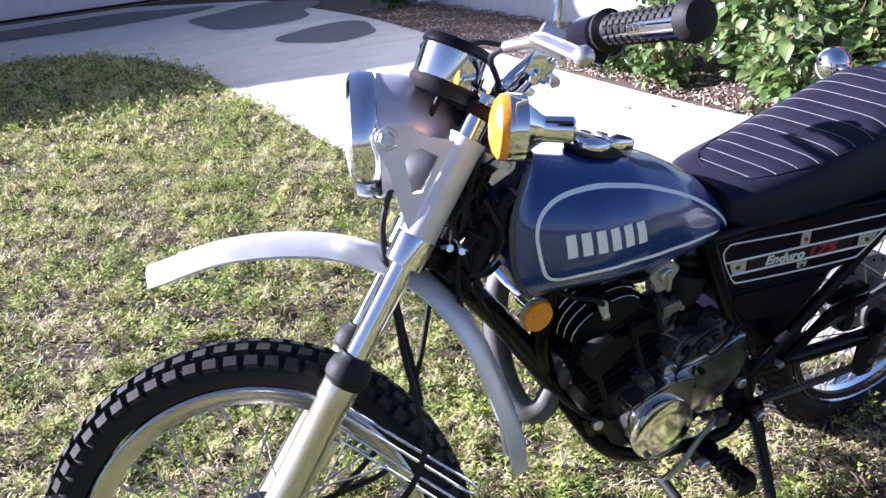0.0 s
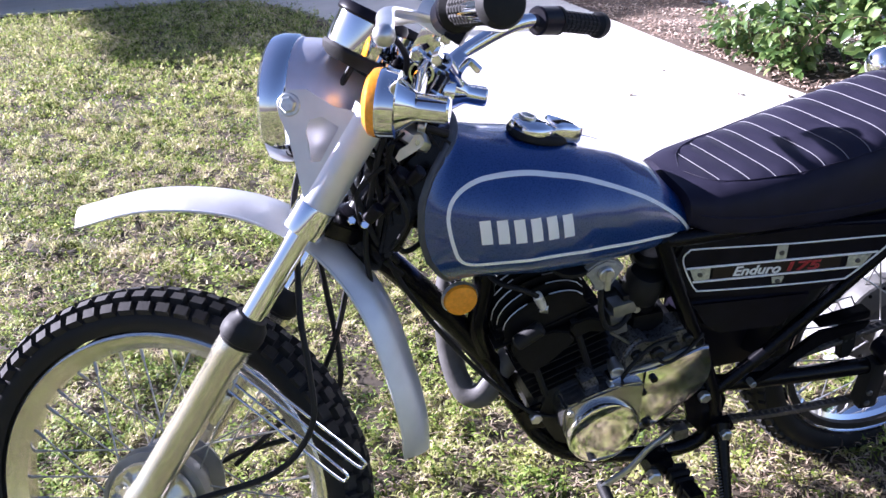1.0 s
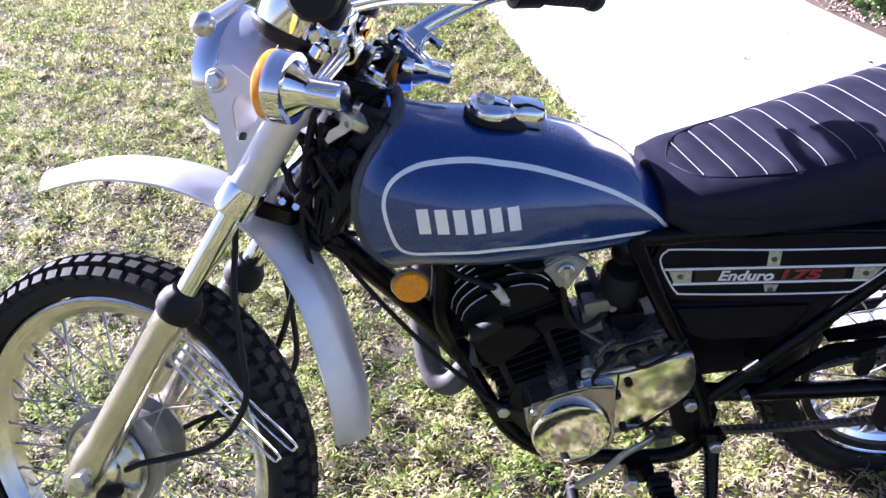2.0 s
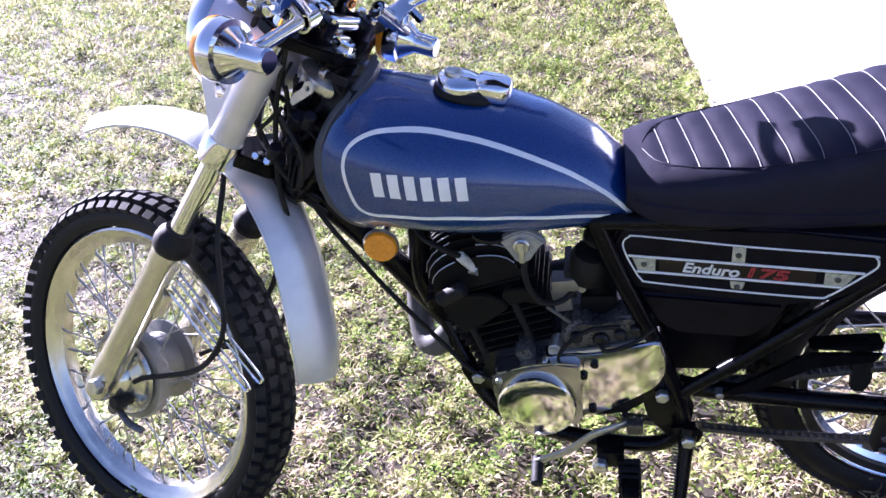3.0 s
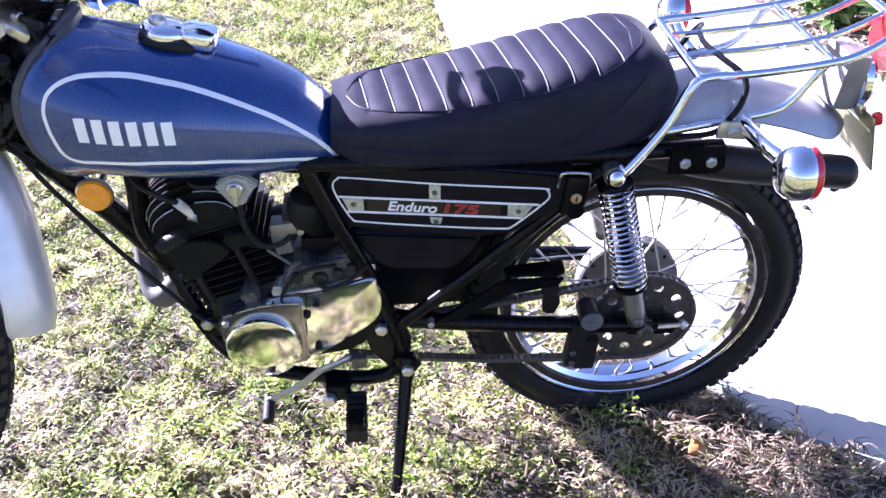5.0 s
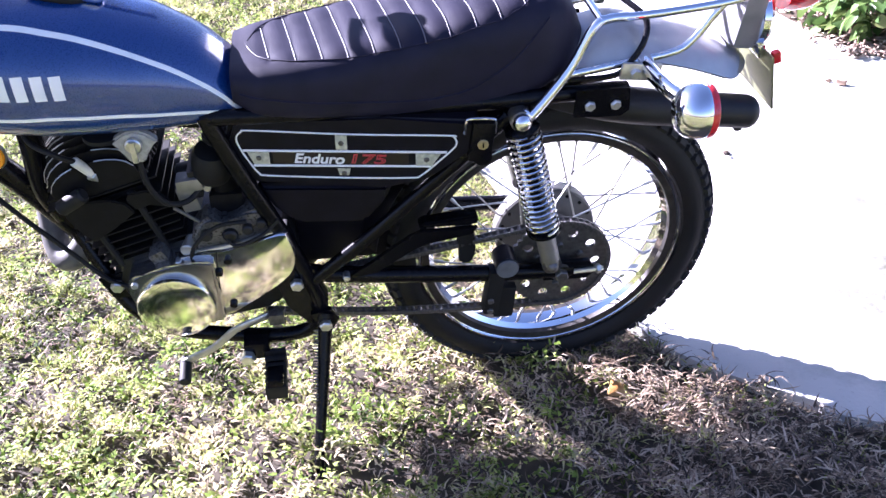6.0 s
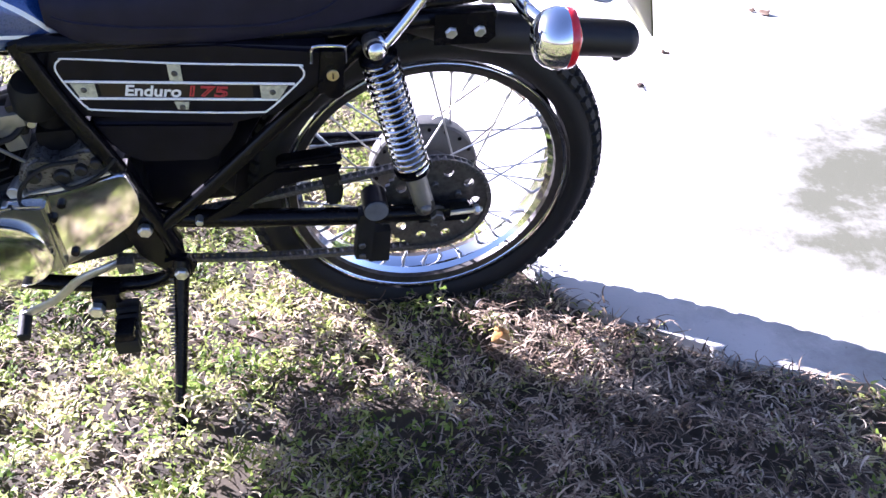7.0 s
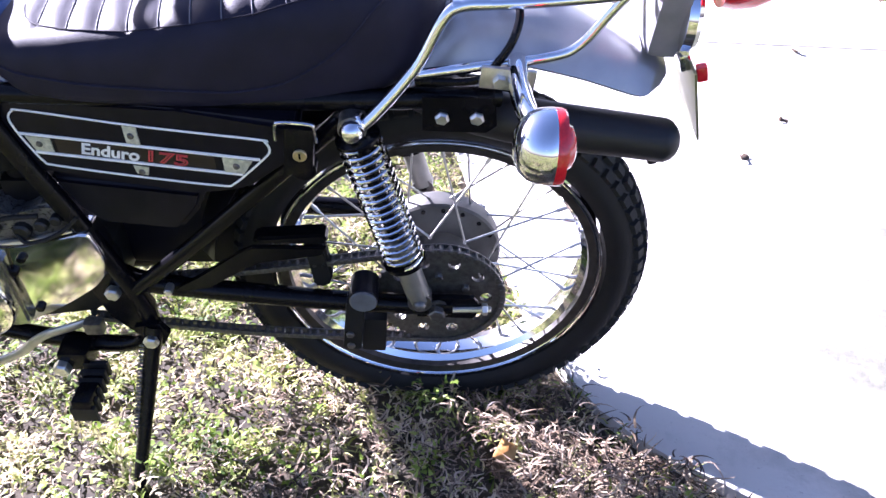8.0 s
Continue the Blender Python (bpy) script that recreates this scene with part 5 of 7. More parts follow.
    for body, x0, z0, size, mat, shear in (("Enduro", -0.436, 0.5715, 0.0235, STRIPE, 0.25), ("175", -0.357, 0.5735, 0.0225, RED, 0.15)):
        cu = bpy.data.curves.new(body, "FONT")
        cu.body, cu.size, cu.shear, cu.extrude = body, size, shear, 0.0004
        if body == "175":
            cu.fill_mode, cu.extrude, cu.bevel_depth = "NONE", 0.0002, 0.0007
        else:
            cu.offset = 0.0006
        tmp = bpy.data.objects.new("lettering", cu)
        scene.collection.objects.link(tmp)
        me = bpy.data.meshes.new_from_object(tmp.evaluated_get(bpy.context.evaluated_depsgraph_get()))
        bpy.data.objects.remove(tmp)
        me.materials.clear()
        me.materials.append(mat)
        t = new("lettering", me)
        t.parent = em
        width = max(v.co.x for v in me.vertices)
        goal = 0.077 if body == "Enduro" else 0.060
        t.matrix_basis = Matrix.Translation(on(x0, z0, 0.0018)) @ Matrix.Rotation(-math.atan(0.184), 4, "Z") @ Matrix.Rotation(radians(90), 4, "X") @ Matrix.Diagonal((goal / width, 1, 1, 1))
        t["label"] = "white script lettering" if body == "Enduro" else "red numeral lettering"
    # tool box below
    bm = BM()
    outline = [(-0.500, 0.522), (-0.29, 0.530), (-0.300, 0.500), (-0.335, 0.455), (-0.440, 0.448), (-0.470, 0.470)]
    a = [bm.verts.new(on(x, z, -0.004)) for x, z in outline]
    b = [bm.verts.new(on(x, z, -0.10)) for x, z in outline]
    k = len(a)
    bm.faces.new(a)
    bm.faces.new(b)
    for i in range(k):
        bm.faces.new((a[i], a[(i + 1) % k], b[(i + 1) % k], b[i]))
    bmesh.ops.bevel(bm, geom=bm.edges[:], offset=0.008, segments=3, affect="EDGES")
    part("air_box", bm, PLASTIC, bike, "black air box")
    bm = BM()
    box(bm, (0.17, 0.10, 0.205), Matrix.Translation((-0.365, 0.02, 0.412)), 0.012)
    part("battery_box", bm, PLASTIC, bike, "black battery box")
    # seat latch with key lock
    bm = BM()
    box(bm, (0.034, 0.020, 0.066), Matrix.Translation((-0.161, -0.146, 0.620)) @ pose(0, 0, 0, 0, 6, 0), 0.005)
    latch = part("helmet_lock", bm, BLACK, bike, "black lock with chrome loop")
    latch.location.z = -0.009
    bm = BM()
    tube(bm, curve([(-0.186, -0.150, 0.634), (-0.185, -0.152, 0.654), (-0.178, -0.153, 0.660), (-0.148, -0.153, 0.658), (-0.142, -0.152, 0.652), (-0.141, -0.150, 0.632)], 4), 0.0022, 8)
    part("lock_loop", bm, CHROME, latch)
    bm = BM()
    rod(bm, (-0.160, -0.152, 0.618), (-0.160, -0.159, 0.618), 0.008, 18, 0.1)
    part("lock_barrel", bm, PLATEBRASS, latch, "brass key barrel")
    bm = BM()
    box(bm, (0.0022, 0.001, 0.008), Matrix.Translation((-0.160, -0.1592, 0.618)), 0.0)
    part("key_slot", bm, BLACK, latch)
    bm = BM()
    lathe(bm, [(0, -0.01), (0.014, -0.01), (0.014, 0.01), (0, 0.01)], Matrix.Translation((-0.158, -0.142, 0.592)) @ Matrix.Rotation(radians(90), 4, "X"), 20)
    part("lock_boss", bm, BLACK, latch)


side_cover()


# ---- engine ----
def engine():
    base = Vector((-0.690, 0, 0.385))
    tilt = pose(0, 0, 0, 0, -17, 0)
    M = Matrix.Translation(base) @ tilt
    bm = BM()
    box(bm, (0.110, 0.110, 0.13), M @ Matrix.Translation((0, 0, 0.055)), 0.012)
    cyl = part("cylinder", bm, ENGINE, bike, "black finned two-stroke cylinder")
    for i in range(8):
        bm = BM()
        wx = 0.160 - 0.004 * abs(i - 5)
        box(bm, (wx, 0.150, 0.0028), M @ Matrix.Translation((0.008, 0, 0.004 + i * 0.0150)), 0.0012)
        part("fin", bm, ENGINE, cyl)
    for x in (-0.012, 0.012):
        bm = BM()
        rod(bm, M @ Vector((x * 3.4, -0.072, 0.0)), M @ Vector((x * 3.4, -0.072, 0.125)), 0.006, 8)
        part("fin_damper", bm, RUBBER, cyl)
    # flat panel on the flank, over the front of the fins
    bm = BM()
    plate(bm, [(-0.788, 0.476), (-0.792, 0.496), (-0.784, 0.506), (-0.722, 0.509), (-0.697, 0.500), (-0.686, 0.482), (-0.720, 0.456), (-0.757, 0.430), (-0.772, 0.446)], 0.008, Matrix.Translation((0, -0.078, 0)))
    bmesh.ops.bevel(bm, geom=bm.edges[:], offset=0.002, segments=2, affect="EDGES")
    part("flank_panel", bm, ENGINE, cyl)
    bm = BM()
    plate(bm, [(-0.683, 0.484), (-0.696, 0.503), (-0.690, 0.516), (-0.664, 0.520), (-0.640, 0.510), (-0.628, 0.492), (-0.640, 0.486), (-0.662, 0.496)], 0.006, Matrix.Translation((0, -0.077, 0)))
    bmesh.ops.bevel(bm, geom=bm.edges[:], offset=0.002, segments=2, affect="EDGES")
    part("flank_panel", bm, ENGINE, cyl)
    # head: curved fins
    H = M @ Matrix.Translation((0, 0, 0.138))
    bm = BM()
    lathe(bm, [(0, -0.01), (0.062, -0.01), (0.066, 0.0), (0.055, 0.040), (0.03, 0.055), (0, 0.058)], H, 32)
    head = part("cylinder_head", bm, ENGINE, cyl, "black cylinder head with upright fins")
    for i in range(13):
        y = -0.069 + i * 0.0115
        out = []
        ht = 0.082 * math.sqrt(1 - (y / 0.084) ** 2)
        for a in np.linspace(0, 180, 13):
            out.append((0.088 * math.cos(radians(a)) * (1 - 0.22 * (y / 0.07) ** 2), 0.006 + ht * math.sin(radians(a)) ** 0.7))
        out.append((-0.078, -0.004))
        out.append((0.078, -0.004))
        bm = BM()
        plate(bm, out, 0.0026, H @ Matrix.Translation((0, y, 0)))
        part("head_fin", bm, ENGINE, head)
        # Thin bright lines put the sun's glint on the black fin edges.
        for stretch in (out[1:6], out[7:12]):
            bm = BM()
            tube(bm, [H @ Vector((x, y, z + 0.0004)) for x, z in stretch], 0.0011, 6)
            part("fin_edge_glint", bm, ZINC, head, "bright line for the glint on a fin edge")
    for i in range(4):
        bm = BM()
        z = -0.002 + i * 0.013
        box(bm, (0.180 - i * 0.014, 0.148 - i * 0.012, 0.0030), H @ Matrix.Translation((0, 0, z)), 0.0012)
        part("head_fin", bm, ENGINE, head)
    # plug with its cap
    p, q = Vector((-0.728, -0.055, 0.528)), Vector((-0.756, -0.085, 0.592))
    bm = BM()
    rod(bm, p, p.lerp(q, 0.35), 0.011, 6, 0.1)
    plug = part("spark_plug", bm, ZINC, head, "spark plug with white insulator")
    bm = BM()
    rod(bm, p.lerp(q, 0.33), p.lerp(q, 0.85), 0.0075, 14, 0.2)
    part("insulator", bm, WHITE, plug)
    bm = BM()
    tube(bm, curve([p.lerp(q, 0.8), q + Vector((-0.02, -0.004, 0.01)), q + Vector((-0.06, 0.03, 0.02)), Vector((-0.83, 0.0, 0.66))], 6), 0.0045, 8)
    part("plug_lead", bm, RUBBER, plug)
    bm = BM()
    rod(bm, H @ Vector((-0.060, -0.090, 0.006)), H @ Vector((-0.012, -0.094, 0.020)), 0.0125, 12, 0.3)
    part("plug_cap", bm, RUBBER, plug)
    # crankcase
    bm = BM()
    plate(bm, [(-0.755, 0.330), (-0.735, 0.395), (-0.63, 0.415), (-0.560, 0.440), (-0.475, 0.435), (-0.445, 0.385), (-0.450, 0.300), (-0.500, 0.245), (-0.62, 0.225), (-0.715, 0.250)], 0.150)
    bmesh.ops.bevel(bm, geom=bm.edges[:], offset=0.012, segments=3, affect="EDGES")
    case = part("crankcase", bm, CASE, bike, "dull black crankcase")
    # magneto drum
    mc = Matrix.Translation((-0.649, -0.070, 0.321)) @ Matrix.Rotation(radians(90), 4, "X")
    bm = BM()
    lathe(bm, [(0.0, 0.0), (0.060, 0.0), (0.060, 0.052), (0.0, 0.052)], mc, 56)
    mag = part("magneto_case", bm, POLISHED, bike, "polished magneto cover")
    bm = BM()
    lathe(bm, [(0.0, 0.050), (0.060, 0.050), (0.0625, 0.053), (0.0625, 0.060), (0.0605, 0.0650), (0.0570, 0.0665), (0.03, 0.0672), (0.0, 0.0674)], mc, 56)
    part("magneto_cover", bm, POLISHED, mag, "round polished disc cover")
    # sprocket cover behind it
    bm = BM()
    out = [(-0.640, 0.392), (-0.600, 0.412), (-0.555, 0.416), (-0.470, 0.438), (-0.456, 0.425), (-0.449, 0.385), (-0.462, 0.350), (-0.50, 0.318), (-0.545, 0.288), (-0.575, 0.272), (-0.60, 0.270)]
    ring = curve([(x, 0, z) for x, z in out], 3, True)
    mid = sum(ring, Vector()) / len(ring)
    rings = [[bm.verts.new(mid + (q - mid) * k + Vector((0, y, 0))) for q in ring] for k, y in ((1.0, -0.070), (1.0, -0.100), (0.985, -0.1055), (0.955, -0.1085), (0.75, -0.1095), (0.4, -0.1100), (0.1, -0.1102))]
    skin(bm, rings)
    sc = part("sprocket_cover", bm, POLISHED, bike, "polished sprocket cover")
    for x, z in ((-0.633, 0.398), (-0.558, 0.396), (-0.575, 0.372), (-0.562, 0.300)):
        bm = BM()
        rod(bm, (x, -0.100, z), (x, -0.1165, z), 0.0065, 14, 0.25)
        part("cover_screw", bm, ZINC if x < -0.6 else BLACK, sc)
    bm = BM()
    box(bm, (0.0012, 0.004, 0.13), Matrix.Translation((-0.578, -0.1105, 0.348)) @ pose(0, 0, 0, 0, 4, 0))
    part("cover_joint", bm, BLACK, sc)
    bm = BM()
    rod(bm, (-0.618, -0.102, 0.413), (-0.612, -0.07, 0.413), 0.012, 12)
    part("case_lug", bm, ALU, case)
    bm = BM()
    rod(bm, (-0.705, -0.112, 0.372), (-0.705, -0.08, 0.372), 0.009, 6)
    part("case_lug", bm, ALU, case)
    # housing behind the magneto, with a corner lug
    bm = BM()
    plate(bm, [(-0.718, 0.366), (-0.712, 0.382), (-0.690, 0.388), (-0.655, 0.400), (-0.620, 0.404), (-0.580, 0.402), (-0.578, 0.275), (-0.640, 0.262), (-0.700, 0.290), (-0.716, 0.330)], 0.062, Matrix.Translation((0, -0.092, 0)))
    bmesh.ops.bevel(bm, geom=bm.edges[:], offset=0.004, segments=2, affect="EDGES")
    part("magneto_housing", bm, CASEALLOY, mag, "polished alloy magneto housing")
    bm = BM()
    rod(bm, (-0.706, -0.120, 0.370), (-0.706, -0.127, 0.370), 0.0055, 12, 0.2)
    part("housing_screw", bm, ZINC, mag)
    # cast top of the case with the oil pump
    bm = BM()
    plate(bm, [(-0.606, 0.404), (-0.610, 0.436), (-0.592, 0.462), (-0.574, 0.470), (-0.556, 0.452), (-0.530, 0.462), (-0.512, 0.478), (-0.490, 0.476), (-0.480, 0.450), (-0.478, 0.428), (-0.540, 0.412)], 0.050, Matrix.Translation((0, -0.070, 0)))
    bmesh.ops.bevel(bm, geom=bm.edges[:], offset=0.006, segments=3, affect="EDGES")
    pump = part("oil_pump_housing", bm, GRIMY, case, "grimy cast alloy oil pump housing")
    for x, z, r in ((-0.585, 0.440, 0.010), (-0.548, 0.436, 0.012), (-0.520, 0.446, 0.009), (-0.498, 0.456, 0.008)):
        bm = BM()
        rod(bm, (x, -0.092, z), (x, -0.106, z), r, 14, 0.25)
        part("pump_boss", bm, CASE, pump)
    bm = BM()
    tube(bm, [(-0.604, -0.100, 0.408), (-0.545, -0.100, 0.418), (-0.482, -0.098, 0.434)], 0.0045, 8)
    part("case_rib", bm, ALU, pump)
    bm = BM()
    box(bm, (0.026, 0.05, 0.026), Matrix.Translation((-0.664, -0.078, 0.402)) @ pose(0, 0, 0, 0, -25, 0), 0.006)
    part("case_lug", bm, GRIMY, case)
    for pts, r in (([(-0.615, -0.105, 0.40), (-0.60, -0.112, 0.435), (-0.565, -0.108, 0.462), (-0.52, -0.10, 0.462)], 0.0035), ([(-0.56, -0.098, 0.44), (-0.54, -0.112, 0.425), (-0.50, -0.105, 0.435), (-0.47, -0.10, 0.46)], 0.003)):
        bm = BM()
        tube(bm, curve(pts, 6), r, 8)
        part("oil_hose", bm, RUBBER, case)
    # carburettor and intake
    bm = BM()
    rod(bm, (-0.585, -0.03, 0.515), (-0.520, -0.03, 0.525), 0.026, 20)
    rod(bm, (-0.552, -0.035, 0.475), (-0.548, -0.035, 0.575), 0.022, 20)
    box(bm, (0.055, 0.055, 0.040), Matrix.Translation((-0.55, -0.035, 0.470)), 0.010)
    carb = part("carburettor", bm, ENGINE, bike, "dark carburettor behind the cylinder")
    bm = BM()
    rod(bm, (-0.548, -0.035, 0.570), (-0.546, -0.035, 0.592), 0.026, 18, 0.3)
    part("carb_top", bm, RUBBER, carb)
    bm = BM()
    rod(bm, (-0.62, -0.03, 0.507), (-0.585, -0.03, 0.515), 0.022, 16)
    box(bm, (0.012, 0.07, 0.05), Matrix.Translation((-0.592, -0.03, 0.513)) @ pose(0, 0, 0, 0, -10, 0), 0.004)
    part("intake_flange", bm, CASE, carb)
    bm = BM()
    box(bm, (0.040, 0.040, 0.022), Matrix.Translation((-0.600, -0.052, 0.516)) @ pose(0, 0, 0, 0, -6, 0), 0.005)
    box(bm, (0.028, 0.040, 0.045), Matrix.Translation((-0.606, -0.048, 0.487)) @ pose(0, 0, 0, 0, -10, 0), 0.005)
    part("inlet_manifold", bm, HUBALU, carb, "pale alloy inlet manifold")
    bm = BM()
    tube(bm, [(-0.628, -0.082, 0.486), (-0.580, -0.086, 0.446)], 0.0028, 8)
    part("throttle_cable", bm, STEEL, carb)
    bm = BM()
    lathe(bm, [(0, -0.03), (0.028, -0.03), (0.031, -0.022), (0.031, 0.012), (0.026, 0.022), (0, 0.026)], Matrix.Translation((-0.562, -0.052, 0.548)) @ pose(0, 0, 0, 10, 8, 0), 24)
    part("carb_cap", bm, RUBBER, carb, "black rubber carburettor hood")
    bm = BM()
    rod(bm, (-0.575, -0.056, 0.505), (-0.575, -0.066, 0.505), 0.006, 12)
    part("carb_screw", bm, ZINC, carb)
    bm = BM()
    rod(bm, (-0.545, -0.054, 0.540), (-0.545, -0.066, 0.540), 0.006, 12)
    part("carb_screw", bm, BRASS, carb)
    bm = BM()
    tube(bm, curve([(-0.52, -0.03, 0.525), (-0.47, -0.03, 0.535), (-0.42, -0.02, 0.54)], 5), 0.028, 16)
    part("inlet_boot", bm, RUBBER, carb)
    # petcock and hose
    bm = BM()
    plate(bm, [(-0.690, 0.622), (-0.672, 0.634), (-0.655, 0.640), (-0.638, 0.634), (-0.622, 0.620), (-0.640, 0.606), (-0.646, 0.586), (-0.668, 0.586), (-0.672, 0.606)], 0.016, Matrix.Translation((0, -0.096, 0)))
    bmesh.ops.bevel(bm, geom=bm.edges[:], offset=0.003, segments=2, affect="EDGES")
    pc = part("petcock", bm, CLEAR, bike, "pale fuel tap under the tank")
    bm = BM()
    rod(bm, (-0.656, -0.104, 0.619), (-0.656, -0.114, 0.619), 0.012, 16)
    box(bm, (0.008, 0.006, 0.034), Matrix.Translation((-0.656, -0.116, 0.612)), 0.002)
    part("tap_lever", bm, ZINC, pc)
    bm = BM()
    tube(bm, curve([(-0.657, -0.096, 0.59), (-0.653, -0.096, 0.54), (-0.635, -0.088, 0.500), (-0.605, -0.075, 0.492), (-0.58, -0.06, 0.51)], 6), 0.0045, 10)
    part("fuel_hose", bm, RUBBER, pc)
    # exhaust
    bm = BM()
    tube(bm, curve([(-0.755, 0.0, 0.425), (-0.79, -0.008, 0.385), (-0.822, -0.018, 0.352), (-0.848, 0.004, 0.352), (-0.858, 0.045, 0.40), (-0.852, 0.085, 0.48), (-0.825, 0.110, 0.56), (-0.77, 0.13, 0.60), (-0.65, 0.15, 0.58), (-0.50, 0.165, 0.52), (-0.40, 0.17, 0.47)], 6), 0.021, 16)
    part("exhaust_pipe", bm, GREYPIPE, bike, "dull grey exhaust header")
    bm = BM()
    tube(bm, curve([(-0.40, 0.17, 0.47), (-0.30, 0.15, 0.53), (-0.12, 0.06, 0.604), (0.05, -0.085, 0.622), (0.256, -0.125, 0.614)], 6), [0.022, 0.026, 0.029, 0.031] + [0.033] * 9 + [0.033, 0.032, 0.031, 0.030, 0.0295, 0.029, 0.0285, 0.028, 0.0275, 0.027, 0.0265, 0.026], 22)
    muff = part("muffler", bm, MUFFLER, bike, "matt black upswept muffler")
    bm = BM()
    bmesh.ops.create_uvsphere(bm, u_segments=22, v_segments=10, radius=0.0259, matrix=Matrix.Translation((0.255, -0.125, 0.614)) @ Matrix.Diagonal((0.8, 1, 1, 1)))
    part("muffler_cap", bm, MUFFLER, muff)
    bm = BM()
    rod(bm, (0.246, -0.126, 0.594), (0.250, -0.127, 0.584), 0.007, 12)
    part("outlet", bm, MUFFLER, muff)
    # foot controls
    bm = BM()
    tube(bm, curve([(-0.500, -0.100, 0.262), (-0.530, -0.122, 0.268), (-0.565, -0.134, 0.262), (-0.600, -0.142, 0.236), (-0.640, -0.150, 0.222), (-0.655, -0.152, 0.216)], 5), [(0.005, 0.008)] * 26, 10, flat=(0, 1, 0))
    sh = part("gear_lever", bm, SPOKE, bike, "bare steel gear lever")
    bm = BM()
    rod(bm, (-0.652, -0.142, 0.216), (-0.652, -0.190, 0.206), 0.010, 14, 0.2)
    part("pedal_rubber", bm, RUBBER, sh)
    bm = BM()
    box(bm, (0.026, 0.018, 0.022), Matrix.Translation((-0.496, -0.112, 0.262)), 0.004)
    part("lever_boss", bm, STEEL, sh)
    bm = BM()
    box(bm, (0.045, 0.04, 0.035), Matrix.Translation((-0.535, -0.115, 0.205)), 0.006)
    box(bm, (0.028, 0.085, 0.020), Matrix.Translation((-0.505, -0.165, 0.188)) @ pose(0, 0, 0, -10, 0, 0), 0.005)
    peg = part("foot_peg", bm, BLACK, bike, "black folding foot peg")
    for i in range(6):
        bm = BM()
        box(bm, (0.036, 0.008, 0.028), Matrix.Translation((-0.505, -0.132 - 0.0145 * i, 0.190 - 0.0026 * i)), 0.002)
        part("peg_rib", bm, RUBBER, peg)
    bm = BM()
    rod(bm, (-0.552, -0.130, 0.198), (-0.552, -0.148, 0.198), 0.013, 6, 0.2)
    part("peg_bolt", bm, ZINC, peg)
    bm = BM()
    rod(bm, (-0.53, 0.10, 0.205), (-0.53, 0.20, 0.205), 0.013, 12)
    part("foot_peg", bm, RUBBER, bike)


CASE = material("crankcase_paint", (0.012, 0.012, 0.013), 0.42, 0.2, 0.3, 50, bump=0.15, bump_scale=300)
CASEALLOY = material("case_alloy", (0.34, 0.335, 0.33), 0.16, 0.9, 0.15, 40, bump=0.05, bump_scale=150)
GRIMY = material("grimy_alloy", (0.15, 0.145, 0.14), 0.45, 0.6, 0.35, 40, bump=0.2, bump_scale=220, dirt=(0.04, 0.035, 0.03), dirt_at=0.52)
BRASS = material("brass", (0.45, 0.32, 0.10), 0.35, 0.9, 0.15, 80)
MUFFLER = material("muffler_black", (0.010, 0.010, 0.013), 0.5, 0.0, 0.3, 30, bump=0.08, bump_scale=200)
engine()


def side_stand():
    a, b = Vector((-0.414, -0.114, 0.246)), Vector((-0.448, -0.258, 0.034))
    bm = BM()
    plate(bm, [(-0.438, 0.262), (-0.402, 0.270), (-0.390, 0.248), (-0.402, 0.226), (-0.426, 0.230)], 0.010, Matrix.Translation((0, -0.110, 0)))
    part("stand_bracket", bm, BLACK, bike)
    bm = BM()
    tube(bm, [a + (a - b) * 0.05, a.lerp(b, 0.1), a.lerp(b, 0.9), b], [0.016, 0.012, 0.009, 0.009], 12)
    box(bm, (0.030, 0.050, 0.006), Matrix.Translation(b + Vector((0, -0.01, -0.004))) @ pose(0, 0, 0, -9, 0, 0), 0.002)
    st = part("side_stand", bm, BLACK, bike, "black side stand with coil spring")
    bm = BM()
    rod(bm, a + Vector((0, -0.020, 0)), a + Vector((0, 0.01, 0)), 0.011, 6, 0.2)
    part("stand_bolt", bm, ZINC, st)
    m = along(a + Vector((-0.016, -0.006, -0.015)), a.lerp(b, 0.55) + Vector((-0.010, -0.004, 0)))
    L = (a.lerp(b, 0.55) - a).length - 0.015
    bm = BM()
    tube(bm, [m @ Vector((0.0058 * math.cos(6.28318 * i / 10), 0.0058 * math.sin(6.28318 * i / 10), L * i / 240)) for i in range(241)], 0.0014, 6)
    part("stand_spring", bm, STEEL, st)


side_stand()


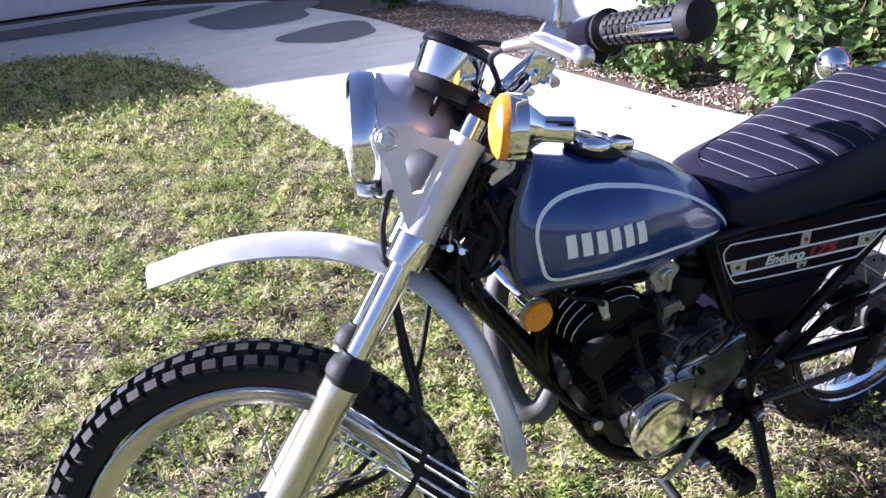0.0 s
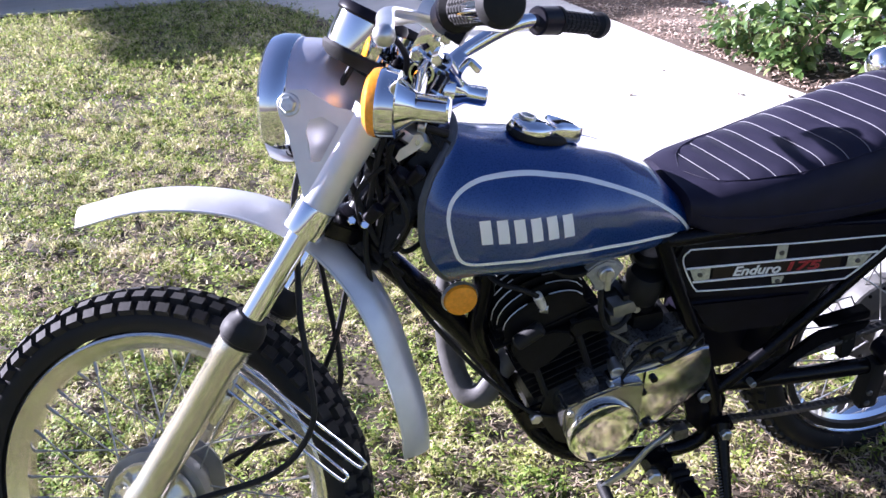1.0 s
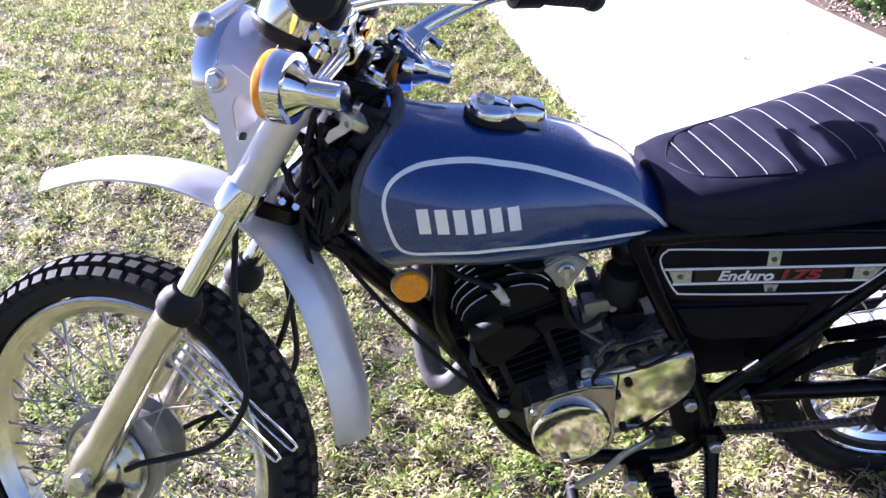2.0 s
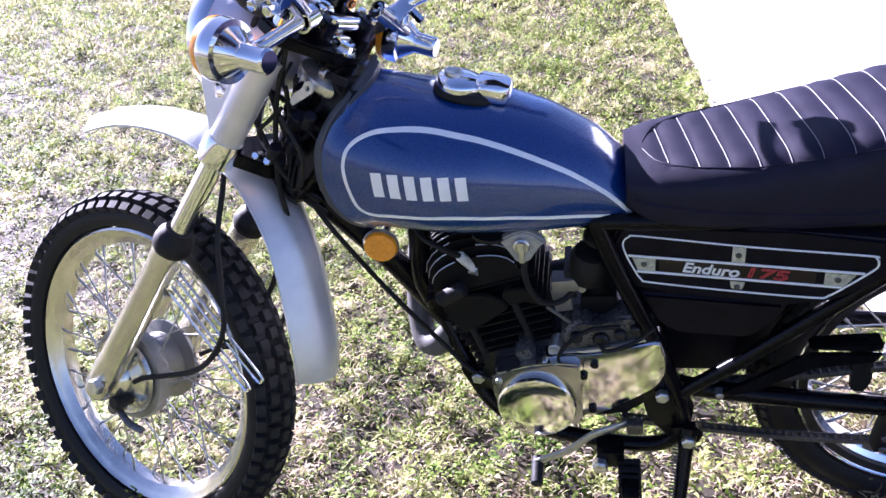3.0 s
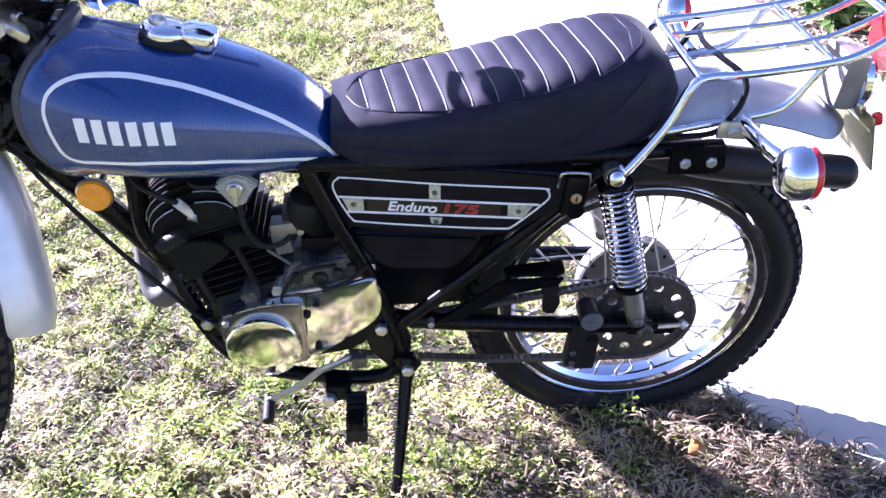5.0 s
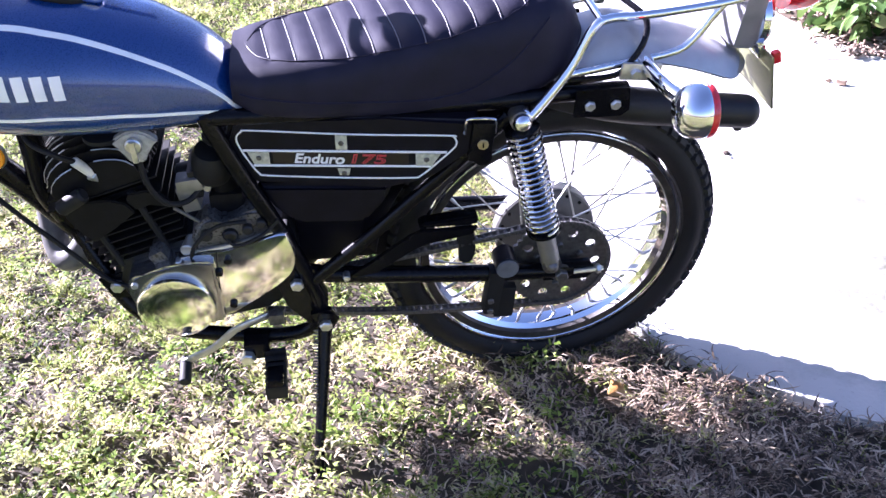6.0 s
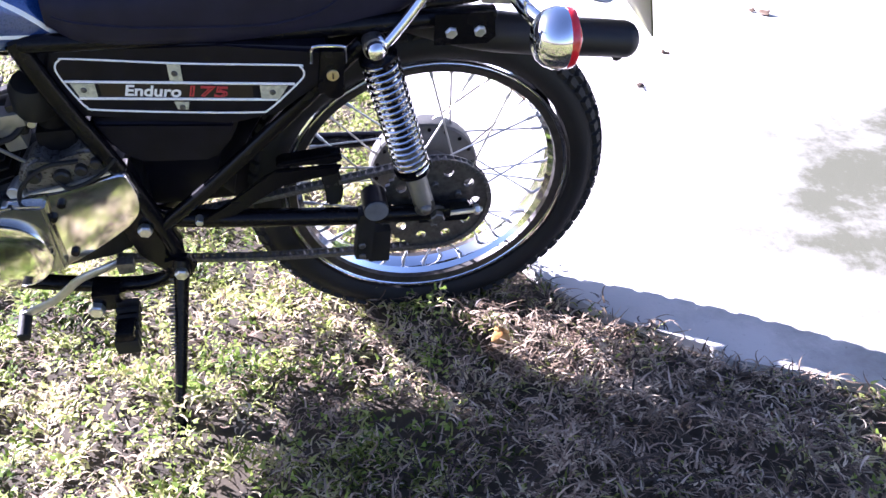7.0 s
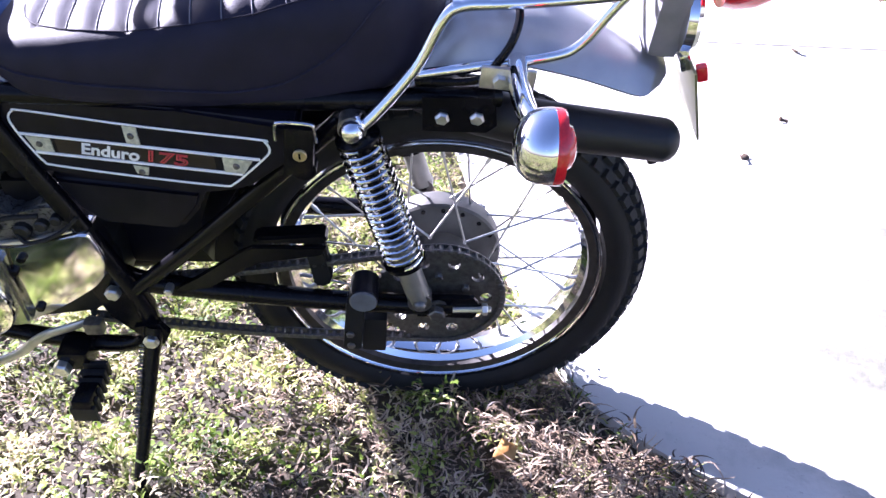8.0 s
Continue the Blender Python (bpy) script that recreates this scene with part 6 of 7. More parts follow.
# ---- tail ----
def rear_fender():
    line = curve([(-0.06, -0.02, 0.705), (0.02, -0.035, 0.742), (0.08, -0.045, 0.748), (0.15, -0.052, 0.734), (0.20, -0.055, 0.716), (0.238, -0.056, 0.698), (0.256, -0.056, 0.684)], 6)
    k = len(line)
    bm = BM()
    outer, inner = [], []
    for i, p in enumerate(line):
        d = (line[min(i + 1, k - 1)] - line[max(i - 1, 0)]).normalized()
        nrm = Vector((-d.z, 0, d.x))
        t = i / (k - 1)
        w = 0.072 * (1 - 0.10 * t)
        if t > 0.88:
            w *= 0.55 + 0.45 * math.sqrt(max(0, (1 - t) / 0.12))
        ro, ri = [], []
        for j in range(15):
            a = -1 + 2 * j / 14
            drop = (0.050 - 0.020 * t) * abs(a) ** 2.6 * (1 if t < 0.72 else math.sqrt(max(0.02, 1 - ((t - 0.72) / 0.28) ** 2)))
            q = p + Vector((0, w * a, 0)) - nrm * drop
            ro.append(bm.verts.new(q))
            ri.append(bm.verts.new(q - nrm * 0.003 + Vector((0, -0.002 * a, 0))))
        outer.append(ro)
        inner.append(ri)
    for i in range(k - 1):
        for j in range(14):
            bm.faces.new((outer[i][j], outer[i][j + 1], outer[i + 1][j + 1], outer[i + 1][j]))
            bm.faces.new((inner[i][j], inner[i + 1][j], inner[i + 1][j + 1], inner[i][j + 1]))
        bm.faces.new((outer[i][0], outer[i + 1][0], inner[i + 1][0], inner[i][0]))
        bm.faces.new((outer[i][14], inner[i][14], inner[i + 1][14], outer[i + 1][14]))
    for i in (0, k - 1):
        for j in range(14):
            bm.faces.new((outer[i][j], inner[i][j], inner[i][j + 1], outer[i][j + 1]))
    part("rear_fender", bm, FENDER, bike, "dull silver rear fender")
    # inner mud guard over the tyre
    bm = BM()
    line = []
    for a in np.linspace(88, 172, 20):
        line.append(Vector((0.352 * math.cos(radians(a)), 0, 0.300 + 0.352 * math.sin(radians(a)))))
    rings = []
    for p in line:
        nrm = (p - Vector((0, 0, 0.300))).normalized()
        rings.append([bm.verts.new(p + Vector((0, 0.062 * u, 0)) - nrm * (0.03 * abs(u) ** 3 + o)) for u, o in ((-1, 0), (-0.6, 0), (0, 0), (0.6, 0), (1, 0), (0.97, 0.004), (0, 0.004), (-0.97, 0.004))])
    skin(bm, rings)
    part("inner_guard", bm, PLASTIC, bike, "black inner mud guard")


rear_fender()


def tail_lamp():
    yc = -0.056
    bm = BM()
    box(bm, (0.036, 0.078, 0.086), Matrix.Translation((0.246, yc, 0.745)) @ pose(0, 0, 0, 0, 5, 0), 0.012)
    br = part("tail_bracket", bm, LAMPGREY, bike, "grey tail lamp bracket")
    m = along((0.262, yc, 0.738), (0.36, yc, 0.735))
    bm = BM()
    lathe(bm, [(0, -0.006), (0.036, -0.006), (0.046, 0.0), (0.048, 0.010), (0.044, 0.016), (0, 0.016)], m, 36)
    part("tail_rim", bm, CHROME, br)
    m = along((0.308, yc, 0.793), (0.39, yc, 0.800))
    bm = BM()
    lathe(bm, [(0, -0.012), (0.042, -0.012), (0.046, 0.0), (0.046, 0.022), (0.040, 0.040), (0.022, 0.052), (0, 0.055)], m, 36)
    part("tail_lens", bm, REDLENS, br, "red tail lamp lens")
    # number plate
    bm = BM()
    P = Matrix.Translation((0.284, yc, 0.662)) @ pose(0, 0, 0, 0, -14, 0)
    box(bm, (0.003, 0.150, 0.090), P, 0.001)
    pl = part("number_plate", bm, PLATE, bike, "pale number plate hanging below the tail lamp")
    for i in range(5):
        bm = BM()
        box(bm, (0.0012, 0.016, 0.040), P @ Matrix.Translation((0.0022, -0.050 + 0.025 * i, -0.006)), 0.0)
        part("plate_bar", bm, BLACK, pl)
    bm = BM()
    box(bm, (0.012, 0.012, 0.018), P @ Matrix.Translation((0.008, -0.066, 0.040)), 0.003)
    part("reflector", bm, REDLENS, pl, "red reflector")
    bm = BM()
    box(bm, (0.012, 0.10, 0.020), P @ Matrix.Translation((-0.006, 0, 0.044)), 0.003)
    part("plate_holder", bm, CHROME, pl)


LAMPGREY = material("bracket_grey", (0.22, 0.215, 0.23), 0.45, 0.4, 0.15, 30)
tail_lamp()


def rear_signals():
    for s in (-1, 1):
        at = Vector((0.106, 0.274 * s, 0.713))
        mm = along(at, at + Vector((-1, 0, 0.03)))
        r = 0.0375
        bm = BM()
        lathe(bm, [(0, 0.0), (r * 0.97, 0.0), (r, 0.003), (r, 0.008), (r * 0.97, 0.016), (r * 0.86, 0.026), (r * 0.66, 0.034), (r * 0.36, 0.039), (0, 0.041)], mm, 40)
        body = part("turn_signal", bm, CHROME, bike, "round chrome rear turn signal with red lens")
        bm = BM()
        lathe(bm, [(0.0, -0.020), (r * 0.35, -0.019), (r * 0.55, -0.015), (r * 0.62, -0.010), (r * 0.95, -0.008), (r * 0.99, -0.005), (r * 0.99, 0.002), (0, 0.002)], mm, 40)
        part("lens", bm, REDLENS, body)
        bm = BM()
        tube(bm, curve([(0.082, 0.110 * s, 0.706), (0.080, 0.160 * s, 0.708), (0.084, 0.215 * s, 0.712), (0.092, 0.245 * s, 0.714)], 5), 0.0115, 12)
        part("signal_stem", bm, CHROME, bike)
        bm = BM()
        box(bm, (0.060, 0.006, 0.026), Matrix.Translation((0.070, 0.136 * s, 0.700)) @ pose(0, 0, 0, 0, 6, 0), 0.002)
        tab = part("signal_tab", bm, ZINC, bike)
        bm = BM()
        rod(bm, (0.061, 0.139 * s, 0.700), (0.061, 0.147 * s, 0.700), 0.008, 6)
        part("tab_bolt", bm, ZINC, tab)


rear_signals()


def luggage_rack():
    r = 0.0062
    bm = BM()
    loop = [(0.010, -0.105, 0.768), (0.10, -0.108, 0.775), (0.20, -0.108, 0.787), (0.245, -0.104, 0.800), (0.285, -0.095, 0.822), (0.30, -0.07, 0.828), (0.30, 0.07, 0.828), (0.285, 0.095, 0.822), (0.245, 0.104, 0.800), (0.20, 0.108, 0.787), (0.10, 0.108, 0.775), (0.010, 0.105, 0.768)]
    tube(bm, curve(loop, 5), r, 12)
    rack = part("luggage_rack", bm, CHROME, bike, "chrome tube luggage rack")
    for s in (-1, 1):
        bm = BM()
        tube(bm, curve([(-0.108, 0.140 * s, 0.628), (-0.085, 0.136 * s, 0.640), (-0.03, 0.118 * s, 0.700), (0.000, 0.108 * s, 0.755), (0.020, 0.105 * s, 0.768), (0.05, 0.106 * s, 0.771)], 6), 0.0072, 12)
        part("rack_stay", bm, CHROME, rack)
        bm = BM()
        rod(bm, (-0.110, 0.134 * s, 0.630), (-0.088, 0.134 * s, 0.644), 0.011, 12)
        part("stay_end", bm, CHROME, rack)
        bm = BM()
        tube(bm, curve([(-0.035, 0.116 * s, 0.690), (0.03, 0.114 * s, 0.700), (0.12, 0.112 * s, 0.714), (0.150, 0.110 * s, 0.730), (0.175, 0.108 * s, 0.765), (0.19, 0.108 * s, 0.785)], 5), r, 12)
        part("rack_rail", bm, CHROME, rack)
        bm = BM()
        tube(bm, curve([(0.012, 0.037 * s, 0.772), (0.10, 0.037 * s, 0.778), (0.20, 0.036 * s, 0.788), (0.25, 0.035 * s, 0.803), (0.30, 0.035 * s, 0.828)], 5), 0.0052, 10)
        part("rack_bar", bm, CHROME, rack)
    bm = BM()
    tube(bm, [(0.012, -0.105, 0.768), (0.012, 0.105, 0.768)], 0.0058, 10)
    part("rack_bar", bm, CHROME, rack)
    bm = BM()
    tube(bm, [(0.20, -0.108, 0.787), (0.20, 0.108, 0.787)], 0.0052, 10)
    part("rack_bar", bm, CHROME, rack)
    # black grab strap behind the seat
    bm = BM()
    tube(bm, curve([(-0.03, -0.112, 0.680), (0.036, -0.124, 0.690), (0.060, -0.124, 0.714), (0.076, -0.118, 0.742), (0.080, -0.095, 0.764), (0.06, -0.05, 0.774), (0.05, 0, 0.776), (0.06, 0.05, 0.774), (0.080, 0.095, 0.764), (0.076, 0.118, 0.742), (0.060, 0.124, 0.714), (0.036, 0.124, 0.690), (-0.03, 0.112, 0.680)], 6), 0.0046, 10)
    part("grab_loop", bm, BLACK, bike, "black grab loop")


luggage_rack()


def small_bits():
    bm = BM()
    lathe(bm, [(0, 0.0), (0.025, 0.0), (0.026, 0.003), (0.024, 0.008), (0, 0.009)], along((-0.870, -0.074, 0.598), (-0.870, -0.10, 0.598)), 32)
    r = part("side_reflector", bm, AMBER, bike, "round amber side reflector")
    bm = BM()
    lathe(bm, [(0, -0.004), (0.026, -0.004), (0.028, 0.0), (0.026, 0.004), (0, 0.004)], along((-0.870, -0.072, 0.598), (-0.870, -0.10, 0.598)), 32)
    part("reflector_rim", bm, ZINC, r)
    bm = BM()
    rod(bm, (-0.870, -0.073, 0.598), (-0.870, -0.02, 0.598), 0.006)
    part("reflector_stem", bm, BLACK, r)
    # cable down the front tube
    bm = BM()
    tube(bm, curve([(-0.985, -0.060, 0.720), (-0.955, -0.060, 0.640), (-0.915, -0.056, 0.56), (-0.86, -0.056, 0.47), (-0.80, -0.062, 0.39), (-0.755, -0.076, 0.345), (-0.71, -0.085, 0.33)], 6), 0.004, 8)
    part("control_cable", bm, RUBBER, bike)
    for pts in ([(-0.955, -0.045, 0.80), (-0.965, -0.055, 0.74), (-0.945, -0.05, 0.68), (-0.90, -0.035, 0.69), (-0.86, -0.02, 0.70)], [(-0.99, -0.06, 0.86), (-0.975, -0.075, 0.78), (-0.985, -0.07, 0.70), (-0.95, -0.055, 0.645)], [(-1.0, -0.04, 0.84), (-0.945, -0.04, 0.80), (-0.915, -0.03, 0.75), (-0.88, -0.02, 0.72)], [(-1.02, -0.07, 0.84), (-1.0, -0.085, 0.77), (-0.985, -0.08, 0.72), (-0.955, -0.06, 0.67)]):
        bm = BM()
        tube(bm, curve(pts, 6), 0.0042, 8)
        part("wire", bm, RUBBER, bike)
    bm = BM()
    pierced(bm, [(0.059, 0.662), (0.052, 0.665), (0.046, 0.660), (0.046, 0.648), (0.039, 0.634), (0.040, 0.622), (0.046, 0.620), (0.052, 0.632), (0.058, 0.644), (0.062, 0.654)], [(0.056, 0.657), (0.052, 0.659), (0.050, 0.655), (0.052, 0.651), (0.056, 0.650), (0.058, 0.654)], 0.004, Matrix.Translation((0, -0.066, 0)))
    part("bracket_tab", bm, CREAM, bike, "pale bracket tab beside the steering head", m=FRONT, smooth=False)
    rng = random.Random(5)
    for k in range(18):
        a = Vector((rng.uniform(0.0, 0.07), rng.uniform(-0.09, 0.01), rng.uniform(0.60, 0.70)))
        e = Vector((rng.uniform(0.045, 0.10), rng.uniform(-0.03, 0.02), rng.uniform(0.48, 0.58)))
        mid = a.lerp(e, 0.5) + Vector((rng.uniform(-0.03, 0.03), rng.uniform(-0.03, 0.01), rng.uniform(-0.03, 0.03)))
        q = a.lerp(mid, 0.5) + Vector((rng.uniform(-0.02, 0.02), rng.uniform(-0.015, 0.015), 0))
        bm = BM()
        tube(bm, curve([a, q, mid, e], 6), rng.uniform(0.0020, 0.0038), 8)
        part("wire", bm, RUBBER, bike, m=FRONT)
    for x, y, z, r in ((0.052, -0.05, 0.60, 0.012), (0.060, -0.045, 0.565, 0.010), (0.05, -0.06, 0.545, 0.009), (0.028, -0.03, 0.625, 0.013), (0.022, -0.02, 0.585, 0.015), (0.030, 0.02, 0.60, 0.018), (0.070, -0.055, 0.615, 0.009)):
        bm = BM()
        rod(bm, (x, y, z - 0.012), (x + 0.006, y - 0.01, z + 0.012), r, 14, 0.2)
        part("wire_joint", bm, PLASTIC, bike, m=FRONT)
    for x, y, z in ((0.035, -0.037, 0.531), (0.047, -0.046, 0.520), (0.030, -0.052, 0.517)):
        bm = BM()
        rod(bm, (x, y, z), (x + 0.004, y - 0.020, z + 0.006), 0.0062, 6, 0.2)
        part("clamp_bolt", bm, CHROME, bike, m=FRONT)
    bm = BM()
    plate(bm, [(0.030, 0.48), (0.070, 0.47), (0.105, 0.50), (0.100, 0.60), (0.085, 0.68), (0.055, 0.68), (0.045, 0.58)], 0.05, Matrix.Translation((0, 0.0, 0)))
    bmesh.ops.bevel(bm, geom=bm.edges[:], offset=0.008, segments=2, affect="EDGES")
    part("steering_head", bm, BLACK, bike, m=FRONT)
    bm = BM()
    lathe(bm, [(0, 0), (0.030, 0), (0.032, 0.006), (0.032, 0.024), (0.02, 0.03), (0, 0.03)], along((-0.985, -0.045, 0.700), (-1.02, -0.075, 0.69)), 24)
    part("horn", bm, BLACK, bike)


small_bits()


# ---- lawn, bed and litter ----
def quick_mesh(name, verts, tris, mat, smooth=False):
    me = bpy.data.meshes.new(name)
    me.vertices.add(len(verts))
    me.vertices.foreach_set("co", np.asarray(verts, np.float32).ravel())
    n = len(tris)
    me.loops.add(n * 3)
    me.loops.foreach_set("vertex_index", np.asarray(tris, np.int32).ravel())
    me.polygons.add(n)
    me.polygons.foreach_set("loop_start", np.arange(0, n * 3, 3, dtype=np.int32))
    me.polygons.foreach_set("loop_total", np.full(n, 3, np.int32))
    if smooth:
        me.polygons.foreach_set("use_smooth", np.ones(n, bool))
    me.update(calc_edges=True)
    me.materials.append(mat)
    return new(name, me)


EDGE_Y = np.array(sorted([(b, a) for a, b in EDGE if 1.36 <= b <= 11.5]))
NEAR_EDGE = np.array(sorted([(a, b) for a, b in EDGE if b <= 1.37]))


def lawn_mask(x, y):
    """True where grass grows: short of the path's edge."""
    left = np.interp(y, EDGE_Y[:, 0], EDGE_Y[:, 1])
    front = np.interp(x, NEAR_EDGE[:, 0], NEAR_EDGE[:, 1])
    ok = np.where(y > 1.36, x < left - 0.005, (x < 1.62) | (y < front - 0.005))
    return ok & (y < 11.3)


def soil_np(x, y):
    return SOIL + 0.026 * np.exp(-((x - 0.14) ** 2 + (y - 1.12) ** 2) / 0.12) + 0.006 * np.sin(x * 3.1 + y * 1.7)


def tussock(x, y):
    """Small mounds of matted growth a hand's width apart."""
    h = np.sin(41 * x + 13 * y) * np.sin(37 * y - 17 * x + 1.3) + 0.7 * np.sin(67 * x - 29 * y + 0.4) * np.sin(59 * y + 31 * x) + 0.5 * np.sin(19 * x + 23 * y + 2.1)
    return 0.027 * np.clip(h + 0.05, 0, 1.6)


def patchiness(x, y):
    """Smooth wandering value about 0, the same for all kinds of blade."""
    return 0.5 * np.sin(5.1 * x + 2.3 * y + 0.7) * np.sin(3.7 * y - 1.9 * x) + 0.35 * np.sin(11.3 * x - 7.1 * y + 2.0) * np.sin(9.1 * y + 4.3 * x) + 0.3 * np.sin(23 * x + 17 * y) * np.sin(19 * y - 26 * x)


def strips(rng, zones, length, width, rise, bend, segs, keep, lift=0.0, clump=None):
    """Curved tapering strips rooted in the soil. zones: (x0, x1, y0, y1, per square metre, size)."""
    V, T = [], []
    base = 0
    for x0, x1, y0, y1, dens, size in zones:
        n = int((x1 - x0) * (y1 - y0) * dens)
        x, y = rng.uniform(x0, x1, n), rng.uniform(y0, y1, n)
        fan = None
        if clump:
            m = max(4, int((x1 - x0) * (y1 - y0) * clump[0] / size ** 2))
            tx, ty, tk = rng.uniform(x0, x1, m), rng.uniform(y0, y1, m), rng.uniform(0.6, 1.5, m)
            pick = rng.integers(0, m, n)
            ox, oy = rng.normal(0, clump[1] * size, n) * tk[pick], rng.normal(0, clump[1] * size, n) * tk[pick]
            x, y = tx[pick] + ox, ty[pick] + oy
            fan = np.arctan2(oy, ox) + rng.normal(0, 0.8, n)
        ok = lawn_mask(x, y) & (rng.random(n) < keep(x, y))
        x, y = x[ok], y[ok]
        n = len(x)
        L = rng.uniform(*length, n) * size
        W = rng.uniform(*width, n) * size
        az = rng.uniform(0, 2 * np.pi, n) if fan is None else fan[ok]
        up = np.radians(rng.uniform(*rise, n))
        turn = rng.normal(0, bend[1], n)
        drop = np.radians(rng.uniform(bend[0], bend[0] * 2.2, n))
        z = soil_np(x, y) + lift * rng.random(n) * size + tussock(x / size, y / size) * size
        p = np.stack([x, y, z], 1)
        rows = []
        for s in range(segs + 1):
            t = s / segs
            side = np.stack([-np.sin(az), np.cos(az), np.zeros(n)], 1)
            w = (W * (1 - t ** 1.6) / 2)[:, None]
            if s < segs:
                rows += [p - side * w, p + side * w]
            else:
                rows += [p]
            d = np.stack([np.cos(az) * np.cos(up), np.sin(az) * np.cos(up), np.sin(up)], 1)
            p = p + d * (L / segs)[:, None]
            p[:, 2] = np.maximum(p[:, 2], z + 0.001)
            up = up - drop / segs
            az = az + turn / segs
        k = len(rows)
        V.append(np.stack(rows, 1).reshape(-1, 3))
        i = base + np.arange(n) * k
        for s in range(segs - 1):
            a = i + 2 * s
            T += [np.stack([a, a + 1, a + 3], 1), np.stack([a, a + 3, a + 2], 1)]
        a = i + 2 * (segs - 1)
        T.append(np.stack([a, a + 1, a + 2], 1))
        base += n * k
    return np.concatenate(V), np.concatenate(T)


def litter_share(x, y):
    """Dead stems crowd together near the rear wheel and in patches."""
    near = np.exp(-((x - 1.70) ** 2 / 0.20 + (y - 1.02) ** 2 / 0.15)) * np.clip((x - 1.05) * 3.0, 0, 1)
    return np.clip(0.28 + 0.32 * patchiness(x, y) + 0.85 * near, 0.04, 1.0)


GREEN = island_material("grass_green", [(0.0, (0.030, 0.045, 0.008)), (0.3, (0.20, 0.24, 0.045)), (0.55, (0.49, 0.51, 0.185)), (0.75, (0.65, 0.60, 0.34)), (1.0, (0.72, 0.63, 0.45))], 0.60, 0.5, 0.55, 0.25)
STRAW = island_material("grass_straw", [(0.0, (0.08, 0.05, 0.036)), (0.3, (0.27, 0.185, 0.135)), (0.6, (0.46, 0.37, 0.26)), (0.85, (0.68, 0.58, 0.43)), (1.0, (0.76, 0.67, 0.50))], 0.65, 0.25, 0.14, 0.2)


def lawn():
    rng = np.random.default_rng(7)
    zones = [(-1.0, 2.4, 0.25, 2.5, 1.0, 1.0), (-2.4, 1.35, 2.5, 5.2, 0.55, 1.35), (-4.5, 1.0, 5.2, 11.3, 0.20, 2.1), (-2.5, 4.0, -2.2, 0.25, 0.34, 1.6), (-7.0, 7.0, -7.5, -2.2, 0.07, 3.0), (-7.0, -3.2, -2.2, 2.5, 0.07, 3.0), (-3.2, -2.5, -2.2, 0.25, 0.2, 1.9), (4.0, 7.5, -2.2, 1.0, 0.1, 2.4), (2.4, 4.0, 0.25, 1.36, 0.3, 1.6), (-9.0, -4.5, 2.5, 11.3, 0.10, 2.6), (-4.5, -2.4, 2.5, 5.2, 0.2, 1.9), (-3.2, -1.0, 0.25, 2.5, 0.2, 1.6)]

    def z(d):
        return [(a, b, c, e, f * d, s) for a, b, c, e, f, s in zones]

    v, t = strips(rng, z(18000), (0.014, 0.036), (0.0028, 0.0056), (15, 75), (65, 0.9), 3, lambda x, y: 1.0 - 0.82 * litter_share(x, y), 0.006, (430, 0.017))
    tagged(quick_mesh("grass", v, t, GREEN), "short patchy green and yellow lawn grass", "grass", kind="stuff")
    # small broad weed leaves among the blades
    v, t = strips(rng, z(8500), (0.008, 0.017), (0.0046, 0.009), (-15, 60), (30, 0.4), 2, lambda x, y: np.clip(1.05 - 1.25 * litter_share(x, y) + 0.3 * patchiness(y, x), 0, 1), 0.040, (300, 0.017))
    tagged(quick_mesh("weed_leaves", v, t, WEED), "small creeping green weed leaves in the lawn", "weeds", kind="stuff")
    v, t = strips(rng, z(11000), (0.011, 0.036), (0.0020, 0.0042), (2, 50), (55, 1.2), 3, litter_share, 0.026, (500, 0.018))
    tagged(quick_mesh("dead_stems", v, t, STRAW), "tangled tan dead grass stems", "dead grass", kind="stuff")
    v, t = strips(rng, [(1.15, 2.4, 0.40, 1.5, 9000, 1.0)], (0.022, 0.055), (0.0026, 0.0046), (5, 50), (45, 1.5), 5, lambda x, y: np.clip(1.25 * litter_share(x, y) - 0.12, 0, 1), 0.034, (420, 0.022))
    tagged(quick_mesh("dry_twigs", v, t, TWIGS), "tangled dry purple-brown runners by the rear wheel", "dead grass", kind="stuff")


TWIGS = island_material("dry_runner", [(0.0, (0.016, 0.011, 0.008)), (0.3, (0.045, 0.031, 0.022)), (0.6, (0.18, 0.128, 0.082)), (1.0, (0.66, 0.53, 0.40))], 0.6, 0.1, 0.12, 0.3)
WEED = island_material("weed_green", [(0.0, (0.05, 0.095, 0.014)), (0.45, (0.23, 0.33, 0.05)), (0.75, (0.46, 0.54, 0.15)), (1.0, (0.52, 0.50, 0.20))], 0.55, 0.45, 0.45, 0.25)
lawn()


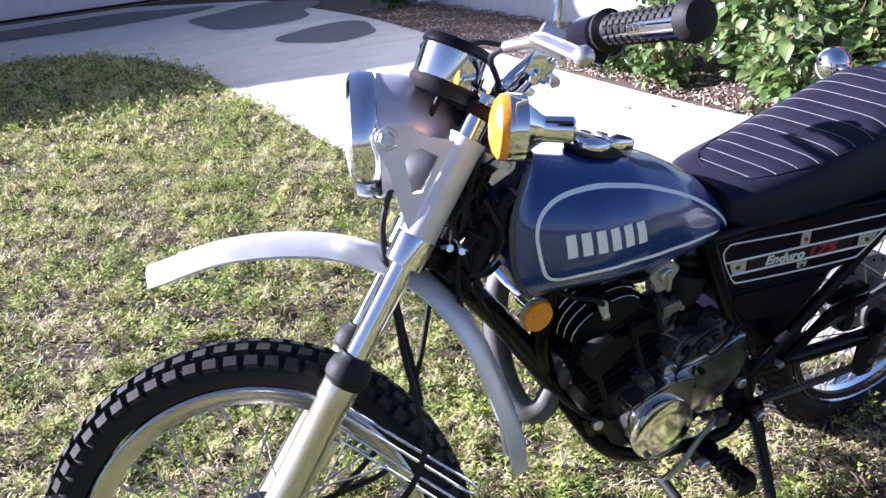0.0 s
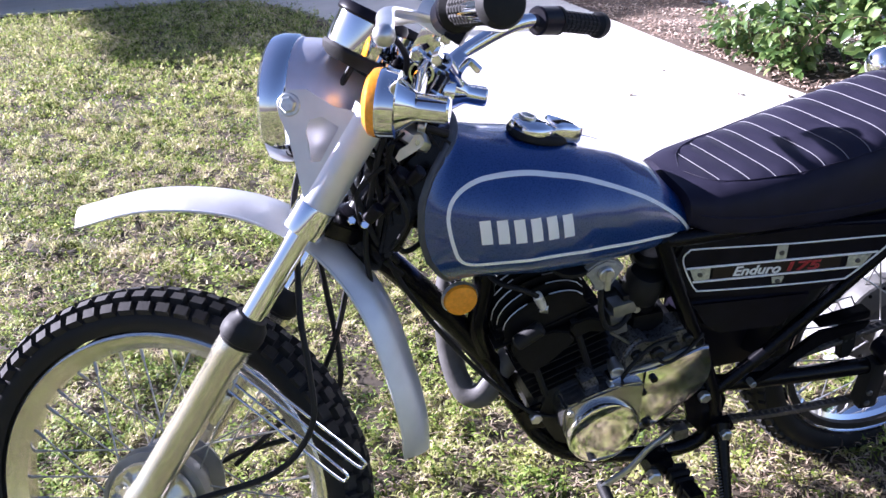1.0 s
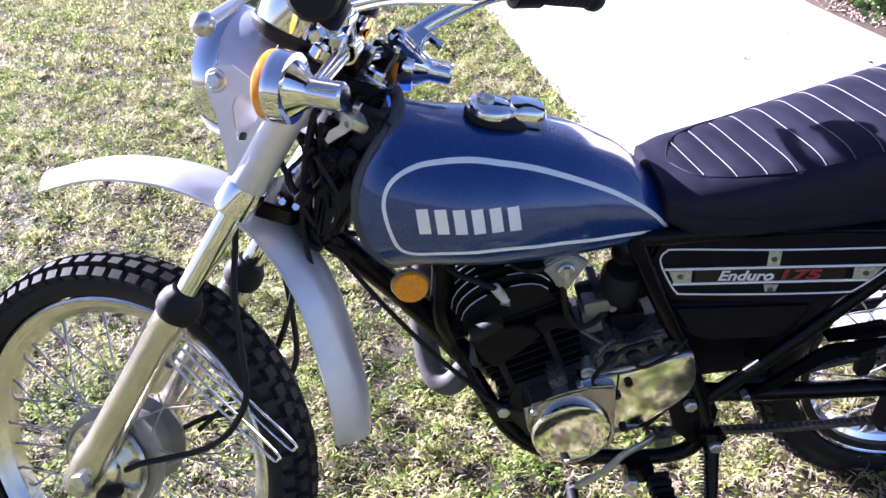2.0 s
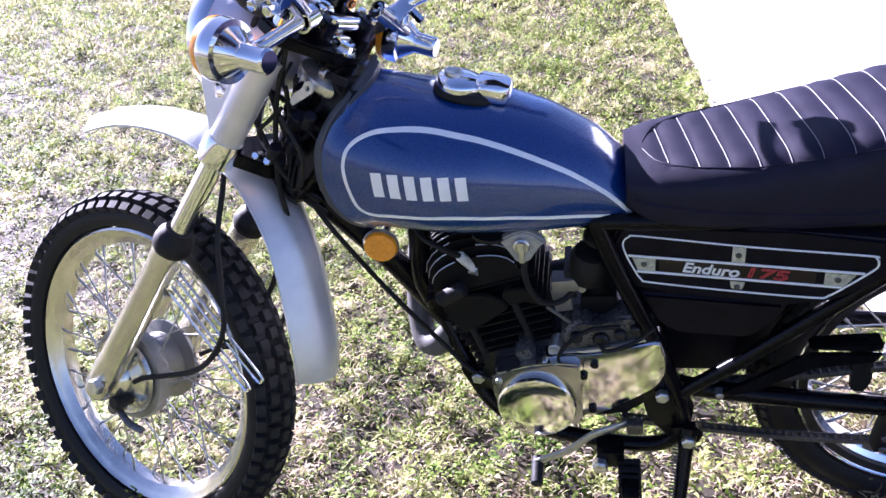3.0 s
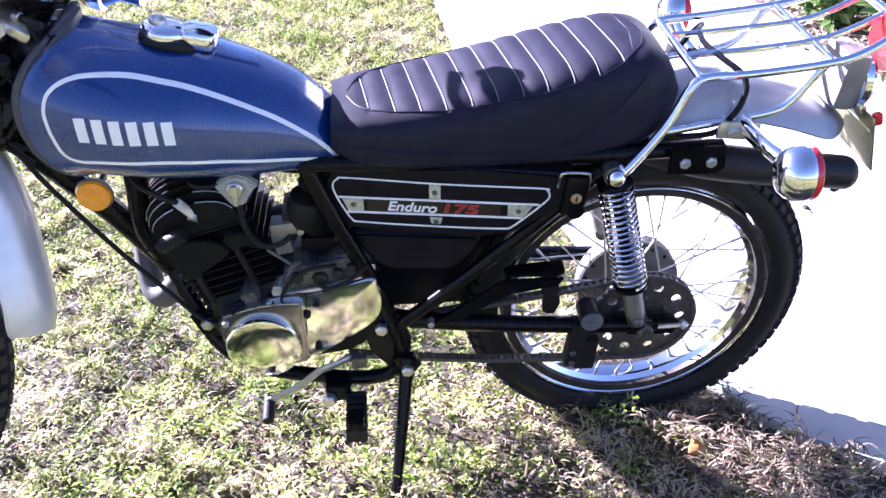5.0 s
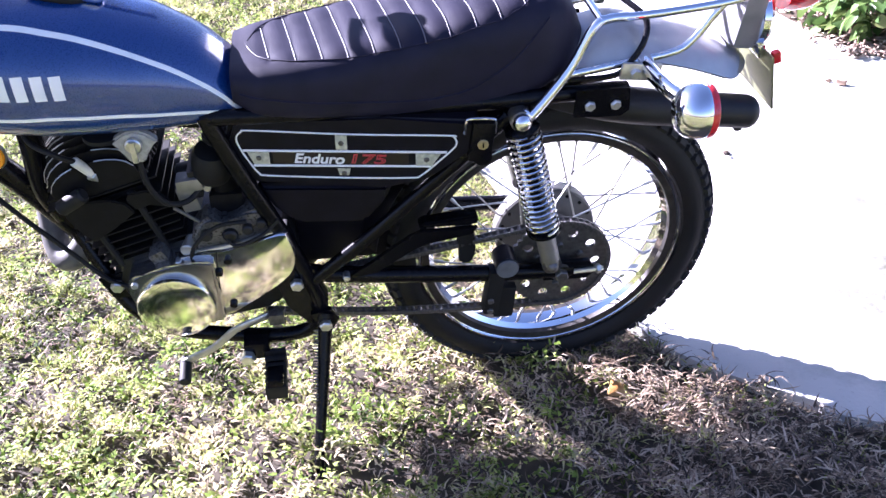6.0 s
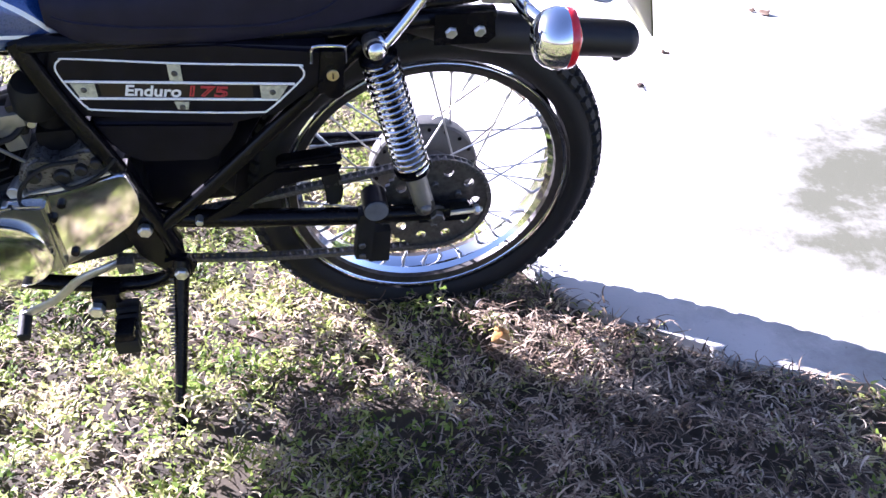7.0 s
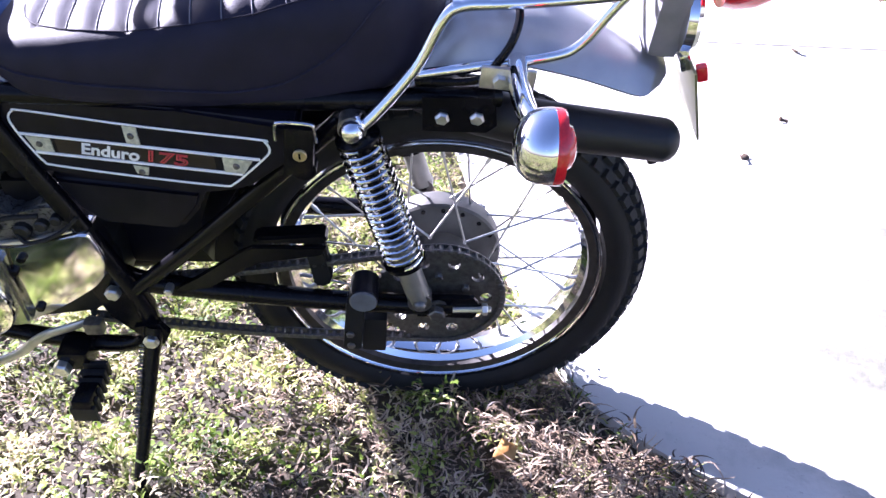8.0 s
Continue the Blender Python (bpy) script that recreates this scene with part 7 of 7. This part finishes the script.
# planting bed
def bed():
    bm = BM()
    rows = []
    nx, ny = 8, 60
    for j in range(ny + 1):
        y = 3.03 + 8.1 * j / ny
        row = []
        for i in range(nx + 1):
            x = 2.796 + 1.07 * i / nx
            e = min(i, nx - i, j * 0.5) / 2
            h = 0.006 + 0.03 * min(1, e) + 0.012 * math.sin(9 * x + 7 * y)
            row.append(bm.verts.new((x, y, h)))
        rows.append(row)
    for a, b in zip(rows, rows[1:]):
        for i in range(nx):
            bm.faces.new((a[i], a[i + 1], b[i + 1], b[i]))
    ob = part("planting_bed", bm, BEDSOIL)
    tagged(ob, "dark soil planting bed along the house wall", "flower bed", kind="structure")
    rng = np.random.default_rng(3)
    n = 9000
    x, y = rng.uniform(2.80, 3.84, n), 3.0 + 8.0 * rng.random(n) ** 1.3
    keep = (x > 2.85) | (rng.random(n) < 0.25)
    x, y = x[keep], y[keep]
    n = len(x)
    L, W = rng.uniform(0.012, 0.045, n), rng.uniform(0.006, 0.016, n)
    az, tilt = rng.uniform(0, 6.283, n), rng.normal(0, 0.35, n)
    c = np.stack([x, y, 0.028 + 0.012 * np.sin(9 * x + 7 * y) + rng.uniform(0, 0.02, n)], 1)
    d = np.stack([np.cos(az) * np.cos(tilt), np.sin(az) * np.cos(tilt), np.sin(tilt)], 1)
    s = np.stack([-np.sin(az), np.cos(az), rng.normal(0, 0.25, n)], 1)
    up = np.array([0, 0, 0.004])
    q = [c - d * L[:, None] / 2 - s * W[:, None] / 2, c + d * L[:, None] / 2 - s * W[:, None] / 2.6, c + d * L[:, None] / 2 + s * W[:, None] / 2, c - d * L[:, None] / 2 + s * W[:, None] / 2.4]
    v = np.stack(q + [p - up for p in q], 1).reshape(-1, 3)
    i = np.arange(n) * 8
    t = []
    for a, b, e, f in ((0, 1, 2, 3), (4, 5, 1, 0), (5, 6, 2, 1), (6, 7, 3, 2), (7, 4, 0, 3)):
        t += [np.stack([i + a, i + b, i + e], 1), np.stack([i + a, i + e, i + f], 1)]
    tagged(quick_mesh("mulch", v, np.concatenate(t), CHIPS), "brown bark mulch chips on the bed", "mulch", kind="stuff")


BEDSOIL = material("bed_soil", (0.075, 0.052, 0.035), 0.95, 0.0, 0.4, 40, bump=0.8, bump_scale=90)
CHIPS = island_material("bark_chips", [(0.0, (0.07, 0.04, 0.028)), (0.4, (0.22, 0.155, 0.115)), (0.75, (0.42, 0.33, 0.26)), (1.0, (0.62, 0.54, 0.46))], 0.85, 0.0, 0.15)
bed()


BROADLEAF = island_material("shrub_leaf", [(0.0, (0.03, 0.065, 0.016)), (0.4, (0.075, 0.14, 0.035)), (0.75, (0.17, 0.24, 0.07)), (1.0, (0.36, 0.38, 0.14))], 0.32, 0.28, 0.18)
TWIG = material("twig", (0.16, 0.11, 0.075), 0.8, 0.0, 0.3, 60, bump=0.4)


def leaf_rows(u):
    """Half width of a broad leaf along its length."""
    return math.sin(math.pi * min(1.0, u) ** 0.75) ** 0.9


def shrub(x, y, height, spread, leaves, seed, size=0.075, label="broad-leaved green shrub in the mulched bed"):
    rng = random.Random(seed)
    root = tagged(new("shrub"), label, "shrub", "shrubs along the house")
    root.location = (x, y, 0.03)
    tips = []
    for k in range(9):
        a = 6.283 * k / 9 + rng.uniform(-0.3, 0.3)
        r = spread * rng.uniform(0.35, 0.9)
        h = height * rng.uniform(0.55, 1.0)
        pts = [Vector((0.03 * math.cos(a), 0.03 * math.sin(a), -0.03)), Vector((r * 0.35 * math.cos(a), r * 0.35 * math.sin(a), h * 0.4)), Vector((r * math.cos(a + 0.2), r * math.sin(a + 0.2), h * 0.9))]
        line = curve(pts, 6)
        bm = BM()
        tube(bm, line, [0.009 - 0.006 * i / (len(line) - 1) for i in range(len(line))], 7)
        part("branch", bm, TWIG, root)
        for i in range(3, len(line)):
            tips.append((line[i], a))
        for _ in range(3):
            b = line[rng.randrange(4, len(line))]
            e = b + Vector((rng.uniform(-1, 1), rng.uniform(-1, 1), rng.uniform(-0.2, 0.8))).normalized() * spread * rng.uniform(0.25, 0.5)
            bm = BM()
            tube(bm, [b, b.lerp(e, 0.5) + Vector((0, 0, 0.02)), e], [0.004, 0.003, 0.0015], 6)
            part("twig", bm, TWIG, root)
            tips += [(b.lerp(e, 0.5), a), (e, a), (e, a)]
    V, T = [], []
    for _ in range(leaves):
        c, a = rng.choice(tips)
        c = c + Vector((rng.gauss(0, 0.05), rng.gauss(0, 0.05), rng.gauss(0, 0.045)))
        c.z = max(c.z, 0.02)
        L = size * rng.uniform(0.55, 1.25)
        W = L * rng.uniform(0.26, 0.36)
        az = math.atan2(c.y, c.x) + rng.gauss(0, 0.9)
        tilt = rng.uniform(-0.9, 0.5)
        roll = rng.gauss(0, 0.6)
        m = Matrix.Translation(c) @ Matrix.Rotation(az, 4, "Z") @ Matrix.Rotation(-tilt, 4, "Y") @ Matrix.Rotation(roll, 4, "X")
        base = len(V)
        curl = rng.uniform(0.1, 0.35) * L
        for i in range(5):
            u = i / 4
            w = W * leaf_rows(u) if 0 < i < 4 else 0.0006
            zc = -curl * u * u
            V.append(m @ Vector((L * u, -w, zc + w * 0.35)))
            V.append(m @ Vector((L * u, 0, zc)))
            V.append(m @ Vector((L * u, w, zc + w * 0.35)))
        for i in range(4):
            p = base + 3 * i
            T += [(p, p + 1, p + 4), (p, p + 4, p + 3), (p + 1, p + 2, p + 5), (p + 1, p + 5, p + 4)]
    ob = quick_mesh("foliage", [tuple(v) for v in V], T, BROADLEAF, True)
    ob.parent = root
    ob["kind"] = "stuff"
    return root


shrub(3.20, 3.62, 0.66, 0.34, 620, 11, 0.080)
shrub(3.42, 4.15, 0.95, 0.42, 900, 12, 0.085)
shrub(3.24, 4.72, 0.58, 0.32, 520, 13, 0.075)
shrub(3.50, 4.95, 0.85, 0.36, 600, 14, 0.080)
shrub(3.10, 5.22, 0.22, 0.24, 220, 15, 0.065, "low broad-leaved seedling shrub in the mulch")
shrub(3.55, 3.35, 0.80, 0.36, 560, 17, 0.080)
shrub(3.30, 10.6, 0.75, 0.50, 420, 16, 0.11)
shrub(2.99, 4.35, 0.34, 0.26, 320, 20, 0.070, "low broad-leaved shrub at the bed's edge")
shrub(3.02, 4.85, 0.36, 0.26, 320, 21, 0.070, "low broad-leaved shrub at the bed's edge")
shrub(3.00, 3.30, 0.46, 0.28, 380, 22, 0.075)
shrub(3.42, 3.16, 0.55, 0.30, 420, 23, 0.080)
for k in range(5):
    shrub(-3.3 - 0.75 * k, 15.8 + 0.35 * k, 0.52, 0.55, 300, 40 + k, 0.11, "dark low hedge shrub in front of the far house wall")
shrub(4.20, 3.30, 0.75, 0.45, 460, 18, 0.090)
shrub(4.95, 3.35, 0.70, 0.45, 460, 19, 0.090)


def unseen_shade_tree():
    """An unseen tree beyond the lawn, added so its crown shades the far path and lawn."""
    rng = np.random.default_rng(21)
    root = tagged(new("tree"), "unseen broad tree added to shade the far path and lawn", "tree")
    trunk = Vector((-6.2, 14.2, SOIL))
    root.location = trunk
    bm = BM()
    tube(bm, curve([(0, 0, -0.1), (0.1, 0, 1.5), (0.5, -0.1, 3.2), (0.9, -0.2, 4.6)], 6), [0.26 - 0.006 * i for i in range(19)], 12)
    part("trunk", bm, TWIG, root)
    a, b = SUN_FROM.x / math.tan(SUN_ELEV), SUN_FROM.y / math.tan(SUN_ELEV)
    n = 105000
    # Crown outline is the wanted ground shade, traced back towards the sun.
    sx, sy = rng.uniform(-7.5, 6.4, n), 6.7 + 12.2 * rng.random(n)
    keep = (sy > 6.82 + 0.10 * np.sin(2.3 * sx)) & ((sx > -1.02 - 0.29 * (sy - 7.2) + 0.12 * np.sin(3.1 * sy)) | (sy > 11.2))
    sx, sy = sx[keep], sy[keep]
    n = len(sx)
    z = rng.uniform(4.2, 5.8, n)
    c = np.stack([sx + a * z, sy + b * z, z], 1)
    for k in range(10):
        j = rng.integers(0, n)
        bm = BM()
        e = Vector(c[j]) - trunk
        s = Vector((0.7, -0.15, 3.9))
        tube(bm, curve([s, s.lerp(e, 0.5) + Vector((0, 0, 0.3)), e], 5), [0.10 - 0.008 * i for i in range(11)], 8)
        part("limb", bm, TWIG, root)
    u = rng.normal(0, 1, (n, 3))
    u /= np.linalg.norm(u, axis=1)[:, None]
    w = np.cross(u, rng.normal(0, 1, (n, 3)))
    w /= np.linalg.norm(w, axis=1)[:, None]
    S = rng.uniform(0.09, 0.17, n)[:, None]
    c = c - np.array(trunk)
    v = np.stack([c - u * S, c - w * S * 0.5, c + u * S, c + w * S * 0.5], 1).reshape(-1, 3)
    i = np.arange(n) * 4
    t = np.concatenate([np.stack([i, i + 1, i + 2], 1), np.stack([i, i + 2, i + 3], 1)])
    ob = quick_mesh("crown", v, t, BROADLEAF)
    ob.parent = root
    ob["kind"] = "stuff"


unseen_shade_tree()


def fallen_leaf(x, y, z, size, mat, az, label):
    bm = BM()
    rows = []
    for i in range(6):
        u = i / 5
        w = size * 0.36 * leaf_rows(u) + 0.0006
        zc = 0.05 * size * math.sin(7.0 * u + az) + 0.05 * size * u
        w *= 0.8 + 0.35 * math.sin(9.0 * u + az)
        rows.append([bm.verts.new((size * (u - 0.5), s * w, zc + abs(s) * w * (0.3 + 0.3 * s))) for s in (-1, 0, 1)])
    for a, b in zip(rows, rows[1:]):
        for j in range(2):
            bm.faces.new((a[j], a[j + 1], b[j + 1], b[j]))
    ob = part("fallen_leaf", bm, mat)
    ob.modifiers.new("thick", "SOLIDIFY").thickness = 0.0008
    ob.matrix_basis = pose(x, y, z, 4, 8, az)
    return tagged(ob, label, "leaf", "fallen leaves")


DRYLEAF = material("dry_leaf", (0.085, 0.055, 0.035), 0.7, 0.0, 0.3, 60)
ORANGE = material("orange_leaf", (0.42, 0.17, 0.035), 0.6, 0.0, 0.3, 60, second=(0.50, 0.27, 0.08))
fallen_leaf(1.517, 1.160, 0.030, 0.050, ORANGE, 40, "orange dead leaf lying in the grass")
for k, (x, y) in enumerate([(2.24, 2.42), (2.09, 2.19), (2.40, 2.94), (2.41, 4.77), (2.03, 4.30), (2.69, 2.73), (2.66, 2.76), (2.71, 3.89), (2.52, 4.04)]):
    fallen_leaf(x, y, PATH_TOP + 0.004, 0.030 + 0.012 * (k % 3), DRYLEAF, 57 * k, "dry brown leaf lying on the concrete path")
